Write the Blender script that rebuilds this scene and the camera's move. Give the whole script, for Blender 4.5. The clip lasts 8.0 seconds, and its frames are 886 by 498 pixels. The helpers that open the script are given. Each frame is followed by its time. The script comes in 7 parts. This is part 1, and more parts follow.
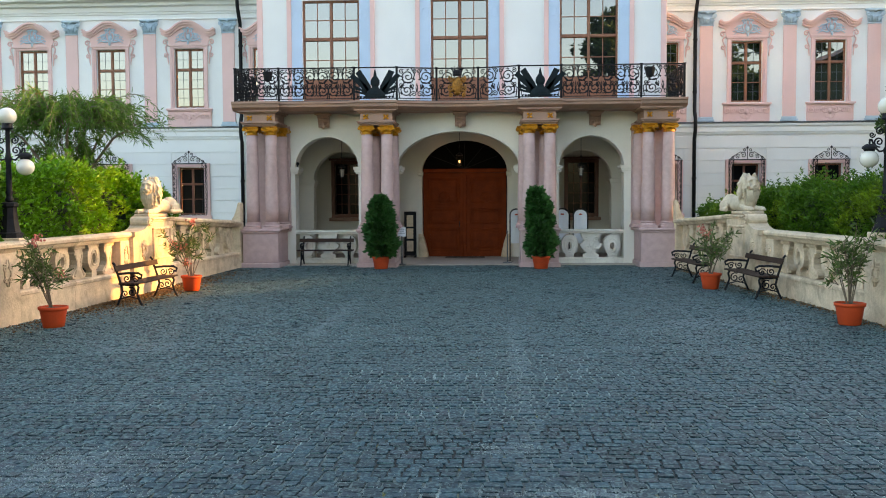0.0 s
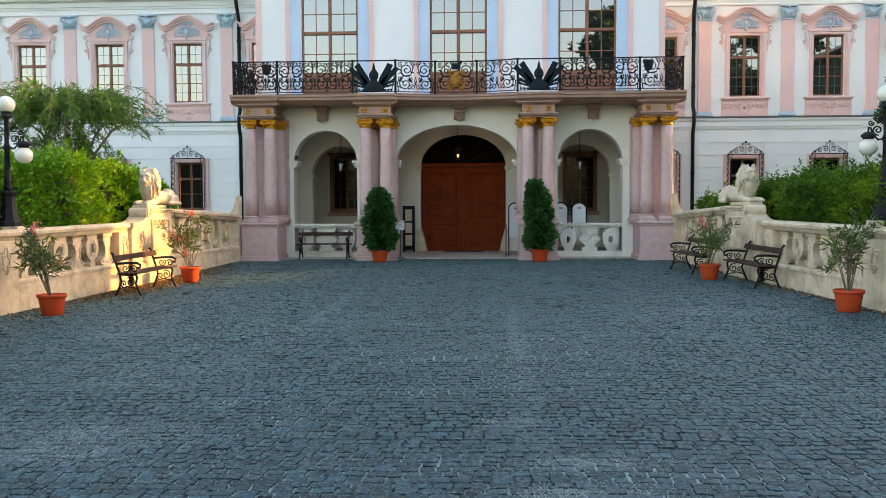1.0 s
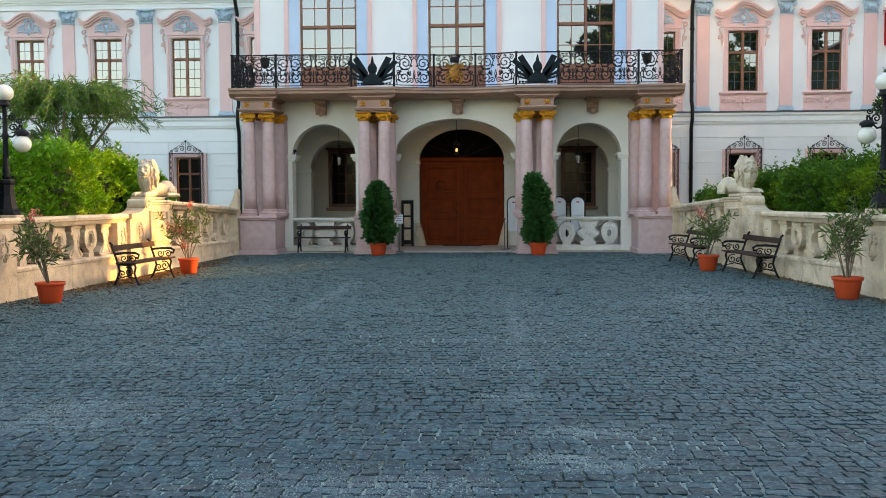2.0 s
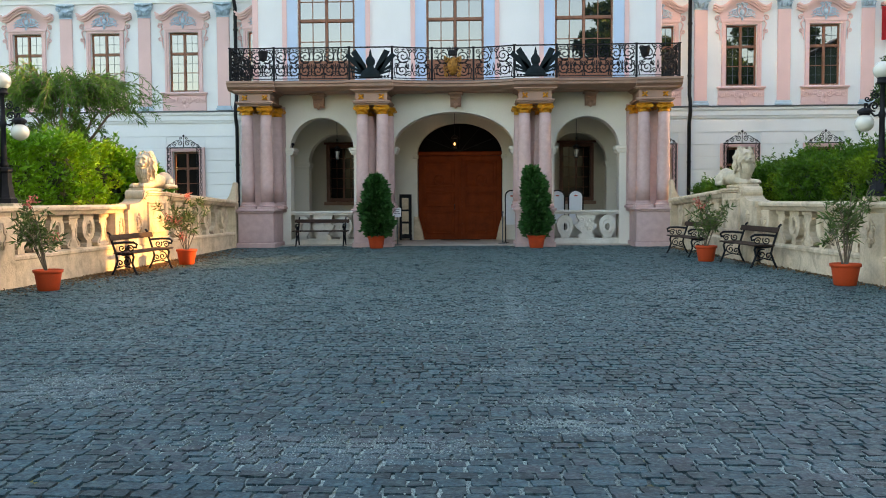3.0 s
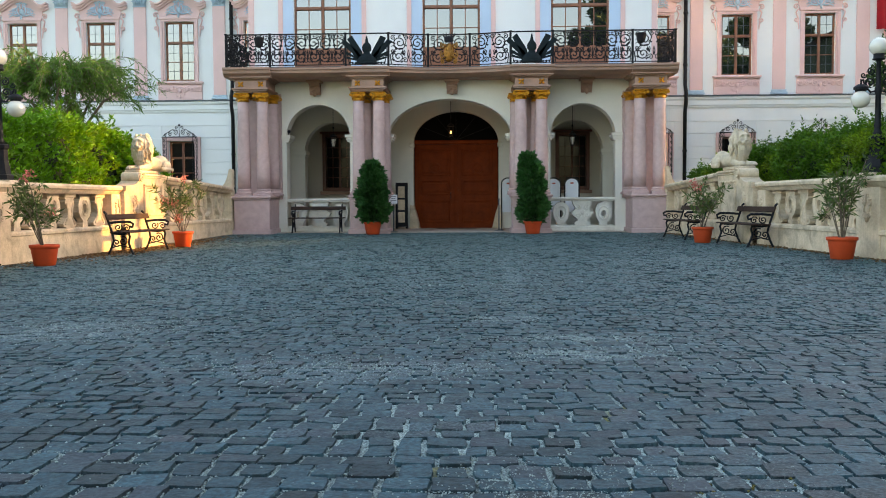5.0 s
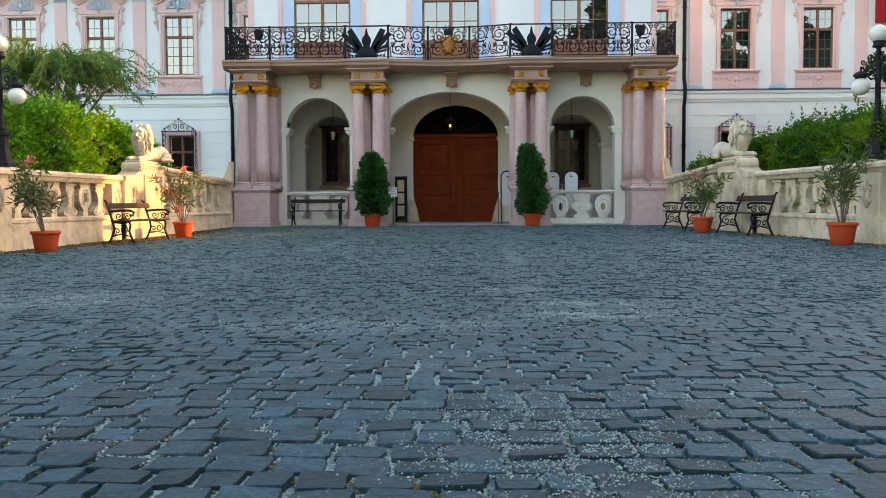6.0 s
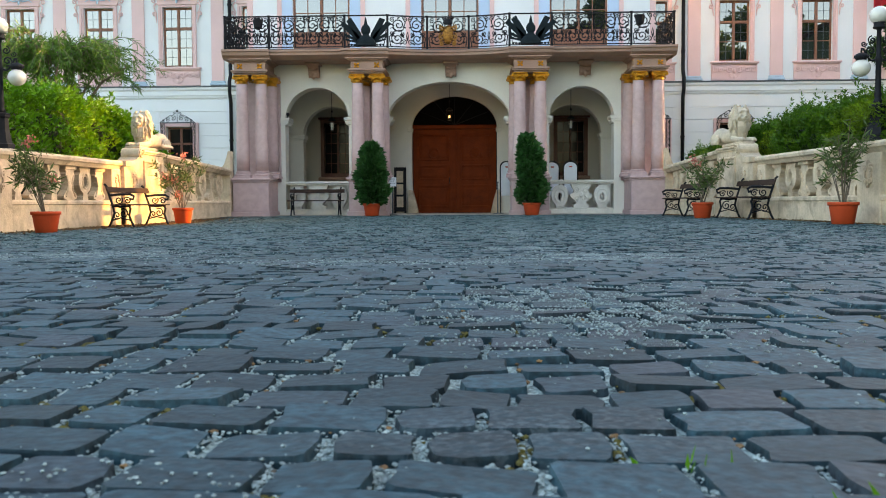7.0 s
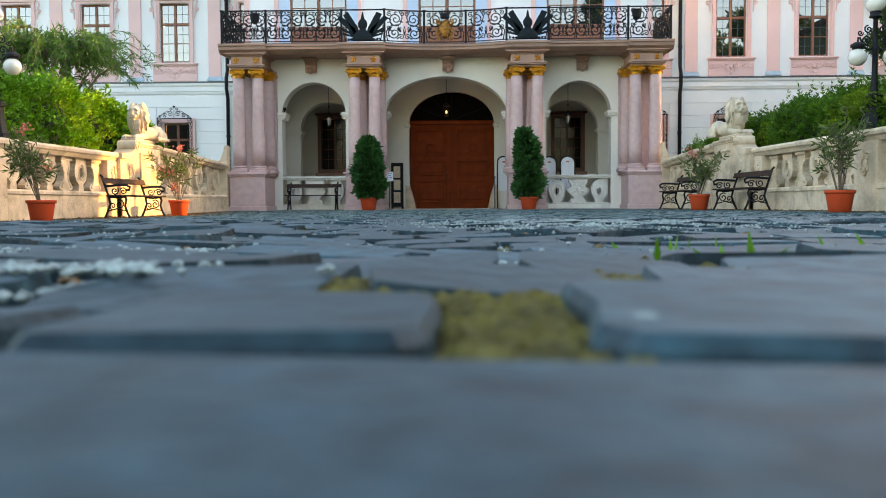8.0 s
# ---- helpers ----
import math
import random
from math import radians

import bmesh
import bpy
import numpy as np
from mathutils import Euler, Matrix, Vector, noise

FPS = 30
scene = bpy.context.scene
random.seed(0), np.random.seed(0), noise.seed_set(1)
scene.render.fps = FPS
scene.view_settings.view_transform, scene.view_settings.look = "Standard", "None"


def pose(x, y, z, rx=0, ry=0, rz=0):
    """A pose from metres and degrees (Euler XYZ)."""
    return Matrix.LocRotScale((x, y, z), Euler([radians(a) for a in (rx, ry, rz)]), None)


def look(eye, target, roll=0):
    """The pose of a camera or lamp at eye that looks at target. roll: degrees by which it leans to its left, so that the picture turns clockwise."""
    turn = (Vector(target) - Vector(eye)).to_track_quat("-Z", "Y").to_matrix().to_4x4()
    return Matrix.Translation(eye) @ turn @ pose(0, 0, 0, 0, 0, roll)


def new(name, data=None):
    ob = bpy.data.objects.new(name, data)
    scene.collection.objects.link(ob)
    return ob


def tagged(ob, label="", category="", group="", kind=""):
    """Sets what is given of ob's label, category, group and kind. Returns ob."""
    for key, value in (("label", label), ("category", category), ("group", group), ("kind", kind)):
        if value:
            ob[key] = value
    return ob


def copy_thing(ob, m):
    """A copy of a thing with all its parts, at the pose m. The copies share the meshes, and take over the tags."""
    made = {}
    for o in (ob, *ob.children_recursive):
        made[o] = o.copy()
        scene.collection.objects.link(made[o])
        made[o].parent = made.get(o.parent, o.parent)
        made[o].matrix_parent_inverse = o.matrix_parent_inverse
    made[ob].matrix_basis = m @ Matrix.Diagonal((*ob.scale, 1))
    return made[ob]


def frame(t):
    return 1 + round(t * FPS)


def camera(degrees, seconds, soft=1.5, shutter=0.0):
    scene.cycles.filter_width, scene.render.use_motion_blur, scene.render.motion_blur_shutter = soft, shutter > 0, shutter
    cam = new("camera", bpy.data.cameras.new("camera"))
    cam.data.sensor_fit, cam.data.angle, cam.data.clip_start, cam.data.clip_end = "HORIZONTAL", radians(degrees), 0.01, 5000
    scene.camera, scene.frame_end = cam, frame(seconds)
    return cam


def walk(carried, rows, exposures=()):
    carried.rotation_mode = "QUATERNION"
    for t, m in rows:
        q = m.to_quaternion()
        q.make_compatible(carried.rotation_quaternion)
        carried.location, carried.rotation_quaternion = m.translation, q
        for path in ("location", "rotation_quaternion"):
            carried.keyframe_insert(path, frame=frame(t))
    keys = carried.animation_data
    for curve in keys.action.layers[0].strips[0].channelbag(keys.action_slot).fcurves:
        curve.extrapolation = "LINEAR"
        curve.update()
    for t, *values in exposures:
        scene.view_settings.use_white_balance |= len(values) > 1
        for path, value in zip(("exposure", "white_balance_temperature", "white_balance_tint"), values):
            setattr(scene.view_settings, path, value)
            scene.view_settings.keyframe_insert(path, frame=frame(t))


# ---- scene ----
cam = camera(51.2, 8.0, soft=1.0)
PATH = [
    (0, (0.976, -26.767, 1.952), (0.871, -24.773, 1.844), -0.3),
    (0.5, (0.971, -26.763, 1.85), (0.867, -24.769, 1.741), -0.3),
    (1, (0.959, -26.774, 1.746), (0.858, -24.779, 1.639), -0.3),
    (1.5, (0.952, -26.776, 1.643), (0.853, -24.781, 1.537), -0.3),
    (3, (0.945, -26.789, 1.332), (0.852, -24.793, 1.227), -0.3),
    (3.5, (0.936, -26.79, 1.227), (0.846, -24.795, 1.123), -0.3),
    (4, (0.927, -26.791, 1.122), (0.839, -24.796, 1.019), -0.3),
    (4.5, (0.919, -26.795, 1.016), (0.834, -24.8, 0.913), -0.3),
    (6, (0.859, -26.841, 0.691), (0.781, -24.845, 0.589), -0.3),
    (6.5, (0.816, -26.848, 0.537), (0.741, -24.852, 0.436), -0.3),
    (7, (0.796, -26.851, 0.362), (0.724, -24.855, 0.262), -0.3),
    (7.5, (0.831, -26.854, 0.207), (0.761, -24.857, 0.109), -0.3),
    (7.6, (0.828, -26.851, 0.186), (0.759, -24.854, 0.088), -0.3),
    (7.8, (0.821, -26.843, 0.156), (0.753, -24.846, 0.059), -0.3),
    (8, (0.815, -26.835, 0.150), (0.748, -24.839, 0.054), -0.3),
]
walk(cam, [(t, look(eye, target, roll)) for t, eye, target, roll in PATH], exposures=((0.0, 2.75, 7250, 16), (6.0, 2.82, 7250, 16), (8.0, 2.98, 7250, 16)))
cam.data.dof.use_dof = True
cam.data.dof.focus_distance = 6.0
cam.data.dof.aperture_fstop = 15.0

# ---- world, sun, exposure ----
SUN_TO = Vector((0.93, 0.32, 0.178)).normalized()
SUN_EL = math.asin(SUN_TO.z)
world = bpy.data.worlds.new("evening_sky")
scene.world = world
world.use_nodes = True
wn = world.node_tree
sky = wn.nodes.new("ShaderNodeTexSky")
sky.sky_type = "NISHITA"
sky.sun_disc = False
sky.sun_elevation = SUN_EL
sky.sun_rotation = math.atan2(SUN_TO.x, SUN_TO.y)
sky.air_density = 1.0
sky.dust_density = 2.2
sky.ozone_density = 1.0
wn.links.new(sky.outputs[0], wn.nodes["Background"].inputs[0])
wn.nodes["Background"].inputs[1].default_value = 0.15
sun_data = bpy.data.lights.new("sun", "SUN")
sun_data.energy = 1.85
sun_data.angle = radians(0.6)
sun_data.color = (1.0, 0.54, 0.14)
sun = new("sun", sun_data)
sun.matrix_world = look((40, 15, 12), Vector((40, 15, 12)) - SUN_TO)

# ---- mesh helpers ----
R = random.Random(7)


def part(name, bm, material, parent=None, label="", smooth=False):
    me = bpy.data.meshes.new(name)
    bmesh.ops.recalc_face_normals(bm, faces=bm.faces)
    bm.to_mesh(me)
    bm.free()
    return mesh_part(name, me, material, parent, label, smooth)


def mesh_part(name, me, material, parent=None, label="", smooth=False):
    if material and not me.materials:
        me.materials.append(material)
    if smooth:
        me.polygons.foreach_set("use_smooth", [True] * len(me.polygons))
    ob = new(name, me)
    if parent:
        ob.parent = parent
    if label:
        tagged(ob, label)
    return ob


def thing(name, label, category, at=(0, 0, 0), group="", kind="", rz=0):
    e = new(name)
    e.empty_display_size = 0.2
    e.matrix_basis = pose(*at, 0, 0, rz)
    return tagged(e, label, category, group, kind)


def box(bm, x0, x1, y0, y1, z0, z1, bev=0.0):
    g = bmesh.ops.create_cube(bm, size=1.0)
    c = Vector(((x0 + x1) / 2, (y0 + y1) / 2, (z0 + z1) / 2))
    for v in g["verts"]:
        v.co = Vector((v.co.x * abs(x1 - x0), v.co.y * abs(y1 - y0), v.co.z * abs(z1 - z0))) + c
    if bev:
        es = list({e for v in g["verts"] for e in v.link_edges})
        bmesh.ops.bevel(bm, geom=es, offset=bev, segments=1, affect="EDGES")


def prism(bm, poly, vec):
    """A closed polygon of points pushed along vec."""
    a = [bm.verts.new(p) for p in poly]
    b = [bm.verts.new(Vector(p) + Vector(vec)) for p in poly]
    n = len(a)
    bm.faces.new(a)
    bm.faces.new(b[::-1])
    for i in range(n):
        bm.faces.new((a[i], a[(i + 1) % n], b[(i + 1) % n], b[i]))


def mould(bm, prof, x0, x1):
    """A moulding of profile (y, z) run along x."""
    prism(bm, [(x0, y, z) for y, z in prof], (x1 - x0, 0, 0))


def lathe(bm, prof, c=(0, 0, 0), seg=20, sx=1.0, sy=1.0):
    rings = []
    for r, z in prof:
        rings.append([bm.verts.new((c[0] + sx * r * math.cos(2 * math.pi * i / seg), c[1] + sy * r * math.sin(2 * math.pi * i / seg), c[2] + z)) for i in range(seg)])
    for a, b in zip(rings, rings[1:]):
        for i in range(seg):
            j = (i + 1) % seg
            bm.faces.new((a[i], a[j], b[j], b[i]))
    bm.faces.new(rings[0][::-1])
    bm.faces.new(rings[-1])


def tube(bm, pts, r, seg=5, r1=None, flat=1.0):
    pts = [Vector(p) for p in pts]
    r1 = r if r1 is None else r1
    rings = []
    n = len(pts)
    side = None
    for i, p in enumerate(pts):
        d = (pts[min(i + 1, n - 1)] - pts[max(i - 1, 0)])
        d = d.normalized() if d.length > 1e-9 else Vector((0, 0, 1))
        if side is None:
            side = d.cross(Vector((0, 1, 0)) if abs(d.y) < 0.8 else Vector((1, 0, 0))).normalized()
        side = (side - d * side.dot(d))
        side = side.normalized() if side.length > 1e-6 else d.orthogonal().normalized()
        up = d.cross(side)
        rr = r + (r1 - r) * i / max(1, n - 1)
        rings.append([bm.verts.new(p + side * rr * math.cos(2 * math.pi * k / seg) + up * rr * flat * math.sin(2 * math.pi * k / seg)) for k in range(seg)])
    for a, b in zip(rings, rings[1:]):
        for k in range(seg):
            bm.faces.new((a[k], a[(k + 1) % seg], b[(k + 1) % seg], b[k]))
    bm.faces.new(rings[0][::-1])
    bm.faces.new(rings[-1])


def ball(bm, c, rx, ry=None, rz=None, sub=2, m=None):
    ry = rx if ry is None else ry
    rz = rx if rz is None else rz
    g = bmesh.ops.create_icosphere(bm, subdivisions=sub, radius=1.0)
    for v in g["verts"]:
        p = Vector((v.co.x * rx, v.co.y * ry, v.co.z * rz))
        v.co = (m @ p if m else p) + Vector(c)


def spiral(cx, cz, r, turns=1.6, start=0.0, sgn=1, y=0.0, n=22, r0=0.12):
    """Points of a scroll in the xz plane, from the outside inwards."""
    out = []
    for i in range(n + 1):
        f = i / n
        rr = r * (1 - f * (1 - r0))
        a = start + sgn * f * turns * 2 * math.pi
        out.append((cx + rr * math.cos(a), y, cz + rr * math.sin(a)))
    return out


def arch_wall(bm, x0, x1, z0, z1, y0, y1, openings, seg=20):
    """A wall between y0 and y1 with openings (centre, half width, bottom, spring, rise) cut through it."""
    def quad(a, b, c, d):
        bm.faces.new([bm.verts.new(p) for p in (a, b, c, d)])

    def slab(xa, xb, za, zb):
        if xb - xa > 1e-5 and zb - za > 1e-5:
            for y in (y0, y1):
                quad((xa, y, za), (xb, y, za), (xb, y, zb), (xa, y, zb))

    x = x0
    for cx, hw, zb, spring, rise in sorted(openings):
        slab(x, cx - hw, z0, z1)
        slab(cx - hw, cx + hw, z0, zb)
        n = seg if rise else 1
        pts = [(cx - hw * math.cos(math.pi * i / n), spring + rise * math.sin(math.pi * i / n)) for i in range(n + 1)]
        for a, b in zip(pts, pts[1:]):
            for y in (y0, y1):
                quad((a[0], y, a[1]), (b[0], y, b[1]), (b[0], y, z1), (a[0], y, z1))
            quad((a[0], y0, a[1]), (b[0], y0, b[1]), (b[0], y1, b[1]), (a[0], y1, a[1]))
        for s in (-1, 1):
            quad((cx + s * hw, y0, zb), (cx + s * hw, y1, zb), (cx + s * hw, y1, spring), (cx + s * hw, y0, spring))
        if zb > z0:
            quad((cx - hw, y0, zb), (cx + hw, y0, zb), (cx + hw, y1, zb), (cx - hw, y1, zb))
        x = cx + hw
    slab(x, x1, z0, z1)
    for xx in (x0, x1):
        quad((xx, y0, z0), (xx, y1, z0), (xx, y1, z1), (xx, y0, z1))
    for zz in (z0, z1):
        quad((x0, y0, zz), (x1, y0, zz), (x1, y1, zz), (x0, y1, zz))
    bmesh.ops.remove_doubles(bm, verts=bm.verts, dist=1e-4)


def quads_mesh(name, V, nq=4):
    """A mesh of loose quads from an array (n, 4, 3)."""
    V = np.asarray(V, dtype=np.float64)
    n = len(V)
    me = bpy.data.meshes.new(name)
    me.from_pydata(V.reshape(-1, 3).tolist(), [], np.arange(n * 4).reshape(n, 4).tolist())
    me.update()
    return me


def leaf_quads(P, D, length, width, rng, droop=0.0):
    """Leaves at points P that point along D: lozenges, as one array of quads."""
    P, D = np.asarray(P, float), np.asarray(D, float)
    n = len(P)
    D = D / (np.linalg.norm(D, axis=1, keepdims=True) + 1e-9)
    D[:, 2] -= droop
    D = D / (np.linalg.norm(D, axis=1, keepdims=True) + 1e-9)
    W = np.cross(D, rng.normal(size=(n, 3)))
    W = W / (np.linalg.norm(W, axis=1, keepdims=True) + 1e-9)
    L = length * rng.uniform(0.65, 1.3, (n, 1))
    w = width * rng.uniform(0.7, 1.25, (n, 1))
    return np.stack([P, P + D * L * 0.45 + W * w * 0.5, P + D * L, P + D * L * 0.45 - W * w * 0.5], axis=1)


# ---- materials ----
def material(name, base, rough=0.7, vary=0.12, scale=3.0, fine=40.0, bump=0.15, metal=0.0, stain=None, stain_amount=0.3, spec=None, ior=None, random_shift=0.0, emit=None):
    """Two scales of noise on the colour, fine relief, and stains with their own shape."""
    m = bpy.data.materials.new(name)
    m.use_nodes = True
    nt = m.node_tree
    b = nt.nodes["Principled BSDF"]
    tc = nt.nodes.new("ShaderNodeTexCoord")
    n1, n2 = nt.nodes.new("ShaderNodeTexNoise"), nt.nodes.new("ShaderNodeTexNoise")
    n1.inputs["Scale"].default_value, n1.inputs["Detail"].default_value = scale, 5.0
    n2.inputs["Scale"].default_value, n2.inputs["Detail"].default_value = fine, 4.0
    for n in (n1, n2):
        nt.links.new(tc.outputs["Object"], n.inputs["Vector"])
    add = nt.nodes.new("ShaderNodeMath")
    add.operation = "MULTIPLY_ADD"
    nt.links.new(n1.outputs[0], add.inputs[0])
    add.inputs[1].default_value = 0.65
    half = nt.nodes.new("ShaderNodeMath")
    half.operation = "MULTIPLY"
    half.inputs[1].default_value = 0.35
    nt.links.new(n2.outputs[0], half.inputs[0])
    nt.links.new(half.outputs[0], add.inputs[2])
    ramp = nt.nodes.new("ShaderNodeValToRGB")
    ramp.color_ramp.elements[0].position, ramp.color_ramp.elements[1].position = 0.3, 0.7
    ramp.color_ramp.elements[0].color = tuple(c * (1 - vary) for c in base) + (1,)
    ramp.color_ramp.elements[1].color = tuple(min(1, c * (1 + vary)) for c in base) + (1,)
    nt.links.new(add.outputs[0], ramp.inputs[0])
    col = ramp.outputs[0]
    if stain:
        n3 = nt.nodes.new("ShaderNodeTexNoise")
        n3.inputs["Scale"].default_value, n3.inputs["Detail"].default_value = scale * 0.5, 8.0
        n3.inputs["Distortion"].default_value = 1.2
        nt.links.new(tc.outputs["Object"], n3.inputs["Vector"])
        r3 = nt.nodes.new("ShaderNodeValToRGB")
        r3.color_ramp.elements[0].position, r3.color_ramp.elements[1].position = 0.5, 0.72
        r3.color_ramp.elements[1].color = (stain_amount,) * 3 + (1,)
        nt.links.new(n3.outputs[0], r3.inputs[0])
        mx = nt.nodes.new("ShaderNodeMixRGB")
        mx.inputs[2].default_value = tuple(stain) + (1,)
        nt.links.new(r3.outputs[0], mx.inputs[0])
        nt.links.new(col, mx.inputs[1])
        col = mx.outputs[0]
    if random_shift:
        oi = nt.nodes.new("ShaderNodeObjectInfo")
        ge = nt.nodes.new("ShaderNodeNewGeometry")
        s = nt.nodes.new("ShaderNodeMath")
        s.operation = "ADD"
        nt.links.new(oi.outputs["Random"], s.inputs[0])
        nt.links.new(ge.outputs["Random Per Island"], s.inputs[1])
        f = nt.nodes.new("ShaderNodeMath")
        f.operation = "FRACT"
        nt.links.new(s.outputs[0], f.inputs[0])
        mr = nt.nodes.new("ShaderNodeMapRange")
        mr.inputs[3].default_value, mr.inputs[4].default_value = 1 - random_shift, 1 + random_shift
        nt.links.new(f.outputs[0], mr.inputs[0])
        mv = nt.nodes.new("ShaderNodeVectorMath")
        mv.operation = "SCALE"
        nt.links.new(col, mv.inputs[0])
        nt.links.new(mr.outputs[0], mv.inputs["Scale"])
        col = mv.outputs[0]
    nt.links.new(col, b.inputs["Base Color"])
    b.inputs["Roughness"].default_value = rough
    b.inputs["Metallic"].default_value = metal
    if spec is not None:
        b.inputs["Specular IOR Level"].default_value = spec
    if ior:
        b.inputs["IOR"].default_value = ior
    if emit:
        b.inputs["Emission Color"].default_value = tuple(emit[:3]) + (1,)
        b.inputs["Emission Strength"].default_value = emit[3]
    if bump:
        bp = nt.nodes.new("ShaderNodeBump")
        bp.inputs["Strength"].default_value = bump
        bp.inputs["Distance"].default_value = 0.01
        nt.links.new(n2.outputs[0], bp.inputs["Height"])
        nt.links.new(bp.outputs[0], b.inputs["Normal"])
    return m


def leaf_material(name, base, tip, through_light=0.35):
    m = material(name, base, rough=0.5, spec=0.25, vary=0.2, scale=1.2, fine=9.0, bump=0.0, stain=tip, stain_amount=0.6, random_shift=0.35)
    nt = m.node_tree
    b = nt.nodes["Principled BSDF"]
    tr = nt.nodes.new("ShaderNodeBsdfTranslucent")
    src = b.inputs["Base Color"].links[0].from_socket
    nt.links.new(src, tr.inputs[0])
    mix = nt.nodes.new("ShaderNodeMixShader")
    mix.inputs[0].default_value = through_light
    nt.links.new(b.outputs[0], mix.inputs[1])
    nt.links.new(tr.outputs[0], mix.inputs[2])
    nt.links.new(mix.outputs[0], nt.nodes["Material Output"].inputs[0])
    return m


M_WHITE = material("white_limewash", (0.77, 0.77, 0.76), 0.85, 0.05, 0.7, 30, 0.08, stain=(0.60, 0.61, 0.62), stain_amount=0.25)
M_CREAM = material("cream_plaster", (0.73, 0.685, 0.59), 0.85, 0.06, 0.8, 30, 0.08, stain=(0.52, 0.49, 0.43), stain_amount=0.3)
M_PINK = material("pink_plaster", (0.76, 0.505, 0.475), 0.85, 0.07, 0.9, 30, 0.1, stain=(0.62, 0.46, 0.44), stain_amount=0.3)
M_BLUE = material("blue_plaster", (0.48, 0.605, 0.76), 0.85, 0.07, 0.9, 30, 0.1)
M_BLUEGREY = material("blue_grey_stucco", (0.43, 0.55, 0.64), 0.8, 0.15, 6, 40, 0.2)
M_MARBLE = material("pink_marble", (0.52, 0.35, 0.32), 0.65, 0.13, 6, 60, 0.4, stain=(0.36, 0.25, 0.225), stain_amount=0.35)
M_SLAB = material("brown_pink_stone", (0.37, 0.215, 0.15), 0.7, 0.2, 2.5, 35, 0.25, stain=(0.25, 0.19, 0.16), stain_amount=0.5)
M_LEAD = material("dark_lead_flashing", (0.10, 0.11, 0.12), 0.5, 0.15, 4, 40, 0.1, metal=0.6)
M_GOLD = material("gilding", (0.66, 0.29, 0.025), 0.42, 0.15, 9, 60, 0.3, metal=0.95, stain=(0.16, 0.07, 0.015), stain_amount=0.8)
M_OLDGOLD = material("tarnished_gilding", (0.34, 0.15, 0.03), 0.45, 0.3, 14, 60, 0.5, metal=0.8, stain=(0.05, 0.03, 0.015), stain_amount=0.85)
M_STONE = material("cream_limestone", (0.58, 0.447, 0.303), 0.9, 0.25, 4.0, 26, 0.8, stain=(0.22, 0.165, 0.10), stain_amount=0.65)
M_PALESTONE = material("pale_porch_stone", (0.70, 0.66, 0.57), 0.85, 0.12, 4.0, 26, 0.3, stain=(0.4, 0.36, 0.3), stain_amount=0.4)
M_LION = material("weathered_limestone", (0.54, 0.44, 0.31), 0.85, 0.2, 5.0, 30, 0.6, stain=(0.27, 0.24, 0.2), stain_amount=0.6)
M_IRON = material("black_wrought_iron", (0.010, 0.010, 0.012), 0.55, 0.3, 8, 50, 0.2, spec=0.15)
M_GREENIRON = material("dark_green_painted_iron", (0.008, 0.014, 0.016), 0.65, 0.3, 8, 50, 0.2, spec=0.12)
M_DOOR = material("red_brown_varnished_oak", (0.165, 0.027, 0.004), 0.6, 0.35, 3, 25, 0.2, spec=0.1)
M_FRAME = material("brown_window_wood", (0.24, 0.095, 0.05), 0.5, 0.2, 4, 40, 0.15)
M_FRAMEDARK = material("dark_brown_window_wood", (0.16, 0.055, 0.03), 0.5, 0.2, 4, 40, 0.15)
M_GLASS = material("old_window_glass", (0.012, 0.014, 0.016), 0.004, 0.1, 1.0, 2.5, 0.03, ior=2.9)
M_INNERGLASS = material("dim_window_glass", (0.006, 0.006, 0.007), 0.1, 0.1, 1.0, 2.5, 0.02, ior=1.25)
# Near-black fanlight: the shade under the door arch put into its colour.
M_FANLIGHT = material("fanlight_shade_black", (0.003, 0.003, 0.003), 0.7, 0.2, 3, 30, 0.1, spec=0.05)
# Near-black in place of indoor shade; the door mat shares it.
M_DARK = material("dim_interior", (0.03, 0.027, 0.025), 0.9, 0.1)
M_POT = material("terracotta", (0.50, 0.062, 0.016), 0.7, 0.12, 6, 50, 0.15, stain=(0.36, 0.07, 0.025), stain_amount=0.4, spec=0.2)
M_SOIL = material("potting_soil", (0.05, 0.035, 0.025), 0.95, 0.3, 20, 60, 0.5)
M_BARK = material("brown_bark", (0.16, 0.12, 0.08), 0.9, 0.25, 8, 50, 0.5)
M_BENCHWOOD = material("dark_brown_bench_slats", (0.04, 0.021, 0.013), 0.7, 0.3, 10, 60, 0.2, spec=0.2)
M_OPAL = material("opal_glass_globe", (0.66, 0.62, 0.53), 0.12, 0.03, 3, 20, 0.0, spec=0.6)
M_PALEFLOOR = material("pale_porch_flagstone", (0.42, 0.35, 0.29), 0.7, 0.15, 3, 30, 0.2)
M_PAPER = material("white_notice_sheet", (0.84, 0.85, 0.86), 0.6, 0.03, 5, 30, 0.0)
M_HEDGE = leaf_material("hedge_leaves", (0.08, 0.22, 0.006), (0.29, 0.43, 0.014))
M_HEDGEFINE = leaf_material("fine_hedge_leaves", (0.05, 0.13, 0.006), (0.26, 0.36, 0.016))
M_WILLOW = leaf_material("narrow_grey_green_leaves", (0.085, 0.175, 0.022), (0.18, 0.26, 0.05))
M_CONE = leaf_material("dark_laurel_leaves", (0.028, 0.10, 0.022), (0.07, 0.17, 0.035), 0.2)
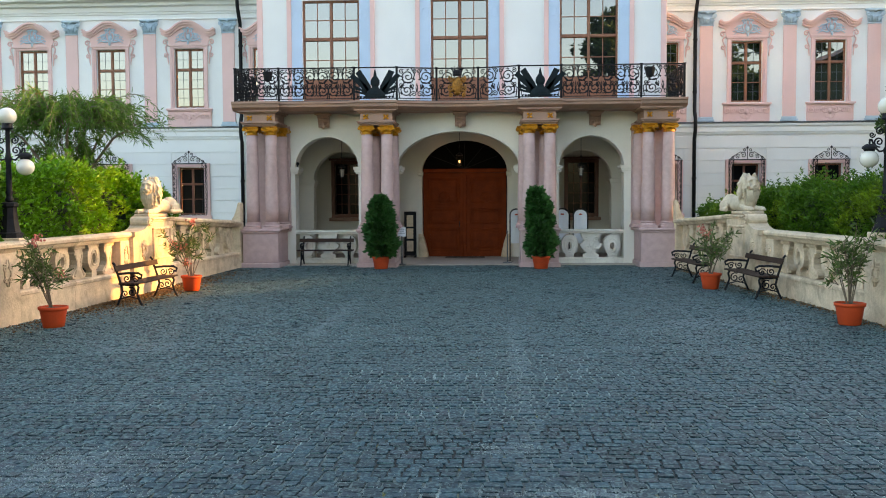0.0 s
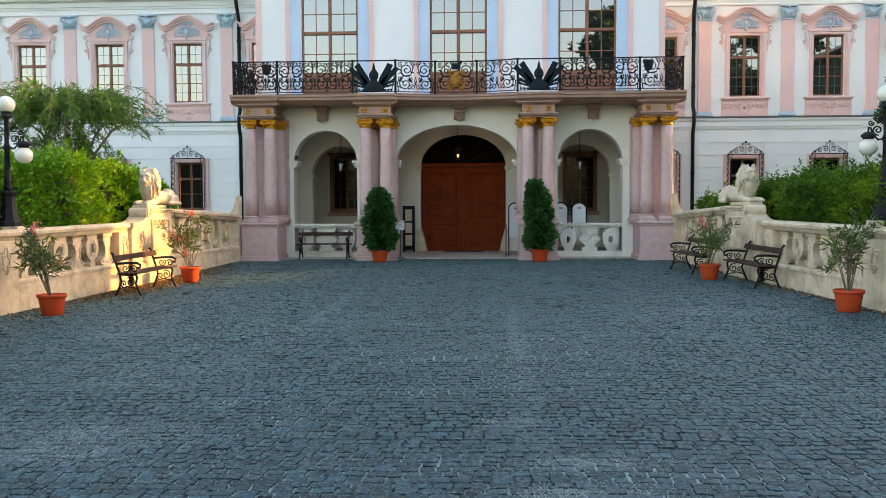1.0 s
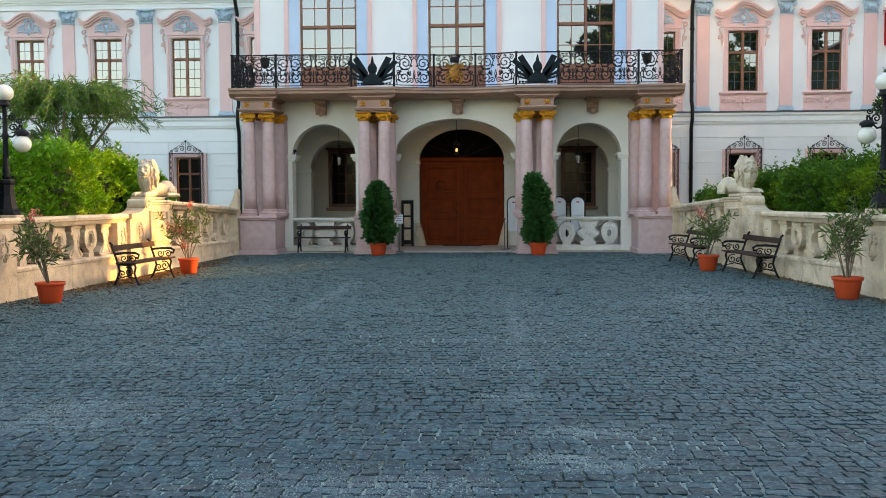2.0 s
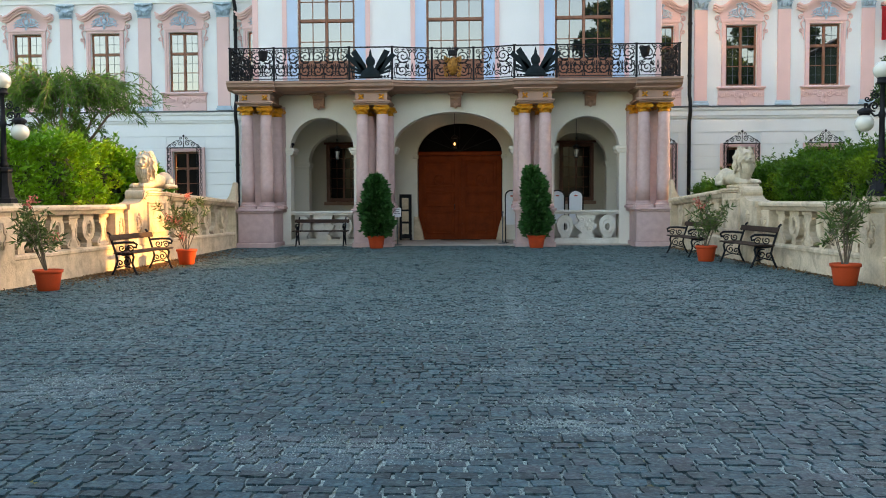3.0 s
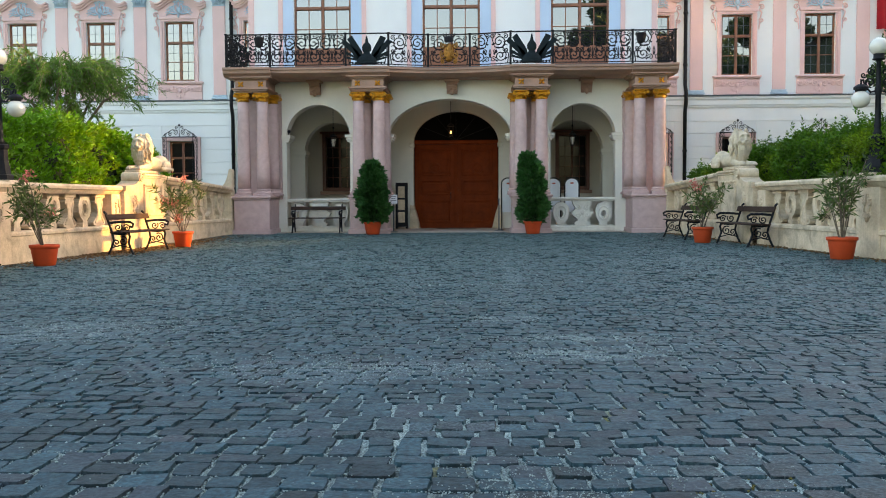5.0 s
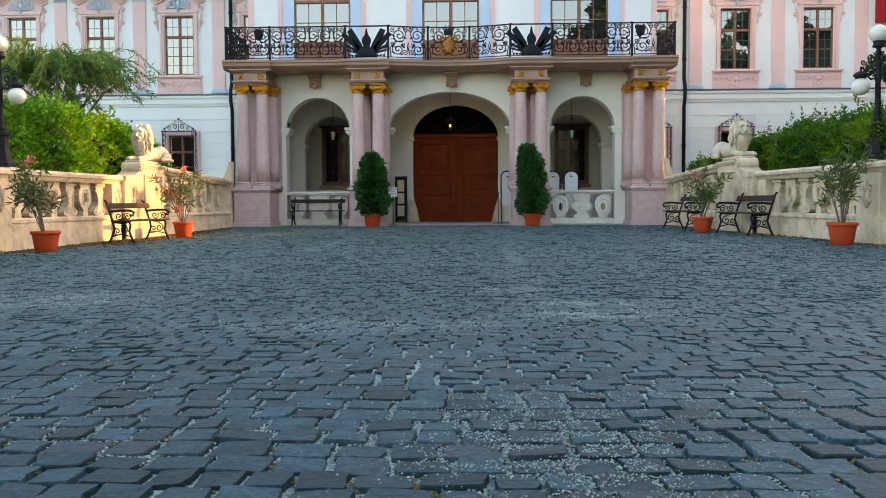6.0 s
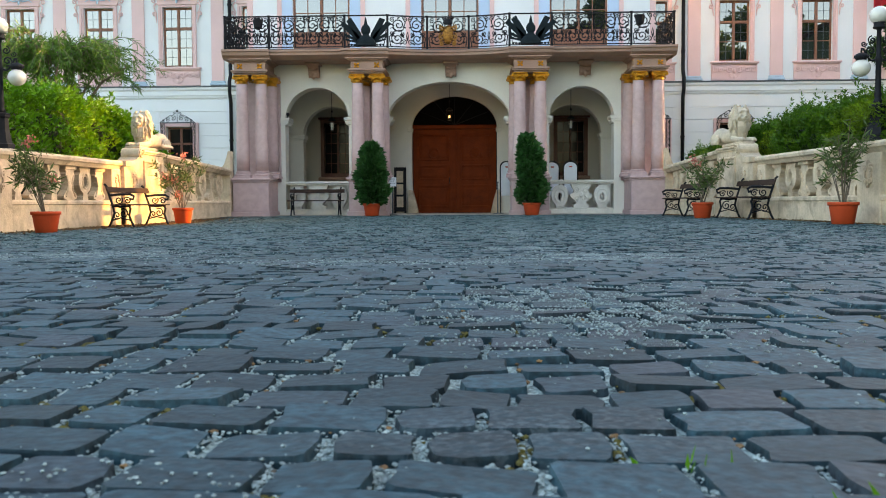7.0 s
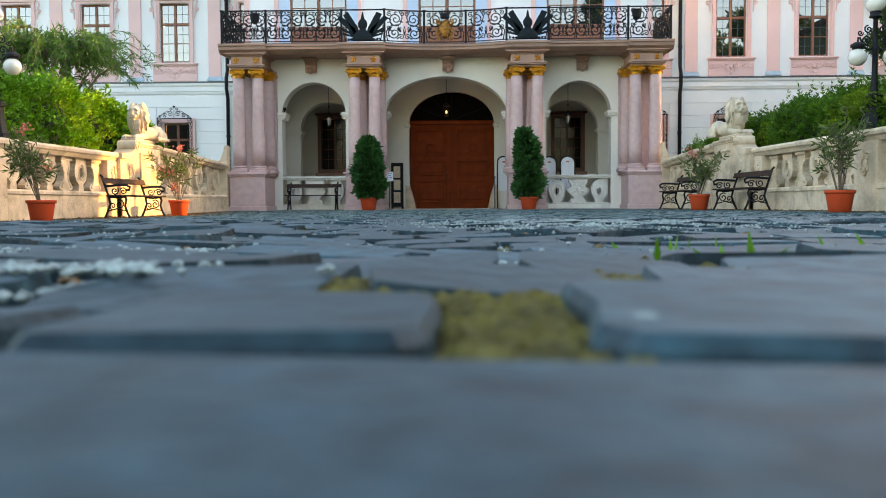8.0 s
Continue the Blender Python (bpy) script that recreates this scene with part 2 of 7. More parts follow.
M_OLEANDER = leaf_material("oleander_leaves", (0.085, 0.13, 0.03), (0.22, 0.20, 0.045))
M_FLOWER = leaf_material("coral_pink_blossom", (0.62, 0.20, 0.15), (0.7, 0.33, 0.26))
# Near-black heart of the foliage: the shade between leaves put into the colour.
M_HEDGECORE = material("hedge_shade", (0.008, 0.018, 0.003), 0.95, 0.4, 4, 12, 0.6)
# Colour of the added sun block, dark so it throws back little light.
M_SUNBLOCK = material("sun_block_green", (0.03, 0.05, 0.014), 0.85, 0.4, 2.0, 9.0, 0.8)
M_MOSS = material("yellow_green_moss", (0.10, 0.082, 0.01), 0.95, 0.6, 40, 160, 0.9, random_shift=0.3)
M_GRIT = material("pale_grit", (0.25, 0.305, 0.285), 0.85, 0.2, 60, 200, 0.3, random_shift=0.35)
M_CRUMB = material("brown_leaf_crumb", (0.16, 0.085, 0.03), 0.9, 0.4, 60, 200, 0.4, random_shift=0.4)
M_TREE = leaf_material("park_tree_leaves", (0.05, 0.09, 0.02), (0.09, 0.13, 0.03))

# ---- ground ----
def ground_z(x, y):
    """The court lies level before the porch, rises a little where the camera stands and falls off to one side."""
    k = min(1.0, max(0.0, (-19.6 - y) / 5.0))
    rise = 0.105 * k * k * (3 - 2 * k)
    if y < -25:
        rise += 0.004 * min(10, -25 - y) + 0.012 * min(1.0, max(0.0, (-26.0 - y) / 0.5))
    side = -0.09 * min(1.0, max(0.0, (-x - 1.5) / 5.0)) * min(1.0, max(0.0, (-y) / 6.0))
    return rise + side


def build_ground():
    bm = bmesh.new()
    xs = [-900, -300, -100, -40, -20, -12] + [-8 + 0.5 * i for i in range(33)] + [12, 20, 40, 100, 300, 900]
    ys = [-900, -300, -120, -70, -45, -36] + [-30 + 0.5 * i for i in range(61)] + [4, 8, 20, 60, 300, 900]
    grid = [[bm.verts.new((x, y, ground_z(max(-8, min(8, x)), max(-34, min(0, y))) - (0.014 if y < -24.2 else 0.0105))) for x in xs] for y in ys]
    for a, b in zip(grid, grid[1:]):
        for i in range(len(xs) - 1):
            bm.faces.new((a[i], a[i + 1], b[i + 1], b[i]))
    ob = part("ground", bm, M_JOINT, smooth=True)
    return tagged(ob, "sandy joint bed under the grey cobbled forecourt", "ground", kind="structure")


def sand_mask(nt, tc, lo=0.60, hi=0.82, on_stone=False):
    """Where pale grit was swept over the cobbles: streaks of noise and a few spilled heaps."""
    n = nt.nodes.new("ShaderNodeTexNoise")
    n.inputs["Scale"].default_value, n.inputs["Detail"].default_value, n.inputs["Distortion"].default_value = 0.55, 7.0, 0.8
    mp = nt.nodes.new("ShaderNodeMapping")
    mp.inputs["Scale"].default_value = (0.8, 1.5, 1.0)
    nt.links.new(tc, mp.inputs[0])
    nt.links.new(mp.outputs[0], n.inputs["Vector"])
    total = nt.nodes.new("ShaderNodeMapRange")
    total.inputs[1].default_value, total.inputs[2].default_value = lo, hi
    nt.links.new(n.outputs[0], total.inputs[0])
    out = total.outputs[0]
    wob = nt.nodes.new("ShaderNodeTexNoise")
    wob.inputs["Scale"].default_value, wob.inputs["Detail"].default_value = 2.2, 6.0
    nt.links.new(tc, wob.inputs["Vector"])
    for cx, cy, rx, ry in ((1.56, -21.45, 0.4, 0.3), (1.62, -20.75, 0.36, 0.26), (-2.2, -20.3, 0.8, 0.7), (0.3, -22.1, 0.8, 0.5), (1.14, -19.6, 0.26, 0.2), (0.7, -25.3, 2.2, 0.9), (1.0, -23.6, 0.8, 0.6), (0.2, -24.3, 1.3, 0.6), (1.3, -15.5, 0.16, 5.0), (-1.6, -12.0, 0.2, 4.0), (4.2, -12.5, 1.5, 0.8), (-3.8, -14.5, 1.0, 0.6)):
        if on_stone and cy < -23:
            continue
        m2 = nt.nodes.new("ShaderNodeMapping")
        m2.inputs["Location"].default_value = (-cx / rx, -cy / ry, 0)
        m2.inputs["Scale"].default_value = (1 / rx, 1 / ry, 0)
        nt.links.new(tc, m2.inputs[0])
        ln = nt.nodes.new("ShaderNodeVectorMath")
        ln.operation = "LENGTH"
        nt.links.new(m2.outputs[0], ln.inputs[0])
        s = nt.nodes.new("ShaderNodeMath")
        s.operation = "MULTIPLY_ADD"
        s.inputs[1].default_value = 2.4
        nt.links.new(wob.outputs[0], s.inputs[0])
        nt.links.new(ln.outputs["Value"], s.inputs[2])
        r = nt.nodes.new("ShaderNodeMapRange")
        r.inputs[1].default_value, r.inputs[2].default_value = 2.25, 1.35
        nt.links.new(s.outputs[0], r.inputs[0])
        mx = nt.nodes.new("ShaderNodeMath")
        mx.operation = "MAXIMUM"
        nt.links.new(out, mx.inputs[0])
        nt.links.new(r.outputs[0], mx.inputs[1])
        out = mx.outputs[0]
    return out


def world_coords(nt):
    return nt.nodes.new("ShaderNodeNewGeometry").outputs["Position"]


def joint_material():
    """Dark earth, pale grit and some moss between the stones."""
    m = material("joint_earth", (0.02, 0.02, 0.018), 0.95, 0.35, 5, 90, 0.8)
    nt = m.node_tree
    b = nt.nodes["Principled BSDF"]
    pos = world_coords(nt)
    col = b.inputs["Base Color"].links[0].from_socket
    grit = nt.nodes.new("ShaderNodeTexVoronoi")
    grit.inputs["Scale"].default_value = 220.0
    nt.links.new(pos, grit.inputs["Vector"])
    gr = nt.nodes.new("ShaderNodeValToRGB")
    gr.color_ramp.elements[0].color, gr.color_ramp.elements[1].color = (0.04, 0.06, 0.06, 1), (0.43, 0.54, 0.49, 1)
    sep = nt.nodes.new("ShaderNodeSeparateColor")
    nt.links.new(grit.outputs["Color"], sep.inputs[0])
    nt.links.new(sep.outputs[0], gr.inputs[0])
    mx = nt.nodes.new("ShaderNodeMixRGB")
    nt.links.new(sand_mask(nt, pos, 0.42, 0.60), mx.inputs[0])
    nt.links.new(col, mx.inputs[1])
    nt.links.new(gr.outputs[0], mx.inputs[2])
    mo = nt.nodes.new("ShaderNodeTexNoise")
    mo.inputs["Scale"].default_value, mo.inputs["Detail"].default_value = 3.1, 6.0
    nt.links.new(pos, mo.inputs["Vector"])
    mr = nt.nodes.new("ShaderNodeMapRange")
    mr.inputs[1].default_value, mr.inputs[2].default_value = 0.62, 0.70
    nt.links.new(mo.outputs[0], mr.inputs[0])
    m2 = nt.nodes.new("ShaderNodeMixRGB")
    m2.inputs[2].default_value = (0.13, 0.12, 0.025, 1)
    nt.links.new(mr.outputs[0], m2.inputs[0])
    nt.links.new(mx.outputs[0], m2.inputs[1])
    # lawn beyond the balustrades
    sp = nt.nodes.new("ShaderNodeSeparateXYZ")
    nt.links.new(pos, sp.inputs[0])
    ab = nt.nodes.new("ShaderNodeMath")
    ab.operation = "ABSOLUTE"
    nt.links.new(sp.outputs[0], ab.inputs[0])
    ed = nt.nodes.new("ShaderNodeMath")
    ed.operation = "GREATER_THAN"
    ed.inputs[1].default_value = 7.9
    nt.links.new(ab.outputs[0], ed.inputs[0])
    bk = nt.nodes.new("ShaderNodeMath")
    bk.operation = "LESS_THAN"
    bk.inputs[1].default_value = -28.2
    nt.links.new(sp.outputs[1], bk.inputs[0])
    far = nt.nodes.new("ShaderNodeMath")
    far.operation = "MAXIMUM"
    nt.links.new(ed.outputs[0], far.inputs[0])
    nt.links.new(bk.outputs[0], far.inputs[1])
    m3 = nt.nodes.new("ShaderNodeMixRGB")
    nt.links.new(far.outputs[0], m3.inputs[0])
    nt.links.new(m2.outputs[0], m3.inputs[1])
    gcol = nt.nodes.new("ShaderNodeValToRGB")
    gcol.color_ramp.elements[0].color, gcol.color_ramp.elements[1].color = (0.03, 0.06, 0.012, 1), (0.09, 0.12, 0.03, 1)
    nt.links.new(mo.outputs[0], gcol.inputs[0])
    nt.links.new(gcol.outputs[0], m3.inputs[2])
    nt.links.new(m3.outputs[0], b.inputs["Base Color"])
    return m


def cobble_material():
    m = material("blue_grey_basalt", (0.0115, 0.034, 0.0425), 0.55, 0.5, 14, 45, 0.3, stain=(0.02, 0.026, 0.033), stain_amount=0.45, spec=0.20, random_shift=0.55)
    nt = m.node_tree
    b = nt.nodes["Principled BSDF"]
    pos = world_coords(nt)
    col = b.inputs["Base Color"].links[0].from_socket
    # one stone in five is of a brownish kind
    oi, isl, sm, fr = (nt.nodes.new(k) for k in ("ShaderNodeObjectInfo", "ShaderNodeNewGeometry", "ShaderNodeMath", "ShaderNodeMath"))
    nt.links.new(oi.outputs["Random"], sm.inputs[0])
    nt.links.new(isl.outputs["Random Per Island"], sm.inputs[1])
    fr.operation = "PINGPONG"
    fr.inputs[1].default_value = 0.13
    nt.links.new(sm.outputs[0], fr.inputs[0])
    kind = nt.nodes.new("ShaderNodeMapRange")
    kind.inputs[1].default_value, kind.inputs[2].default_value, kind.inputs[4].default_value = 0.11, 0.125, 0.7
    nt.links.new(fr.outputs[0], kind.inputs[0])
    bro = nt.nodes.new("ShaderNodeMixRGB")
    bro.inputs[2].default_value = (0.030, 0.036, 0.044, 1)
    nt.links.new(kind.outputs[0], bro.inputs[0])
    nt.links.new(col, bro.inputs[1])
    col = bro.outputs[0]
    # mineral mottling a centimetre or two across
    mot, mm, ms = nt.nodes.new("ShaderNodeTexNoise"), nt.nodes.new("ShaderNodeMapRange"), nt.nodes.new("ShaderNodeVectorMath")
    mot.inputs["Scale"].default_value, mot.inputs["Detail"].default_value = 65.0, 6.0
    nt.links.new(pos, mot.inputs["Vector"])
    mm.inputs[1].default_value, mm.inputs[2].default_value, mm.inputs[3].default_value, mm.inputs[4].default_value = 0.36, 0.66, 0.55, 1.55
    nt.links.new(mot.outputs[0], mm.inputs[0])
    ms.operation = "SCALE"
    nt.links.new(col, ms.inputs[0])
    nt.links.new(mm.outputs[0], ms.inputs["Scale"])
    col = ms.outputs[0]
    dust = nt.nodes.new("ShaderNodeTexNoise")
    dust.inputs["Scale"].default_value, dust.inputs["Detail"].default_value = 90.0, 5.0
    nt.links.new(pos, dust.inputs["Vector"])
    dr = nt.nodes.new("ShaderNodeMapRange")
    dr.inputs[1].default_value, dr.inputs[2].default_value, dr.inputs[4].default_value = 0.50, 0.60, 0.35
    nt.links.new(dust.outputs[0], dr.inputs[0])
    mul = nt.nodes.new("ShaderNodeMath")
    mul.operation = "MULTIPLY"
    least = nt.nodes.new("ShaderNodeMath")
    least.operation = "MAXIMUM"
    least.inputs[1].default_value = 0.006
    nt.links.new(sand_mask(nt, pos, on_stone=True), least.inputs[0])
    nt.links.new(least.outputs[0], mul.inputs[0])
    nt.links.new(dr.outputs[0], mul.inputs[1])
    mx = nt.nodes.new("ShaderNodeMixRGB")
    mx.inputs[2].default_value = (0.42, 0.48, 0.49, 1)
    nt.links.new(mul.outputs[0], mx.inputs[0])
    nt.links.new(col, mx.inputs[1])
    # paler towards the porch: dust, plus grazing sky sheen put into the colour
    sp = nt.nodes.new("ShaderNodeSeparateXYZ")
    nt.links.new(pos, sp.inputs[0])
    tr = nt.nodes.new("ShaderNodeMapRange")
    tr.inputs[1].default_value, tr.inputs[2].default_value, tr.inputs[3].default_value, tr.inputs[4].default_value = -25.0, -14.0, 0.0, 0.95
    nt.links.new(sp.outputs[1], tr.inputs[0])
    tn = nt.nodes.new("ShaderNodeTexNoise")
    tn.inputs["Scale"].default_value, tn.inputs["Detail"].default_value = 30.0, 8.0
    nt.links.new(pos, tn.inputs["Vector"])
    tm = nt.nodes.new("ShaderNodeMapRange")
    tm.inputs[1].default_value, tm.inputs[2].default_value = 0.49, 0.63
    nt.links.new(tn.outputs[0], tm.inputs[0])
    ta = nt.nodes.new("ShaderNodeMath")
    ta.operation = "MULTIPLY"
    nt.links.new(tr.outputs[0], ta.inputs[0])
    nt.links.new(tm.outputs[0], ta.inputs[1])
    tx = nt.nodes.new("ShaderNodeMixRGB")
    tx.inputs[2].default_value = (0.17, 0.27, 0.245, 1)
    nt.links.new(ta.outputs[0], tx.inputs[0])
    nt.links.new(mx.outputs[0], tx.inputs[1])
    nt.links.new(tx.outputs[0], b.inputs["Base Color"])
    return m


M_JOINT = joint_material()
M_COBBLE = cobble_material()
build_ground()

# ---- palace: walls ----
WING_Y, RISALIT_Y, ARCADE_Y = 6.24, 2.2, 0.95
SPACING = 2.86
LEFT_WINDOWS = [-7.0 - SPACING * i for i in range(5)]
RIGHT_WINDOWS = [7.0 + SPACING * i for i in range(6)]


def wing_wall(name, x0, x1, centres):
    t = thing(name, "white two-storey palace wing with pink trim", "wall", (0, 0, 0), kind="structure")
    bm = bmesh.new()
    arch_wall(bm, x0, x1, 4.5, 9.9, WING_Y, WING_Y + 0.5, [(c, 0.53, 5.28, 7.38, 0) for c in centres])
    part("upper_wall", bm, M_WHITE, t)
    bm = bmesh.new()
    arch_wall(bm, x0, x1, -0.3, 4.5, WING_Y + 0.02, WING_Y + 0.5, [(c, 0.48, 1.43, 3.13, 0) for c in centres])
    part("lower_wall", bm, M_WHITE, t)
    # rusticated courses stand proud of the lower wall
    z = -0.25
    k = 0
    while z < 4.1:
        top = min(z + 0.435, 4.16)
        bm = bmesh.new()
        x = x0
        for c in sorted(centres) + [None]:
            e = x1 if c is None else c - 0.72
            if c is not None and not (top > 1.28 and z < 3.3):
                continue
            if e > x:
                box(bm, x, e, WING_Y - 0.012, WING_Y + 0.03, z + 0.016, top, 0.006)
            if c is not None:
                x = c + 0.72
        part("course", bm, M_WHITE, t)
        z += 0.435
    # string course with its lead cap, and the main cornice
    bm = bmesh.new()
    y = WING_Y
    mould(bm, [(y + 0.05, 4.16), (y - 0.04, 4.16), (y - 0.05, 4.22), (y - 0.08, 4.25), (y - 0.08, 4.40), (y - 0.13, 4.46), (y - 0.13, 4.53), (y + 0.05, 4.53)], x0, x1)
    part("string_course", bm, M_WHITE, t)
    bm = bmesh.new()
    mould(bm, [(y, 4.535), (y - 0.16, 4.535), (y - 0.16, 4.575), (y, 4.60)], x0, x1)
    part("flashing", bm, M_LEAD, t, "dark lead cap of the string course")
    bm = bmesh.new()
    mould(bm, [(y + 0.05, 8.43), (y - 0.06, 8.43), (y - 0.06, 8.47), (y - 0.03, 8.49), (y - 0.03, 8.60), (y - 0.07, 8.62), (y - 0.08, 8.68), (y - 0.12, 8.70), (y - 0.14, 8.86), (y - 0.28, 8.90), (y - 0.30, 9.0), (y - 0.5, 9.05), (y - 0.52, 9.18), (y - 0.62, 9.30), (y + 0.05, 9.35)], x0, x1)
    part("cornice", bm, M_WHITE, t)
    bm = bmesh.new()
    mould(bm, [(y - 0.7, 9.32), (y - 0.68, 9.40), (y + 5.5, 13.0), (y + 11, 9.4), (y + 10.9, 9.3)], x0, x1)
    part("roof", bm, M_LEAD, t, "grey hipped roof above the cornice")
    # unseen backing added behind the windows, coloured as an unlit room
    bm = bmesh.new()
    box(bm, x0 + 0.1, x1 - 0.1, WING_Y + 4.0, WING_Y + 4.2, 0, 9)
    box(bm, x0 + 0.1, x1 - 0.1, WING_Y + 0.5, WING_Y + 4.0, 4.3, 4.45)
    part("dark_backing", bm, M_DARK, t)
    return t


wing_wall("wall_west", -26.0, -6.33, LEFT_WINDOWS)
wing_wall("wall_east", 6.33, 23.8, RIGHT_WINDOWS)


# Out-of-view block added to shade the court from the low sun.
def sun_block():
    t = thing("wall_court", "unseen dark block added to keep low sun off the forecourt", "wall", (19, -20, 0), kind="structure")
    bm = bmesh.new()
    box(bm, -2.5, 2.5, -22, 19.8, -0.2, 8.2)
    part("block_wall", bm, M_SUNBLOCK, t)
    bm = bmesh.new()
    prism(bm, [(-2.9, -22.3, 8.2), (2.9, -22.3, 8.2), (0, -22.3, 9.6)], (0, 42.3, 0))
    part("roof", bm, M_SLAB, t)


sun_block()


def pane_grid(win, x0, x1, z0, z1, y, cols, rows, bar, mat, glass=None):
    """Glazing bars as a part each, and a pane in every light."""
    w, h = (x1 - x0) / cols, (z1 - z0) / rows
    for i in range(cols):
        for j in range(rows):
            bm = bmesh.new()
            box(bm, x0 + i * w + bar * 0.4, x0 + (i + 1) * w - bar * 0.4, y + 0.012, y + 0.018, z0 + j * h + bar * 0.4, z0 + (j + 1) * h - bar * 0.4)
            d = 0.0012 * R.uniform(-1, 1)
            for v in bm.verts:
                v.co.y += d * math.copysign(1, v.co.x - x0 - (i + 0.5) * w)
            part("pane", bm, glass or M_GLASS, win)
    for i in range(1, cols):
        bm = bmesh.new()
        box(bm, x0 + i * w - bar / 2, x0 + i * w + bar / 2, y, y + 0.03, z0, z1, 0.004)
        part("glazing_bar", bm, mat, win)
    for j in range(1, rows):
        bm = bmesh.new()
        box(bm, x0, x1, y - 0.002, y + 0.028, z0 + j * h - bar / 2, z0 + j * h + bar / 2, 0.004)
        part("glazing_bar", bm, mat, win)


def ring(bm, x0, x1, z0, z1, y0, y1, w, bev=0.006):
    """A rectangular frame of bars, mitre-free."""
    box(bm, x0, x0 + w, y0, y1, z0, z1, bev)
    box(bm, x1 - w, x1, y0, y1, z0, z1, bev)
    box(bm, x0 + w, x1 - w, y0, y1, z1 - w, z1, bev)
    box(bm, x0 + w, x1 - w, y0, y1, z0, z0 + w, bev)


def band(bm, path, y0, y1, w):
    """A band of width w swept along a path of (x, z) points, between y0 and y1."""
    L = []
    for i, (x, z) in enumerate(path):
        a, b = path[max(i - 1, 0)], path[min(i + 1, len(path) - 1)]
        d = Vector((b[0] - a[0], b[1] - a[1])).normalized()
        nx, nz = -d.y, d.x
        L.append([bm.verts.new((x + s * nx * w / 2, y, z + s * nz * w / 2)) for s, y in ((-1, y0), (1, y0), (1, y1), (-1, y1))])
    for a, b in zip(L, L[1:]):
        for k in range(4):
            bm.faces.new((a[k], a[(k + 1) % 4], b[(k + 1) % 4], b[k]))
    bm.faces.new(L[0])
    bm.faces.new(L[-1][::-1])


def hood_z(u):
    """The swan-neck outline of a window hood: arched in the middle, dipping, then flicking out."""
    a = abs(u)
    if a < 0.62:
        return 7.98 + 0.30 * (1 - (a / 0.62) ** 2) ** 1.15
    if a < 0.80:
        return 7.98 - 0.05 * math.sin(math.pi * (a - 0.62) / 0.36)
    return 7.93 + 0.09 * ((a - 0.80) / 0.17) ** 1.3


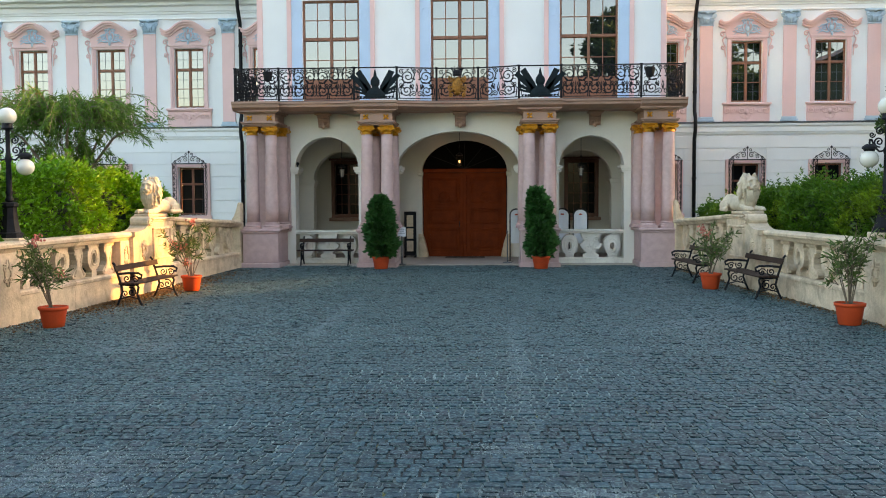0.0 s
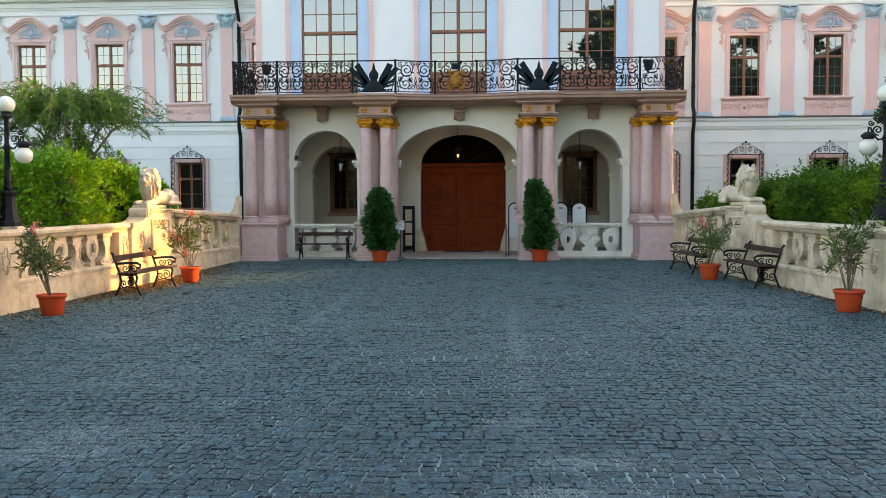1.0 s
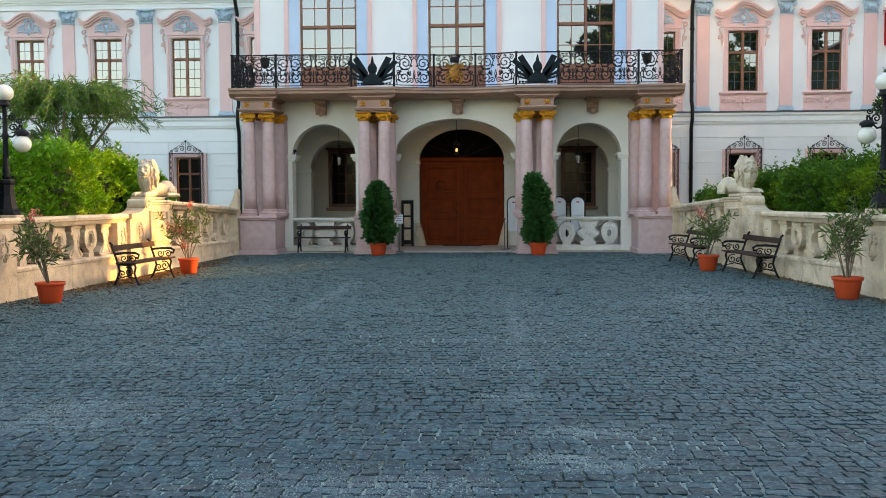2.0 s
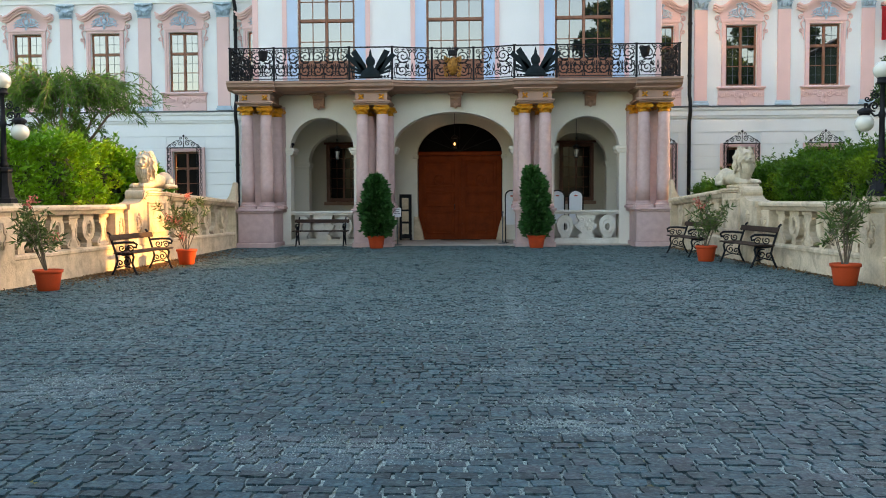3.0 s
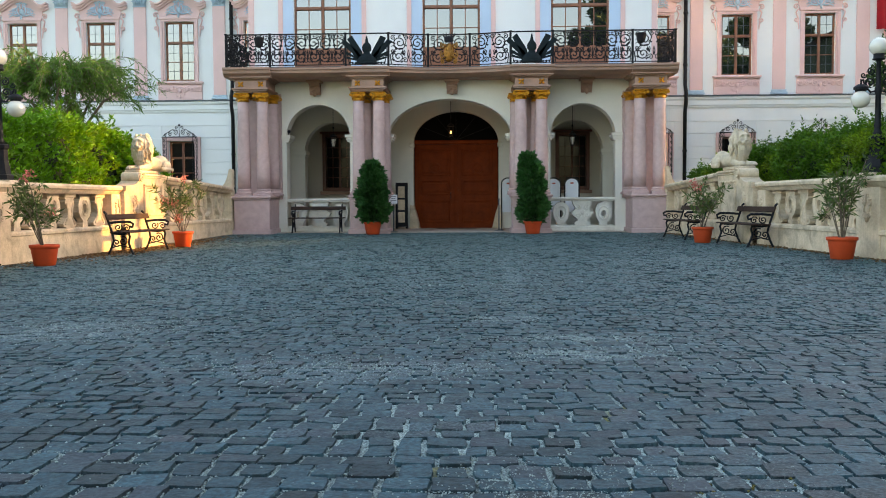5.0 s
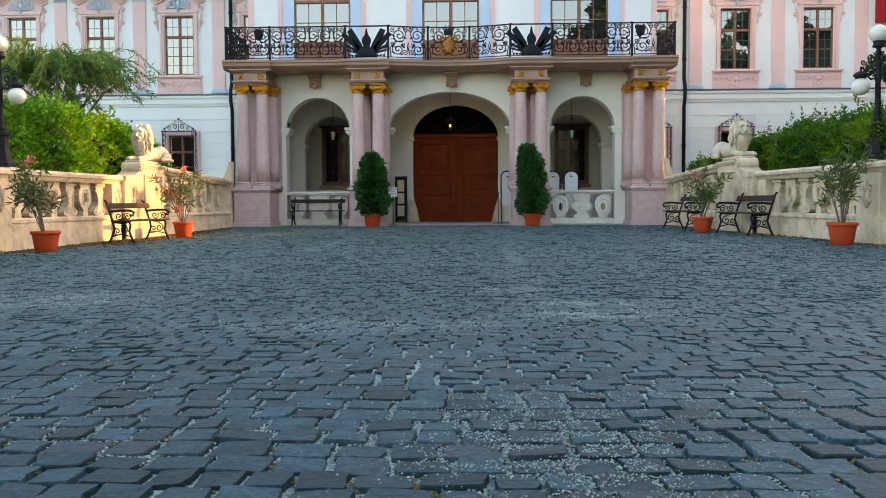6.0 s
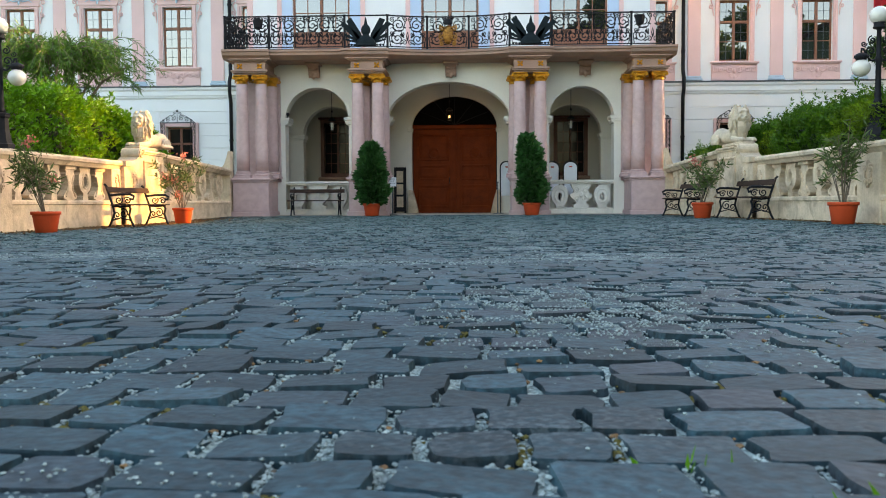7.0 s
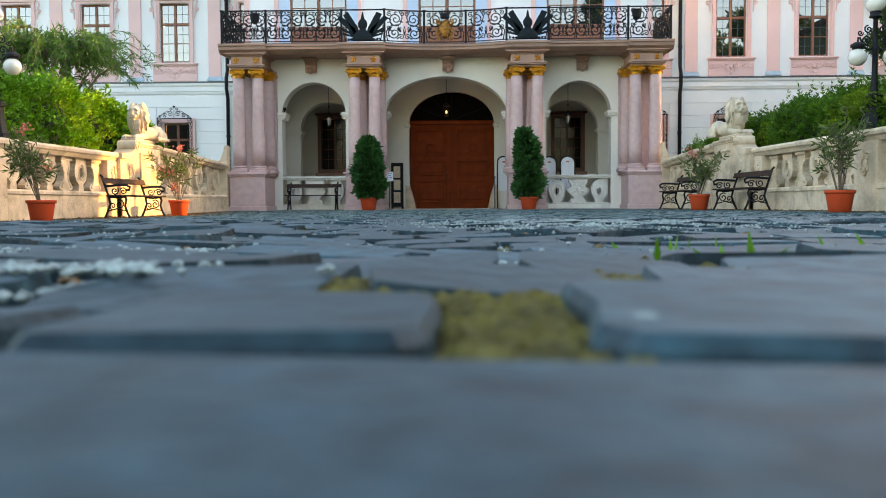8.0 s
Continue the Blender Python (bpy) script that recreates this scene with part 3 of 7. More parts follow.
def upper_window():
    t = thing("window_1", "brown wooden casement window in a pink stucco surround", "window", (0, 0, 0), kind="structure")
    bm = bmesh.new()
    ring(bm, -0.53, 0.53, 5.28, 7.38, 0.10, 0.20, 0.055)
    part("window_frame", bm, M_FRAME, t)
    bm = bmesh.new()
    box(bm, -0.045, 0.045, 0.085, 0.17, 5.335, 7.325, 0.012)
    part("mullion", bm, M_FRAME, t)
    for s in (-1, 1):
        bm = bmesh.new()
        xa, xb = (0.046, 0.474) if s > 0 else (-0.474, -0.046)
        box(bm, xa, xb, 0.083, 0.17, 6.60, 6.69, 0.012)
        part("transom", bm, M_FRAME, t)
        pane_grid(t, xa, xb, 5.335, 6.60, 0.12, 1, 2, 0.03, M_FRAME)
        pane_grid(t, xa, xb, 6.69, 7.325, 0.12, 1, 1, 0.03, M_FRAME)
        cx = (xa + xb) / 2
        for z0, z1 in ((5.345, 5.94), (5.99, 6.595), (6.695, 7.32)):
            bm = bmesh.new()
            box(bm, cx - 0.007, cx + 0.007, 0.124, 0.131, z0, z1)
            box(bm, xa + 0.01, cx - 0.008, 0.124, 0.131, (z0 + z1) / 2 - 0.007, (z0 + z1) / 2 + 0.007)
            box(bm, cx + 0.008, xb - 0.01, 0.124, 0.131, (z0 + z1) / 2 - 0.007, (z0 + z1) / 2 + 0.007)
            part("lead_bar", bm, M_LEAD, t)
    # surround: moulded architrave
    bm = bmesh.new()
    for w0, w1, y in ((0.535, 0.60, -0.05), (0.60, 0.68, -0.085)):
        box(bm, -w1, -w0, y, 0.03, 5.22, 7.39, 0.008)
        box(bm, w0, w1, y, 0.03, 5.22, 7.39, 0.008)
    box(bm, -0.68, 0.68, -0.05, 0.03, 7.39, 7.47, 0.008)
    box(bm, -0.72, 0.72, -0.085, 0.03, 7.47, 7.56, 0.01)
    part("surround", bm, M_PINK, t)
    bm = bmesh.new()
    pts = [(-0.72, 7.56)] + [(u, hood_z(u)) for u in [-0.8 + 0.08 * i for i in range(21)]] + [(0.72, 7.56)]
    prism(bm, [(x, -0.03, z) for x, z in pts], (0, 0.05, 0))
    part("tympanum", bm, M_PINK, t)
    us = [-0.97 + 0.97 * i / 16 for i in range(33)]
    for y, w, dz in ((-0.11, 0.085, -0.085), (-0.18, 0.08, -0.01), (-0.24, 0.06, 0.055)):
        bm = bmesh.new()
        band(bm, [(u, hood_z(u) + dz) for u in us], y, 0.02, w)
        part("hood", bm, M_PINK, t, smooth=False)
    # blue cartouche: a heart of scrolls with leaf sprays
    bm = bmesh.new()
    ball(bm, (0, -0.05, 7.80), 0.085, 0.045, 0.11, 2)
    for s in (-1, 1):
        def m(pts):
            return [(s * px, py, pz) for px, py, pz in pts]
        tube(bm, m([(0.02, -0.08, 7.64), (0.12, -0.08, 7.72), (0.17, -0.08, 7.83), (0.15, -0.08, 7.95), (0.07, -0.08, 7.99), (0.03, -0.08, 7.93), (0.07, -0.08, 7.89)]), 0.027, 5, 0.02)
        tube(bm, m(spiral(0.11, 8.03, 0.085, 1.3, 0.2, 1, -0.07, 16)), 0.022, 5)
        tube(bm, m(spiral(0.25, 7.80, 0.085, 1.4, 2.0, -1, -0.06, 16)), 0.02, 5)
        tube(bm, m([(0.1, -0.06, 7.66), (0.24, -0.06, 7.66), (0.37, -0.05, 7.74), (0.5, -0.04, 7.70)]), 0.036, 5, 0.01)
        tube(bm, m([(0.3, -0.06, 7.70), (0.4, -0.05, 7.66), (0.46, -0.04, 7.60)]), 0.028, 5, 0.008)
        tube(bm, m([(0.18, -0.06, 7.92), (0.32, -0.05, 7.90), (0.42, -0.04, 7.81), (0.47, -0.04, 7.84)]), 0.03, 5, 0.008)
        for k in range(4):
            ball(bm, (s * (0.2 + 0.07 * k), -0.055, 7.74 + 0.02 * (k % 2)), 0.028, 0.025, 0.02, 1)
    ball(bm, (0, -0.1, 7.59), 0.045, 0.045, 0.085, 1)
    ball(bm, (0, -0.1, 8.1), 0.06, 0.045, 0.045, 1)
    part("cartouche", bm, M_BLUEGREY, t, "blue-grey stucco cartouche", True)
    for s in (-1, 1):
        bm = bmesh.new()
        tube(bm, [(s * x, y, z) for x, y, z in spiral(0.84, 7.62, 0.1, 1.3, 2.6, -1, -0.04, 16)], 0.026, 5)
        tube(bm, [(s * 0.76, -0.04, 7.54), (s * 0.84, -0.04, 7.42), (s * 0.80, -0.04, 7.28), (s * 0.74, -0.04, 7.16)], 0.032, 5, 0.02)
        tube(bm, [(s * x, y, z) for x, y, z in spiral(0.83, 7.17, 0.08, 1.2, 3.3, 1, -0.04, 14)], 0.024, 5)
        tube(bm, [(s * 0.77, -0.04, 7.1), (s * 0.75, -0.04, 6.95), (s * 0.745, -0.04, 6.84)], 0.03, 5, 0.012)
        part("ear", bm, M_PINK, t, "pink stucco scroll beside the surround", True)
    bm = bmesh.new()
    box(bm, -0.84, 0.84, -0.14, 0.03, 5.19, 5.25, 0.012)
    box(bm, -0.81, 0.81, -0.10, 0.03, 5.15, 5.19, 0.01)
    part("window_sill", bm, M_PINK, t)
    bm = bmesh.new()
    box(bm, -0.80, 0.80, -0.045, 0.03, 4.60, 5.15, 0.01)
    part("apron", bm, M_PINK, t)
    bm = bmesh.new()
    for s in (-1, 1):
        for cx, r in ((0.66, 0.12), (0.45, 0.10), (0.16, 0.13)):
            tube(bm, [(s * x, y, z) for x, y, z in spiral(cx, 4.98, r, 1.4, 1.0, -1, -0.055, 14)], 0.027, 5)
        ball(bm, (s * 0.3, -0.05, 4.98), 0.07, 0.025, 0.05, 1)
        tube(bm, [(s * 0.1, -0.055, 4.85), (s * 0.2, -0.055, 4.78), (s * 0.08, -0.055, 4.70)], 0.022, 5, 0.012)
    ball(bm, (0, -0.06, 4.93), 0.08, 0.03, 0.1, 1)
    ball(bm, (0, -0.06, 4.72), 0.04, 0.025, 0.08, 1)
    part("apron_relief", bm, M_PINK, t, smooth=True)
    return t


first = upper_window()
first.matrix_basis = pose(LEFT_WINDOWS[0], WING_Y, 0)
for c in LEFT_WINDOWS[1:] + RIGHT_WINDOWS:
    copy_thing(first, pose(c, WING_Y, 0))


def lower_window():
    t = thing("window_2", "dark ground-floor window with a pink surround and iron grille", "window", (0, 0, 0), kind="structure")
    bm = bmesh.new()
    for s in (-1, 1):
        box(bm, s * 0.485, s * 0.69, -0.06, 0.05, 1.40, 3.28, 0.01)
    box(bm, -0.485, 0.485, -0.06, 0.05, 3.135, 3.28, 0.01)
    part("surround", bm, M_PINK, t)
    bm = bmesh.new()
    box(bm, -0.74, 0.74, -0.14, 0.05, 1.28, 1.40, 0.012)
    part("window_sill", bm, M_PINK, t)
    bm = bmesh.new()
    ring(bm, -0.48, 0.48, 1.43, 3.13, 0.16, 0.24, 0.055)
    box(bm, -0.035, 0.035, 0.15, 0.23, 1.485, 3.075, 0.008)
    box(bm, -0.42, -0.036, 0.152, 0.23, 2.5, 2.57, 0.008)
    box(bm, 0.036, 0.42, 0.152, 0.23, 2.5, 2.57, 0.008)
    part("window_frame", bm, M_FRAMEDARK, t)
    for s in (-1, 1):
        xa, xb = (0.036, 0.424) if s > 0 else (-0.424, -0.036)
        pane_grid(t, xa, xb, 1.485, 2.5, 0.18, 1, 2, 0.025, M_FRAMEDARK, M_INNERGLASS)
        pane_grid(t, xa, xb, 2.57, 3.075, 0.18, 1, 1, 0.025, M_FRAMEDARK, M_INNERGLASS)
    # iron grille cage with side lattices and a scrolled crest
    bm = bmesh.new()
    for s in (-1, 1):
        x = s * 0.60
        for yy in (-0.25, -0.05):
            tube(bm, [(x, yy, 1.42), (x, yy, 3.26)], 0.012, 5)
        for k in range(9):
            z = 1.45 + 0.2 * k
            tube(bm, [(x, -0.25, z), (x, -0.15, z + 0.1), (x, -0.05, z)], 0.008, 4)
            tube(bm, [(x, -0.25, z + 0.2), (x, -0.15, z + 0.1), (x, -0.05, z + 0.2)], 0.008, 4)
            for q in (0, 1):
                xa = s * (0.60 - 0.13 * q)
                xb = s * (0.60 - 0.13 * (1 - q))
                tube(bm, [(xa, -0.255, z), (xb, -0.255, z + 0.2)], 0.008, 4)
        tube(bm, [(s * 0.47, -0.25, 1.42), (s * 0.47, -0.25, 3.26)], 0.01, 5)
    tube(bm, [(-0.64, -0.25, 3.26), (0.64, -0.25, 3.26)], 0.02, 5)
    tube(bm, [(-0.62, -0.25, 1.42), (0.62, -0.25, 1.42)], 0.014, 5)
    part("grille", bm, M_IRON, t, "black wrought-iron window grille")
    bm = bmesh.new()
    for s in (-1, 1):
        tube(bm, [(s * x, y, z) for x, y, z in spiral(0.14, 3.42, 0.1, 1.5, 0.5, 1, -0.25, 18)], 0.014, 5)
        tube(bm, [(s * x, y, z) for x, y, z in spiral(0.33, 3.37, 0.085, 1.5, 2.6, -1, -0.25, 18)], 0.013, 5)
        tube(bm, [(s * x, y, z) for x, y, z in spiral(0.50, 3.33, 0.06, 1.4, 2.6, -1, -0.25, 16)], 0.012, 5)
        tube(bm, [(s * 0.06, -0.25, 3.5), (s * 0.25, -0.25, 3.53), (s * 0.42, -0.25, 3.42), (s * 0.6, -0.25, 3.29)], 0.012, 5)
        tube(bm, [(s * x, y, z) for x, y, z in spiral(0.09, 3.6, 0.06, 1.2, 5.0, 1, -0.25, 14)], 0.012, 5)
    tube(bm, [(0, -0.25, 3.27), (0, -0.25, 3.74)], 0.016, 5, 0.006)
    ball(bm, (0, -0.25, 3.68), 0.045, 0.03, 0.05, 1)
    part("crest", bm, M_IRON, t, "scrolled iron crest")
    return t


low = lower_window()
low.matrix_basis = pose(LEFT_WINDOWS[0], WING_Y, 0)
for c in LEFT_WINDOWS[1:] + RIGHT_WINDOWS:
    copy_thing(low, pose(c, WING_Y, 0))


def wing_pilaster():
    t = thing("pilaster", "pink wall pilaster with a blue-grey leaf capital", "pilaster", (0, 0, 0), "wall pilasters", "structure")
    bm = bmesh.new()
    box(bm, -0.225, 0.225, -0.05, 0.02, 4.76, 7.92, 0.012)
    part("shaft", bm, M_PINK, t)
    bm = bmesh.new()
    box(bm, -0.29, 0.29, -0.09, 0.02, 4.605, 4.68, 0.01)
    box(bm, -0.26, 0.26, -0.07, 0.02, 4.68, 4.76, 0.015)
    part("base", bm, M_BLUEGREY, t)
    bm = bmesh.new()
    prism(bm, [(-0.22, -0.06, 7.92), (0.22, -0.06, 7.92), (0.27, -0.06, 8.34), (-0.27, -0.06, 8.34)], (0, 0.08, 0))
    box(bm, -0.32, 0.32, -0.14, 0.02, 8.35, 8.42, 0.012)
    box(bm, -0.24, 0.24, -0.08, 0.02, 7.91, 7.95, 0.01)
    for s in (-1, 1):
        tube(bm, spiral(s * 0.24, 8.25, 0.085, 1.5, math.pi / 2, -s, -0.10, 18), 0.026, 5)
        tube(bm, [(s * 0.07, -0.08, 8.0), (s * 0.09, -0.1, 8.15), (s * 0.16, -0.14, 8.2)], 0.035, 5, 0.02)
        tube(bm, [(s * 0.17, -0.08, 7.97), (s * 0.19, -0.1, 8.08), (s * 0.25, -0.13, 8.1)], 0.035, 5, 0.02)
    tube(bm, [(0, -0.08, 7.97), (0, -0.1, 8.1), (0, -0.15, 8.14)], 0.04, 5, 0.02)
    ball(bm, (0, -0.13, 8.34), 0.06, 0.04, 0.06, 1)
    part("capital", bm, M_BLUEGREY, t, "blue-grey leafy capital", True)
    return t


pil = wing_pilaster()
pil.matrix_basis = pose(-8.42, WING_Y, 0)
for i in range(1, 5):
    copy_thing(pil, pose(-8.42 - SPACING * i, WING_Y, 0))
for i in range(5):
    copy_thing(pil, pose(8.46 + SPACING * i, WING_Y, 0))


def drainpipe(x):
    t = thing("drainpipe", "black iron drainpipe with clamped joints on the facade", "drainpipe", (x, WING_Y - 0.12, 0), "drainpipes")
    bm = bmesh.new()
    tube(bm, [(0, 0, 0.0), (0, 0, 4.0), (0, -0.16, 4.3), (0, -0.16, 4.7), (0, 0, 4.95), (0, 0, 8.2), (0, -0.3, 8.7), (0, -0.45, 9.3)], 0.065, 10)
    part("pipe", bm, M_IRON, t, smooth=True)
    for z in (1.0, 2.6, 5.6, 7.4):
        bm = bmesh.new()
        lathe(bm, [(0.07, 0), (0.085, 0.01), (0.085, 0.06), (0.07, 0.07)], (0, 0, z), 12)
        box(bm, -0.02, 0.02, 0.05, 0.13, z + 0.01, z + 0.05)
        part("clamp", bm, M_IRON, t)


drainpipe(-7.95)
drainpipe(8.06)

# ---- palace: middle block over the porch ----
BIG = [-4.02, 0.0, 3.98]


def middle_block():
    t = thing("wall_north", "white and pale blue middle block of the palace", "wall", (0, 0, 0), kind="structure")
    bm = bmesh.new()
    arch_wall(bm, -6.33, 6.33, 4.52, 11.5, RISALIT_Y, RISALIT_Y + 0.5, [(c, 0.89, 4.8, 8.15, 0) for c in BIG])
    part("upper_wall", bm, M_WHITE, t)
    for s in (-1, 1):
        bm = bmesh.new()
        a, b = (5.83, 6.33) if s > 0 else (-6.33, -5.83)
        box(bm, a, b, RISALIT_Y + 0.5, WING_Y + 0.5, 4.62, 11.5)
        part("side_wall", bm, M_WHITE, t)
        bm = bmesh.new()
        a, b = (6.17, 6.345) if s > 0 else (-6.345, -6.17)
        box(bm, a, b, RISALIT_Y - 0.04, RISALIT_Y + 0.2, 4.7, 11.0, 0.01)
        part("corner_strip", bm, M_PINK, t)
    for c in BIG:
        for s in (-1, 1):
            bm = bmesh.new()
            a, b = sorted((c + s * 1.235, c + s * 1.375))
            box(bm, a, b, RISALIT_Y - 0.07, RISALIT_Y + 0.02, 4.77, 10.5, 0.01)
            part("strip", bm, M_PINK, t)
            bm = bmesh.new()
            a, b = sorted((c + s * 0.90, c + s * 1.234))
            box(bm, a, b, RISALIT_Y - 0.035, RISALIT_Y + 0.02, 4.77, 10.5, 0.006)
            part("pilaster_panel", bm, M_BLUE, t)
            bm = bmesh.new()
            tube(bm, [(c + s * 1.07 + 0.10 * math.cos(k * math.pi / 9), RISALIT_Y - 0.04, 7.72 + 0.16 * math.sin(k * math.pi / 9)) for k in range(19)], 0.012, 5)
            part("ring_ornament", bm, M_BLUE, t)
    bm = bmesh.new()
    box(bm, -6.5, 6.5, RISALIT_Y - 0.3, WING_Y + 8, 11.5, 11.8, 0.05)
    part("roof_cornice", bm, M_WHITE, t)
    # backing added behind the tall windows, its darkness in the colour
    bm = bmesh.new()
    box(bm, -5.8, 5.8, RISALIT_Y + 3.0, RISALIT_Y + 3.1, 4.7, 11.4)
    part("dark_backing", bm, M_DARK, t)
    return t


middle_block()


def big_window():
    t = thing("window_3", "tall brown balcony window with many panes", "window", (0, 0, 0), kind="structure")
    bm = bmesh.new()
    ring(bm, -0.89, 0.89, 4.8, 8.15, 0.08, 0.18, 0.055)
    part("window_frame", bm, M_FRAME, t)
    bm = bmesh.new()
    box(bm, -0.04, 0.04, 0.06, 0.16, 4.855, 8.095, 0.014)
    part("mullion", bm, M_FRAME, t)
    for s in (-1, 1):
        xa, xb = (0.041, 0.834) if s > 0 else (-0.834, -0.041)
        bm = bmesh.new()
        box(bm, xa, xb, 0.05, 0.16, 6.91, 7.01, 0.016)
        part("transom", bm, M_FRAME, t)
        pane_grid(t, xa, xb, 7.01, 8.095, 0.11, 2, 2, 0.03, M_FRAME)
        pane_grid(t, xa, xb, 5.72, 6.91, 0.11, 2, 2, 0.03, M_FRAME)
        bm = bmesh.new()
        box(bm, xa, xb, 0.09, 0.15, 4.855, 5.72, 0.006)
        box(bm, xa + 0.1, xb - 0.1, 0.07, 0.1, 4.95, 5.62, 0.015)
        part("lower_panel", bm, M_FRAME, t)
    return t


big = big_window()
big.matrix_basis = pose(BIG[0], RISALIT_Y, 0)
for c in BIG[1:]:
    copy_thing(big, pose(c, RISALIT_Y, 0))

# ---- porch ----
PAIRS = [(-5.99, -5.43), (-2.62, -2.04), (2.06, 2.65), (5.45, 6.02)]


def arcade():
    t = thing("wall_arcade", "cream plastered porch arcade with three arches", "wall", (0, 0, 0), kind="structure")
    bm = bmesh.new()
    arch_wall(bm, -5.9, 5.9, 0.0, 4.62, ARCADE_Y, ARCADE_Y + 0.55, [(-3.98, 0.96, 0.0, 2.87, 0.96), (-0.02, 1.84, 0.0, 2.85, 1.12), (3.94, 0.96, 0.0, 2.87, 0.94)], 28)
    part("arcade_wall", bm, M_CREAM, t)
    y = ARCADE_Y
    for x0, x1 in ((-5.05, -4.88), (-3.08, -2.9), (-1.93, -1.76), (1.72, 1.9), (2.84, 3.02), (4.86, 5.03)):
        for z0, z1, d in ((2.72, 2.77, 0.02), (2.77, 2.84, 0.05), (2.84, 2.93, 0.08)):
            bm = bmesh.new()
            a, b = (x0, x1 + d) if x0 < -4 or -2.5 < x0 < 0 or 2.5 < x0 < 3 else (x0 - d, x1)
            if x0 < -4:
                a = -5.26
            if x1 > 4.9:
                b = 5.28
            box(bm, a, b, y - d, y + 0.6, z0, z1, 0.008)
            part("impost", bm, M_CREAM, t)
    for x0, x1 in ((-6.25, -4.97), (-2.93, -1.74), (1.76, 2.94), (5.0, 6.28)):
        bm = bmesh.new()
        box(bm, x0 + 0.1, x1 - 0.1, y - 0.10, y + 0.02, 1.0, 4.15, 0.01)
        part("pilaster", bm, M_MARBLE, t)
    for s in (-1, 1):
        bm = bmesh.new()
        a, b = (5.35, 5.9) if s > 0 else (-5.9, -5.35)
        box(bm, a, b, y + 0.55, WING_Y, 0, 4.62)
        part("side_wall", bm, M_CREAM, t)
        bm = bmesh.new()
        xa, xb = (2.2, 5.35) if s > 0 else (-5.35, -2.2)
        arch_wall(bm, xa, xb, 0, 4.3, 3.3, 3.75, [(s * 3.9, 0.93, 0.0, 2.58, 0.93)])
        part("vault_arch", bm, M_CREAM, t)
        for px in (s * 5.1, s * 2.7):
            bm = bmesh.new()
            hw = 0.30
            box(bm, px - hw, px + hw, 3.26, 3.79, 2.40, 2.47, 0.01)
            box(bm, px - hw - 0.03, px + hw + 0.03, 3.23, 3.82, 2.47, 2.58, 0.01)
            part("impost", bm, M_CREAM, t)
        bm = bmesh.new()
        a, b = (2.2, 2.5) if s > 0 else (-2.5, -2.2)
        box(bm, a, b, 4.5, WING_Y, 0, 4.3)
        part("return_wall", bm, M_CREAM, t)
        bm = bmesh.new()
        xa, xb = (2.5, 5.35) if s > 0 else (-5.35, -2.5)
        arch_wall(bm, xa, xb, 0, 4.3, WING_Y, WING_Y + 0.4, [(s * 4.15, 0.5, 1.40, 3.22, 0)])
        part("back_wall", bm, M_CREAM, t)
    bm = bmesh.new()
    arch_wall(bm, -2.2, 2.2, 0, 4.3, 4.1, 4.5, [(0.08, 1.42, 0.0, 2.85, 1.05)], 28)
    part("door_wall", bm, M_CREAM, t)
    for s in (-1, 1):
        bm = bmesh.new()
        x = 0.08 + s * 1.42
        prism(bm, [(x + s * 0.12, 3.95, 0), (x - s * 0.22, 3.95, 0), (x - s * 0.12, 3.95, 0.45), (x - s * 0.02, 3.95, 0.78), (x + s * 0.12, 3.95, 0.8)], (0, 0.5, 0))
        part("guard_stone", bm, M_STONE, t, "flared stone guard at the door jamb")
        bm = bmesh.new()
        box(bm, x - 0.09 + s * 0.05, x + 0.09 + s * 0.05, 4.02, 4.3, 2.72, 2.86, 0.02)
        part("impost", bm, M_CREAM, t)
    # dark backing added to stop light leaking past door and inner windows
    bm = bmesh.new()
    box(bm, -2.2, 2.2, 4.56, 4.7, 0, 4.3)
    box(bm, -5.9, 5.9, WING_Y + 0.6, WING_Y + 0.75, 0, 4.6)
    part("dark_backing", bm, M_DARK, t)
    # soffit of the porch
    bm = bmesh.new()
    box(bm, -5.85, 5.85, ARCADE_Y + 0.55, WING_Y, 4.3, 4.6)
    part("soffit", bm, M_CREAM, t)
    return t


arcade()
bm = bmesh.new()
box(bm, -5.3, 5.3, 0.45, 6.3, -0.2, 0.02)
tagged(part("floor", bm, M_PALEFLOOR), "pale stone flags on the porch floor", "floor", kind="structure")
bm = bmesh.new()
box(bm, -0.55, 0.75, 3.55, 4.05, 0.0245, 0.035, 0.004)
tagged(part("door_mat", bm, M_DARK), "dark grey door mat on the porch floor", "mat")


def inner_window(x):
    t = thing("window_4", "dark brown lattice window behind the porch arch", "window", (x, WING_Y, 0), kind="structure")
    bm = bmesh.new()
    ring(bm, -0.60, 0.60, 1.30, 3.34, -0.08, 0.06, 0.13)
    part("window_frame", bm, M_FRAMEDARK, t)
    bm = bmesh.new()
    box(bm, -0.68, 0.68, -0.16, 0.05, 1.18, 1.295, 0.015)
    part("window_sill", bm, M_SLAB, t)
    bm = bmesh.new()
    box(bm, -0.68, 0.68, -0.12, 0.05, 3.345, 3.42, 0.015)
    part("lintel", bm, M_FRAMEDARK, t)
    bm = bmesh.new()
    box(bm, -0.035, 0.035, 0.08, 0.16, 1.43, 3.21)
    part("mullion", bm, M_FRAMEDARK, t)
    for s in (-1, 1):
        xa, xb = (0.036, 0.47) if s > 0 else (-0.47, -0.036)
        pane_grid(t, xa, xb, 1.43, 3.21, 0.11, 2, 5, 0.02, M_FRAMEDARK, M_INNERGLASS)


inner_window(-4.15)
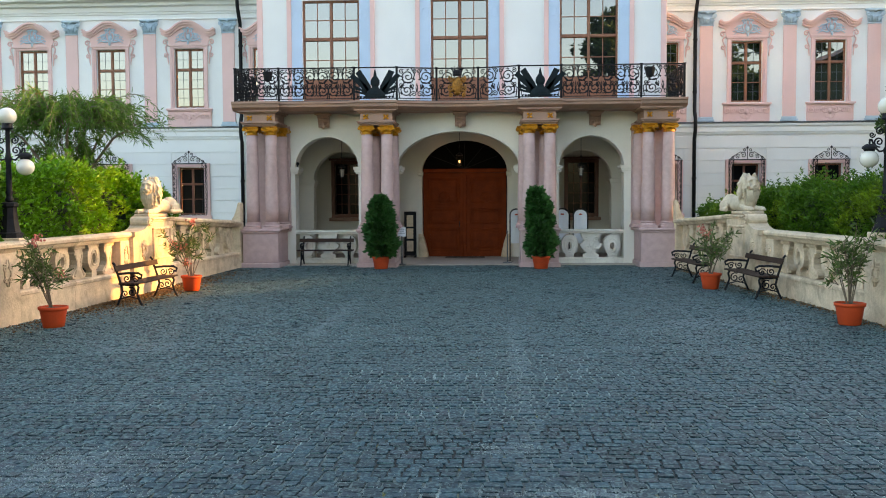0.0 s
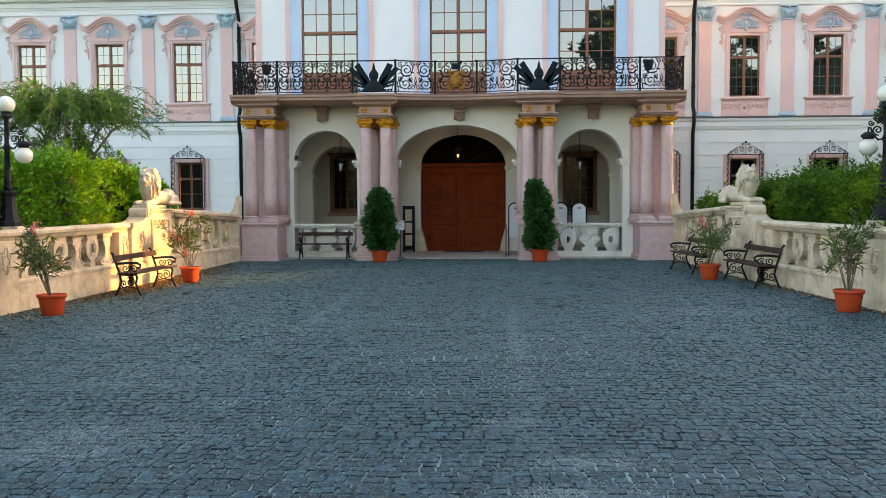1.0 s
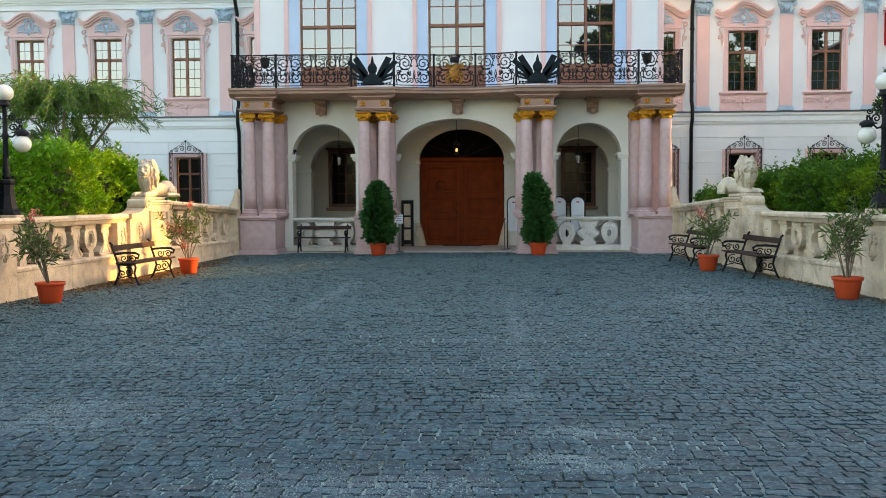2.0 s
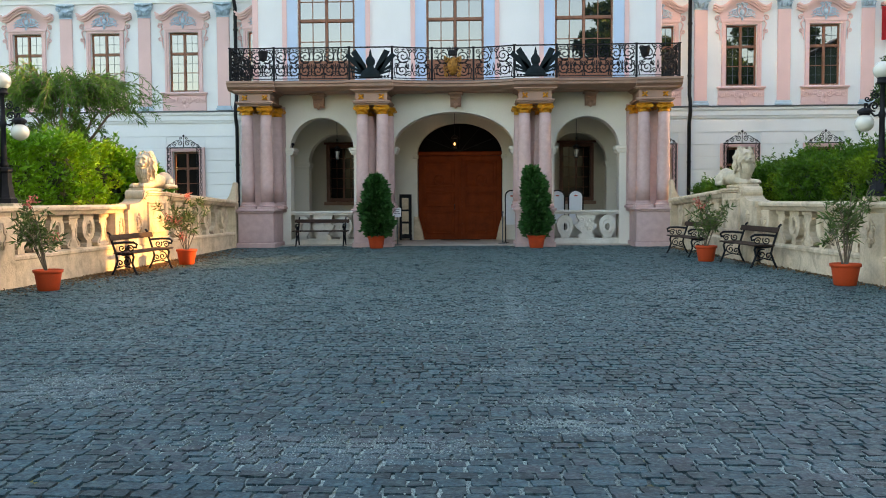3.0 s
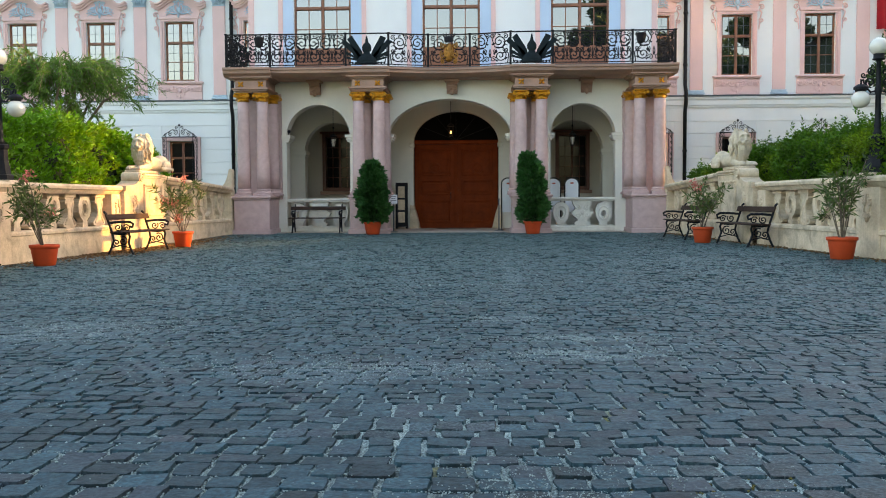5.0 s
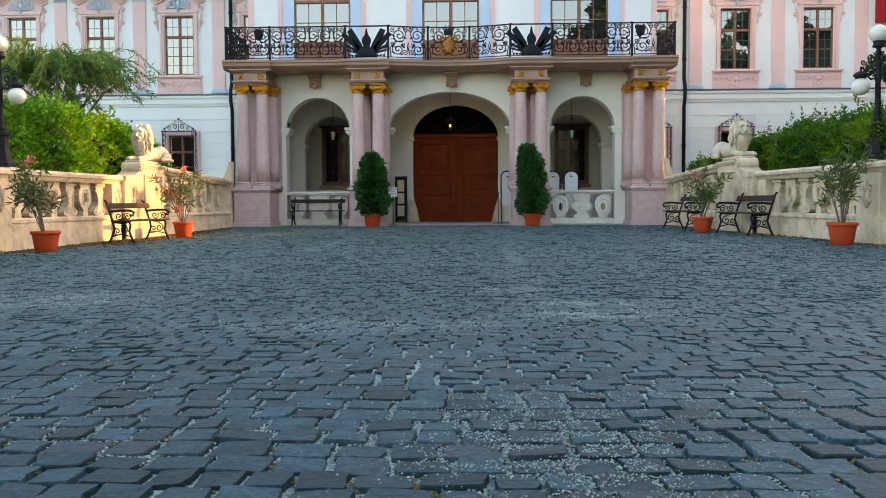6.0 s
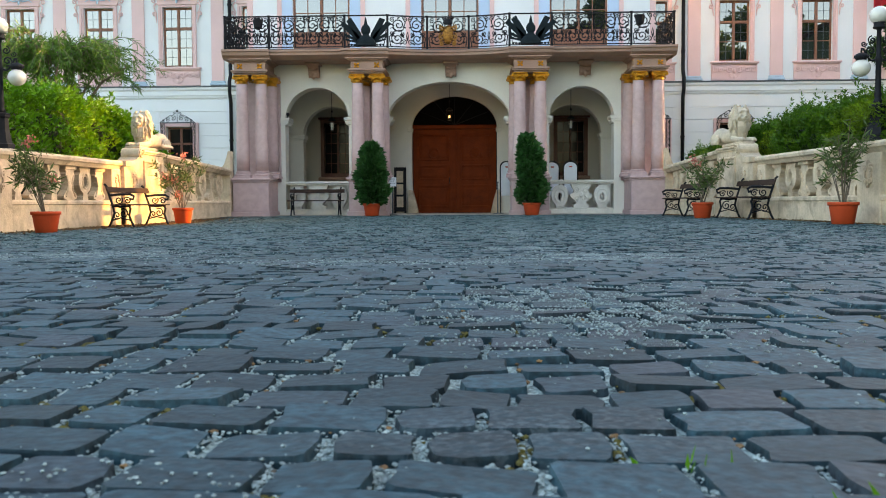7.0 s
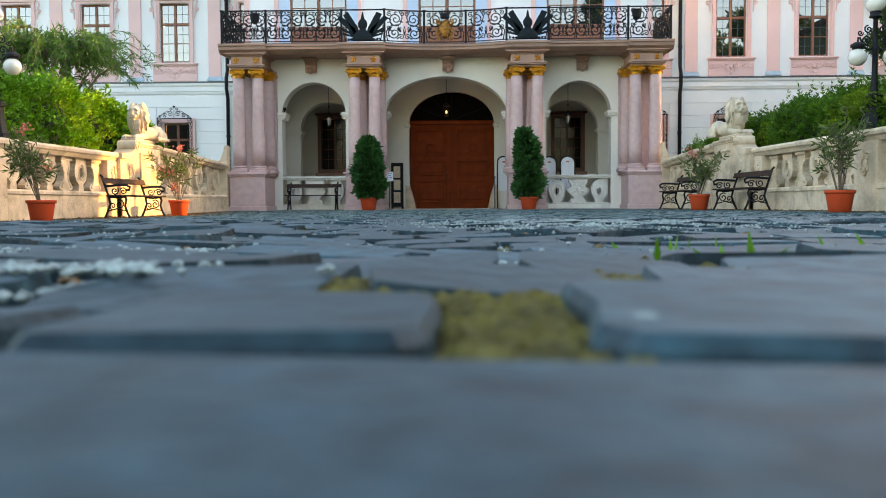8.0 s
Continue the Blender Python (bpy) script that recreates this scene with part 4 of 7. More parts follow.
inner_window(4.15)


def gate():
    t = thing("door_1", "closed red-brown panelled double carriage door", "door", (0.08, 4.32, 0.02), kind="structure")
    for s in (-1, 1):
        xa, xb = (0.012, 1.39) if s > 0 else (-1.39, -0.012)
        bm = bmesh.new()
        box(bm, xa, xb, 0, 0.08, 0.0, 2.80, 0.008)
        leaf = part("door_leaf", bm, M_DOOR, t)
        for z0, z1 in ((0.18, 0.95), (1.10, 1.62), (1.75, 2.65)):
            bm = bmesh.new()
            ring(bm, xa + 0.16, xb - 0.16, z0, z1, -0.035, 0.01, 0.07, 0.018)
            part("moulding", bm, M_DOOR, leaf)
            bm = bmesh.new()
            box(bm, xa + 0.27, xb - 0.27, -0.02, 0.01, z0 + 0.11, z1 - 0.11, 0.018)
            part("panel", bm, M_DOOR, leaf)
        bm = bmesh.new()
        cx = (xa + xb) / 2
        tube(bm, [(cx + 0.17 * math.cos(k * math.pi / 10), -0.03, 2.0 + 0.17 * math.sin(k * math.pi / 10)) for k in range(21)], 0.03, 6)
        ball(bm, (cx, -0.02, 2.0), 0.09, 0.03, 0.09, 2)
        part("rosette", bm, M_DOOR, leaf)
    bm = bmesh.new()
    box(bm, -0.06, 0.06, -0.05, 0.03, 0.0, 2.80, 0.015)
    part("cover_strip", bm, M_DOOR, t)
    bm = bmesh.new()
    box(bm, -1.40, 1.40, -0.08, 0.1, 2.81, 2.94, 0.02)
    part("transom", bm, M_DOOR, t)
    bm = bmesh.new()
    pts = [(-1.40 * math.cos(math.pi * i / 24), 2.94 + 0.96 * math.sin(math.pi * i / 24)) for i in range(25)]
    prism(bm, [(x, 0.06, z) for x, z in pts], (0, 0.04, 0))
    part("fanlight", bm, M_FANLIGHT, t, "dark arched fanlight")
    for a in (30, 60, 90, 120, 150):
        bm = bmesh.new()
        tube(bm, [(0, 0.04, 2.94), (1.36 * math.cos(radians(a)), 0.04, 2.94 + 0.93 * math.sin(radians(a)))], 0.014, 5)
        part("fanlight_bar", bm, M_IRON, t)
    bm = bmesh.new()
    tube(bm, [(-0.18, -0.05, 1.0), (-0.18, -0.12, 1.02), (-0.18, -0.12, 1.16), (-0.18, -0.05, 1.18)], 0.013, 6)
    part("door_handle", bm, M_IRON, t, "black iron pull handle")


gate()


def pedestal(xa, xb):
    t = thing("pedestal", "pink stone pedestal under a pair of columns", "pedestal", ((xa + xb) / 2, 0.3, 0), "porch pedestals")
    h = (xb - xa) / 2
    bm = bmesh.new()
    box(bm, -h, h, -0.62, 0.66, 0.13, 0.98, 0.012)
    part("body", bm, M_MARBLE, t)
    bm = bmesh.new()
    box(bm, -h - 0.05, h + 0.05, -0.67, 0.66, -0.05, 0.13, 0.02)
    part("plinth", bm, M_MARBLE, t)
    bm = bmesh.new()
    box(bm, -h - 0.03, h + 0.03, -0.65, 0.655, 0.98, 1.03, 0.012)
    box(bm, -h - 0.07, h + 0.07, -0.69, 0.65, 1.03, 1.10, 0.02)
    part("cap", bm, M_MARBLE, t)


def column(x, y):
    t = thing("column", "pink marble porch column with a gilded scroll capital", "column", (x, y, 1.10), "porch columns")
    bm = bmesh.new()
    box(bm, -0.25, 0.25, -0.25, 0.25, 0.0, 0.07, 0.008)
    lathe(bm, [(0.24, 0.07), (0.255, 0.095), (0.24, 0.12), (0.21, 0.135), (0.205, 0.15), (0.225, 0.165), (0.22, 0.19), (0.195, 0.2)], seg=24)
    part("base", bm, M_MARBLE, t, smooth=False)
    bm = bmesh.new()
    lathe(bm, [(0.193, 0.2), (0.192, 0.7), (0.186, 1.3), (0.176, 1.9), (0.166, 2.4), (0.164, 2.78)], seg=28)
    part("shaft", bm, M_MARBLE, t, smooth=True)
    bm = bmesh.new()
    lathe(bm, [(0.168, 2.60), (0.185, 2.62), (0.185, 2.65), (0.168, 2.67), (0.172, 2.76), (0.215, 2.84), (0.22, 2.89)], seg=24)
    box(bm, -0.235, 0.235, -0.235, 0.235, 2.97, 3.03, 0.015)
    box(bm, -0.2, 0.2, -0.2, 0.2, 2.88, 2.97, 0.015)
    for s in (-1, 1):
        for yy in (-0.235, 0.235):
            tube(bm, spiral(s * 0.165, 2.88, 0.085, 1.7, math.pi / 2, -s * (1), yy, 22), 0.024, 6)
        c = Matrix.Rotation(math.pi / 2, 4, "X")
        g = bmesh.ops.create_cone(bm, cap_ends=True, segments=14, radius1=0.06, radius2=0.06, depth=0.44)
        for v in g["verts"]:
            v.co = c @ v.co + Vector((s * 0.165, 0, 2.88))
        tube(bm, [(s * 0.06, -0.22, 2.86), (s * 0.13, -0.235, 2.76), (s * 0.17, -0.22, 2.70), (s * 0.16, -0.21, 2.63)], 0.03, 5, 0.018)
    for k in range(5):
        ball(bm, (-0.1 + 0.05 * k, -0.225, 2.84 - 0.025 * (1 - abs(k - 2) / 2)), 0.027, 0.027, 0.032, 1)
    ball(bm, (0, -0.235, 2.98), 0.05, 0.04, 0.045, 1)
    for v in bm.verts:
        v.co = Vector((v.co.x * 0.93, v.co.y * 0.93, 3.03 - (3.03 - v.co.z) * 0.6))
    part("capital", bm, M_GOLD, t, "gilded scroll capital", True)
    for o in t.children:
        o.matrix_basis = Matrix.Diagonal((1, 1, 0.98, 1))


def entablature(xa, xb):
    t = thing("entablature_block", "pink stone block with gilded rosettes above the columns", "entablature", ((xa + xb) / 2, 0.3, 4.072), "entablature blocks", "structure")
    h = (xb - xa) / 2
    bm = bmesh.new()
    for d, z0, z1 in ((0.0, 0.0, 0.045), (0.06, 0.045, 0.085), (0.09, 0.085, 0.13)):
        box(bm, -h - d, h + d, -0.52 - d, 0.65, z0, z1, 0.01)
    part("architrave", bm, M_SLAB, t)
    bm = bmesh.new()
    box(bm, -h, h, -0.52, 0.65, 0.13, 0.35, 0.008)
    part("frieze", bm, M_SLAB, t)
    bm = bmesh.new()
    for d, z0, z1 in ((0.03, 0.35, 0.375), (0.08, 0.375, 0.41), (0.14, 0.41, 0.445)):
        box(bm, -h - d, h + d, -0.52 - d, 0.65, z0, z1, 0.01)
    part("cornice", bm, M_SLAB, t)
    for s in (-1, 1):
        bm = bmesh.new()
        for a in range(4):
            an = math.pi / 4 + a * math.pi / 2
            ball(bm, (s * 0.29 + 0.06 * math.cos(an), -0.535, 0.24 + 0.055 * math.sin(an)), 0.045, 0.02, 0.035, 1, Matrix.Rotation(-an, 3, "Y"))
        ball(bm, (s * 0.29, -0.545, 0.24), 0.028, 0.025, 0.028, 1)
        part("rosette", bm, M_GOLD, t, "gilded rosette", True)
    bm = bmesh.new()
    tube(bm, [(0.17 * u, -0.14, -0.07 - 0.09 * (1 - u * u)) for u in [-1 + 0.2 * k for k in range(11)]], 0.03, 6)
    for u in (-0.5, 0.0, 0.5):
        ball(bm, (0.17 * u, -0.16, -0.08 - 0.09 * (1 - u * u)), 0.04, 0.03, 0.045, 1)
    box(bm, -0.2, 0.2, -0.16, 0.1, -0.06, -0.005, 0.01)
    part("garland", bm, M_OLDGOLD, t, "gilded garland between the capitals", True)


for i, (a, b) in enumerate(PAIRS):
    pedestal(a - 0.24, b + 0.24)
    column(a, 0.0)
    column(b, 0.0)
    entablature(a - 0.17, b + 0.17)
    if i in (0, 3):
        s = 1 if i == 0 else -1
        column((b if i == 0 else a) + s * 0.16, 0.62)
    else:
        s = 1 if i == 1 else -1
        column(a + s * 0.12, 0.66)
        column(b + s * 0.10, 0.66)


def console(x):
    t = thing("console", "carved pink stone console below the balcony", "console", (x, ARCADE_Y, 4.0), "balcony consoles", "structure")
    bm = bmesh.new()
    prism(bm, [(-0.16, 0.02, 0.12), (-0.16, -0.12, 0.1), (-0.16, -0.18, 0.2), (-0.16, -0.22, 0.34), (-0.16, -0.36, 0.46), (-0.16, -0.42, 0.52), (-0.16, 0.02, 0.52)], (0.32, 0, 0))
    bmesh.ops.bevel(bm, geom=list(bm.edges), offset=0.012, segments=1, affect="EDGES")
    part("bracket", bm, M_SLAB, t)
    bm = bmesh.new()
    box(bm, -0.22, 0.22, -0.46, 0.02, 0.45, 0.515, 0.015)
    part("cap", bm, M_SLAB, t)
    bm = bmesh.new()
    for s in (-1, 1):
        tube(bm, spiral(s * 0.08, 0.2, 0.07, 1.3, 1.2, s, -0.2, 14), 0.02, 5)
    ball(bm, (0, -0.2, 0.14), 0.07, 0.05, 0.1, 1)
    tube(bm, [(-0.14, -0.24, 0.36), (0, -0.27, 0.32), (0.14, -0.24, 0.36)], 0.03, 6)
    part("carving", bm, M_SLAB, t, smooth=True)


for x in (-4.03, 0.06, 4.03):
    console(x)


def bow(x):
    """How far the balcony's front draws back between the inner columns."""
    return 0.36 * (1 - (x / 1.72) ** 2) if abs(x) < 1.72 else 0.0


BOW_X = [-6.45] + [-1.72 + 0.215 * i for i in range(17)] + [6.45]


def loft(bm, rings):
    """Closed rings of equal length joined end to end."""
    L = [[bm.verts.new(p) for p in r] for r in rings]
    n = len(L[0])
    for a, b in zip(L, L[1:]):
        for i in range(n):
            bm.faces.new((a[i], a[(i + 1) % n], b[(i + 1) % n], b[i]))
    bm.faces.new(L[0])
    bm.faces.new(L[-1][::-1])


def balcony():
    t = thing("balcony", "brown-pink stone balcony slab on porch columns", "balcony", (0, 0, 4.517), kind="structure")
    bm = bmesh.new()
    prof = [(-0.30, 0.25), (-0.30, 0.19), (-0.26, 0.17), (-0.25, 0.1), (-0.16, 0.06), (0.0, 0.0)]
    loft(bm, [[(x, y + bow(x), z) for y, z in prof] + [(x, RISALIT_Y, 0.0), (x, RISALIT_Y, 0.25)] for x in BOW_X])
    part("slab", bm, M_SLAB, t)
    # added dark strip standing for the grime line along the slab's top edge
    bm = bmesh.new()
    loft(bm, [[(x, -0.315 + bow(x), 0.253), (x, 0.2 + bow(x), 0.257), (x, 0.2 + bow(x), 0.262), (x, -0.315 + bow(x), 0.266)] for x in BOW_X])
    part("flashing", bm, M_LEAD, t, "thin dark strip on the top edge of the balcony")
    for x0, x1 in ((-6.48, -5.12), (-3.06, -1.70), (1.72, 3.0), (5.2, 6.48)):
        bm = bmesh.new()
        f = -0.42
        mould(bm, [(f, 0.255), (f, 0.195), (f + 0.04, 0.175), (f + 0.06, 0.09), (f + 0.14, 0.04), (f + 0.2, -0.005), (0.5, -0.005), (0.5, 0.245), (f + 0.1, 0.255)], x0, x1)
        part("projection", bm, M_SLAB, t)


balcony()

# ---- balcony railing ----
def scroll_panel(bm, x0, x1, z0, z1, y, flip=1):
    """Mirrored wrought scrolls that fill a railing panel."""
    w, h = x1 - x0, z1 - z0
    n = max(1, round(w / 0.76))
    for i in range(n):
        c = x0 + (i + 0.5) * w / n
        hw = w / n / 2
        for s in (-1, 1):
            def m(pts):
                return [(c + s * (px - 0), y, pz) for px, _, pz in pts]
            tube(bm, m(spiral(hw * 0.55, z0 + h * 0.25, h * 0.21, 1.7, 1.2, -1, 0, 20)), 0.0155, 4)
            tube(bm, m(spiral(hw * 0.48, z0 + h * 0.72, h * 0.23, 1.7, 4.2, 1, 0, 20)), 0.0155, 4)
            tube(bm, m([(hw * 0.92, 0, z0), (hw * 0.98, 0, z0 + h * 0.3), (hw * 0.7, 0, z0 + h * 0.5), (hw * 0.25, 0, z0 + h * 0.55), (hw * 0.12, 0, z0 + h * 0.8), (hw * 0.3, 0, z1)]), 0.0155, 4)
            tube(bm, m(spiral(hw * 0.17, z0 + h * 0.14, h * 0.10, 1.4, 0.3, 1, 0, 14)), 0.013, 4)
            tube(bm, m(spiral(hw * 0.82, z0 + h * 0.88, h * 0.09, 1.4, 2.3, -1, 0, 14)), 0.013, 4)
            tube(bm, m([(hw * 0.2, 0, z0 + h * 0.3), (hw * 0.35, 0, z0 + h * 0.42), (hw * 0.3, 0, z0 + h * 0.5)]), 0.027, 4, 0.007)
            tube(bm, m([(hw * 0.6, 0, z0 + h * 0.5), (hw * 0.8, 0, z0 + h * 0.62), (hw * 0.95, 0, z0 + h * 0.58)]), 0.027, 4, 0.007)
            tube(bm, m(spiral(hw * 0.30, z0 + h * 0.40, h * 0.08, 1.4, 2.0, 1, 0, 14)), 0.014, 4)
            tube(bm, m(spiral(hw * 0.86, z0 + h * 0.42, h * 0.08, 1.4, 5.0, -1, 0, 14)), 0.014, 4)
            tube(bm, m(spiral(hw * 0.14, z0 + h * 0.9, h * 0.08, 1.4, 1.0, 1, 0, 14)), 0.014, 4)
            for u, f, du in ((0.78, 0.12, 0.1), (0.4, 0.07, -0.12), (0.72, 0.68, 0.14), (0.1, 0.62, 0.12), (0.55, 0.92, -0.1), (0.62, 0.3, 0.12)):
                tube(bm, m([(hw * u, 0, z0 + h * f), (hw * (u + du), 0, z0 + h * (f + 0.05)), (hw * (u + 1.6 * du), 0, z0 + h * (f + 0.02))]), 0.025, 4, 0.006)
            tube(bm, m([(0.0, 0, z0 + h * 0.2), (hw * 0.05, 0, z0 + h * 0.35), (0, 0, z0 + h * 0.5)]), 0.02, 4, 0.006)


def drawn_back(bm):
    for v in bm.verts:
        v.co.y += bow(v.co.x)


def railing():
    y = -0.24
    t = thing("balcony_railing", "black wrought-iron balcony railing with scrolls and trophies", "railing", (0, 0, 4.769))
    z0, z1 = 0.0, 0.93
    posts = [-6.40, -5.13, -2.95, -1.72, -0.60, 0.60, 1.76, 2.96, 5.20, 6.40]
    for x in posts:
        bm = bmesh.new()
        box(bm, x - 0.03, x + 0.03, y - 0.03, y + 0.03, 0.004, z1 + 0.04, 0.006)
        box(bm, x - 0.045, x + 0.045, y - 0.045, y + 0.045, z1 + 0.01, z1 + 0.045, 0.008)
        drawn_back(bm)
        part("post", bm, M_IRON, t)
    for name, z, r in (("top_rail", z1, 0.03), ("bottom_rail", 0.06, 0.018)):
        bm = bmesh.new()
        loft(bm, [[(x, y + bow(x) + dy, z + dz) for dy, dz in ((-0.035, 0), (0.035, 0), (0.035, r), (-0.035, r))] for x in [-6.43] + BOW_X[1:-1] + [6.43]])
        for s in (-1, 1):
            box(bm, s * 6.40 - 0.03, s * 6.40 + 0.03, y + 0.036, RISALIT_Y - 0.03, z, z + r, 0.008)
        part(name, bm, M_IRON, t)
    for a, b in zip(posts, posts[1:]):
        bm = bmesh.new()
        if round(abs((a + b) / 2), 1) in (2.3, 2.4):
            c = (a + b) / 2
            lathe(bm, [(0.30, 0.08), (0.29, 0.17), (0.22, 0.27), (0.12, 0.34), (0.09, 0.40), (0.13, 0.46), (0.135, 0.56), (0.10, 0.63), (0.05, 0.69), (0.035, 0.78), (0.012, 0.88)], (c, y - 0.05, 0), 14, 1, 0.35)
            body = part("trophy", bm, M_GREENIRON, t, "dark green iron trophy with a helmet")
            for s in (-1, 1):
                bm = bmesh.new()
                for an, L, w in ((60, 0.82, 0.17), (45, 0.86, 0.14), (27, 0.60, 0.07), (14, 0.52, 0.05)):
                    d = Vector((s * math.cos(radians(an)), 0, math.sin(radians(an))))
                    nrm = Vector((-d.z, 0, d.x))
                    o = Vector((c + s * 0.08, y - 0.05, 0.14))
                    L *= 1.0
                    q = [o - nrm * 0.015, o + d * L * 0.35 - nrm * w * 0.6, o + d * L - nrm * w * 0.45, o + d * L * 0.97 + nrm * w * 0.55, o + d * L * 0.35 + nrm * w * 0.5, o + nrm * 0.015]
                    prism(bm, [tuple(p) for p in q], (0, 0.03, 0))
                tube(bm, spiral(c + s * 0.42, 0.64, 0.1, 1.5, 1.0, s, y, 16), 0.012, 4)
                tube(bm, spiral(c + s * 0.5, 0.33, 0.08, 1.5, 1.0, -s, y, 16), 0.012, 4)
                tube(bm, [(c + s * 0.3, y, 0.1), (c + s * 0.52, y, 0.14), (c + s * 0.57, y, 0.5), (c + s * 0.4, y, 0.82)], 0.012, 4)
                for k in range(3):
                    ball(bm, (c + s * (0.32 + 0.09 * k), y - 0.03, 0.11), 0.035, 0.03, 0.035, 1)
                part("banner_fan", bm, M_GREENIRON, body)
        else:
            scroll_panel(bm, a + 0.04, b - 0.04, 0.08, z1, y)
            drawn_back(bm)
            part("scroll_panel", bm, M_IRON, t)
    # gilded shield with a crown in the middle panel
    bm = bmesh.new()
    ball(bm, (0, y - 0.06, 0.42), 0.22, 0.06, 0.28, 2)
    for s in (-1, 1):
        for cz, r in ((0.62, 0.1), (0.36, 0.12), (0.18, 0.08)):
            tube(bm, [(s * px, y - 0.08, pz) for px, _, pz in spiral(0.24, cz, r, 1.4, 1.2, -1, 0, 16)], 0.03, 5)
        for k in range(5):
            ball(bm, (s * (0.1 + 0.06 * math.sin(k * 2.1)), y - 0.11, 0.22 + 0.1 * k), 0.04, 0.03, 0.04, 1)
    for v in bm.verts:
        v.co.x *= 0.74
    drawn_back(bm)
    part("shield", bm, M_OLDGOLD, t, "gilded coat of arms", True)
    bm = bmesh.new()
    lathe(bm, [(0.12, 0.72), (0.14, 0.76), (0.13, 0.84), (0.10, 0.88)], (0, y - 0.06, 0), 12, 1, 0.5)
    for k in range(5):
        tube(bm, [(-0.12 + 0.06 * k, y - 0.06, 0.84), (-0.16 + 0.08 * k, y - 0.06, 0.98 + 0.03 * (k % 2))], 0.02, 5, 0.006)
    drawn_back(bm)
    part("crown", bm, M_IRON, t)
    for s in (-1, 1):
        bm = bmesh.new()
        lathe(bm, [(0.03, 0.56), (0.11, 0.62), (0.13, 0.72), (0.15, 0.84), (0.12, 0.86)], (s * 5.43, y - 0.05, 0), 10)
        part("basket", bm, M_IRON, t, "black iron flower basket")
        # returns to the wall
        bm = bmesh.new()
        scroll_panel(bm, 0.08, 2.38, 0.08, z1, 0)
        for v in bm.verts:
            v.co = Vector((s * 6.40 + v.co.y, y + v.co.x, v.co.z))
        part("scroll_panel", bm, M_IRON, t)


railing()

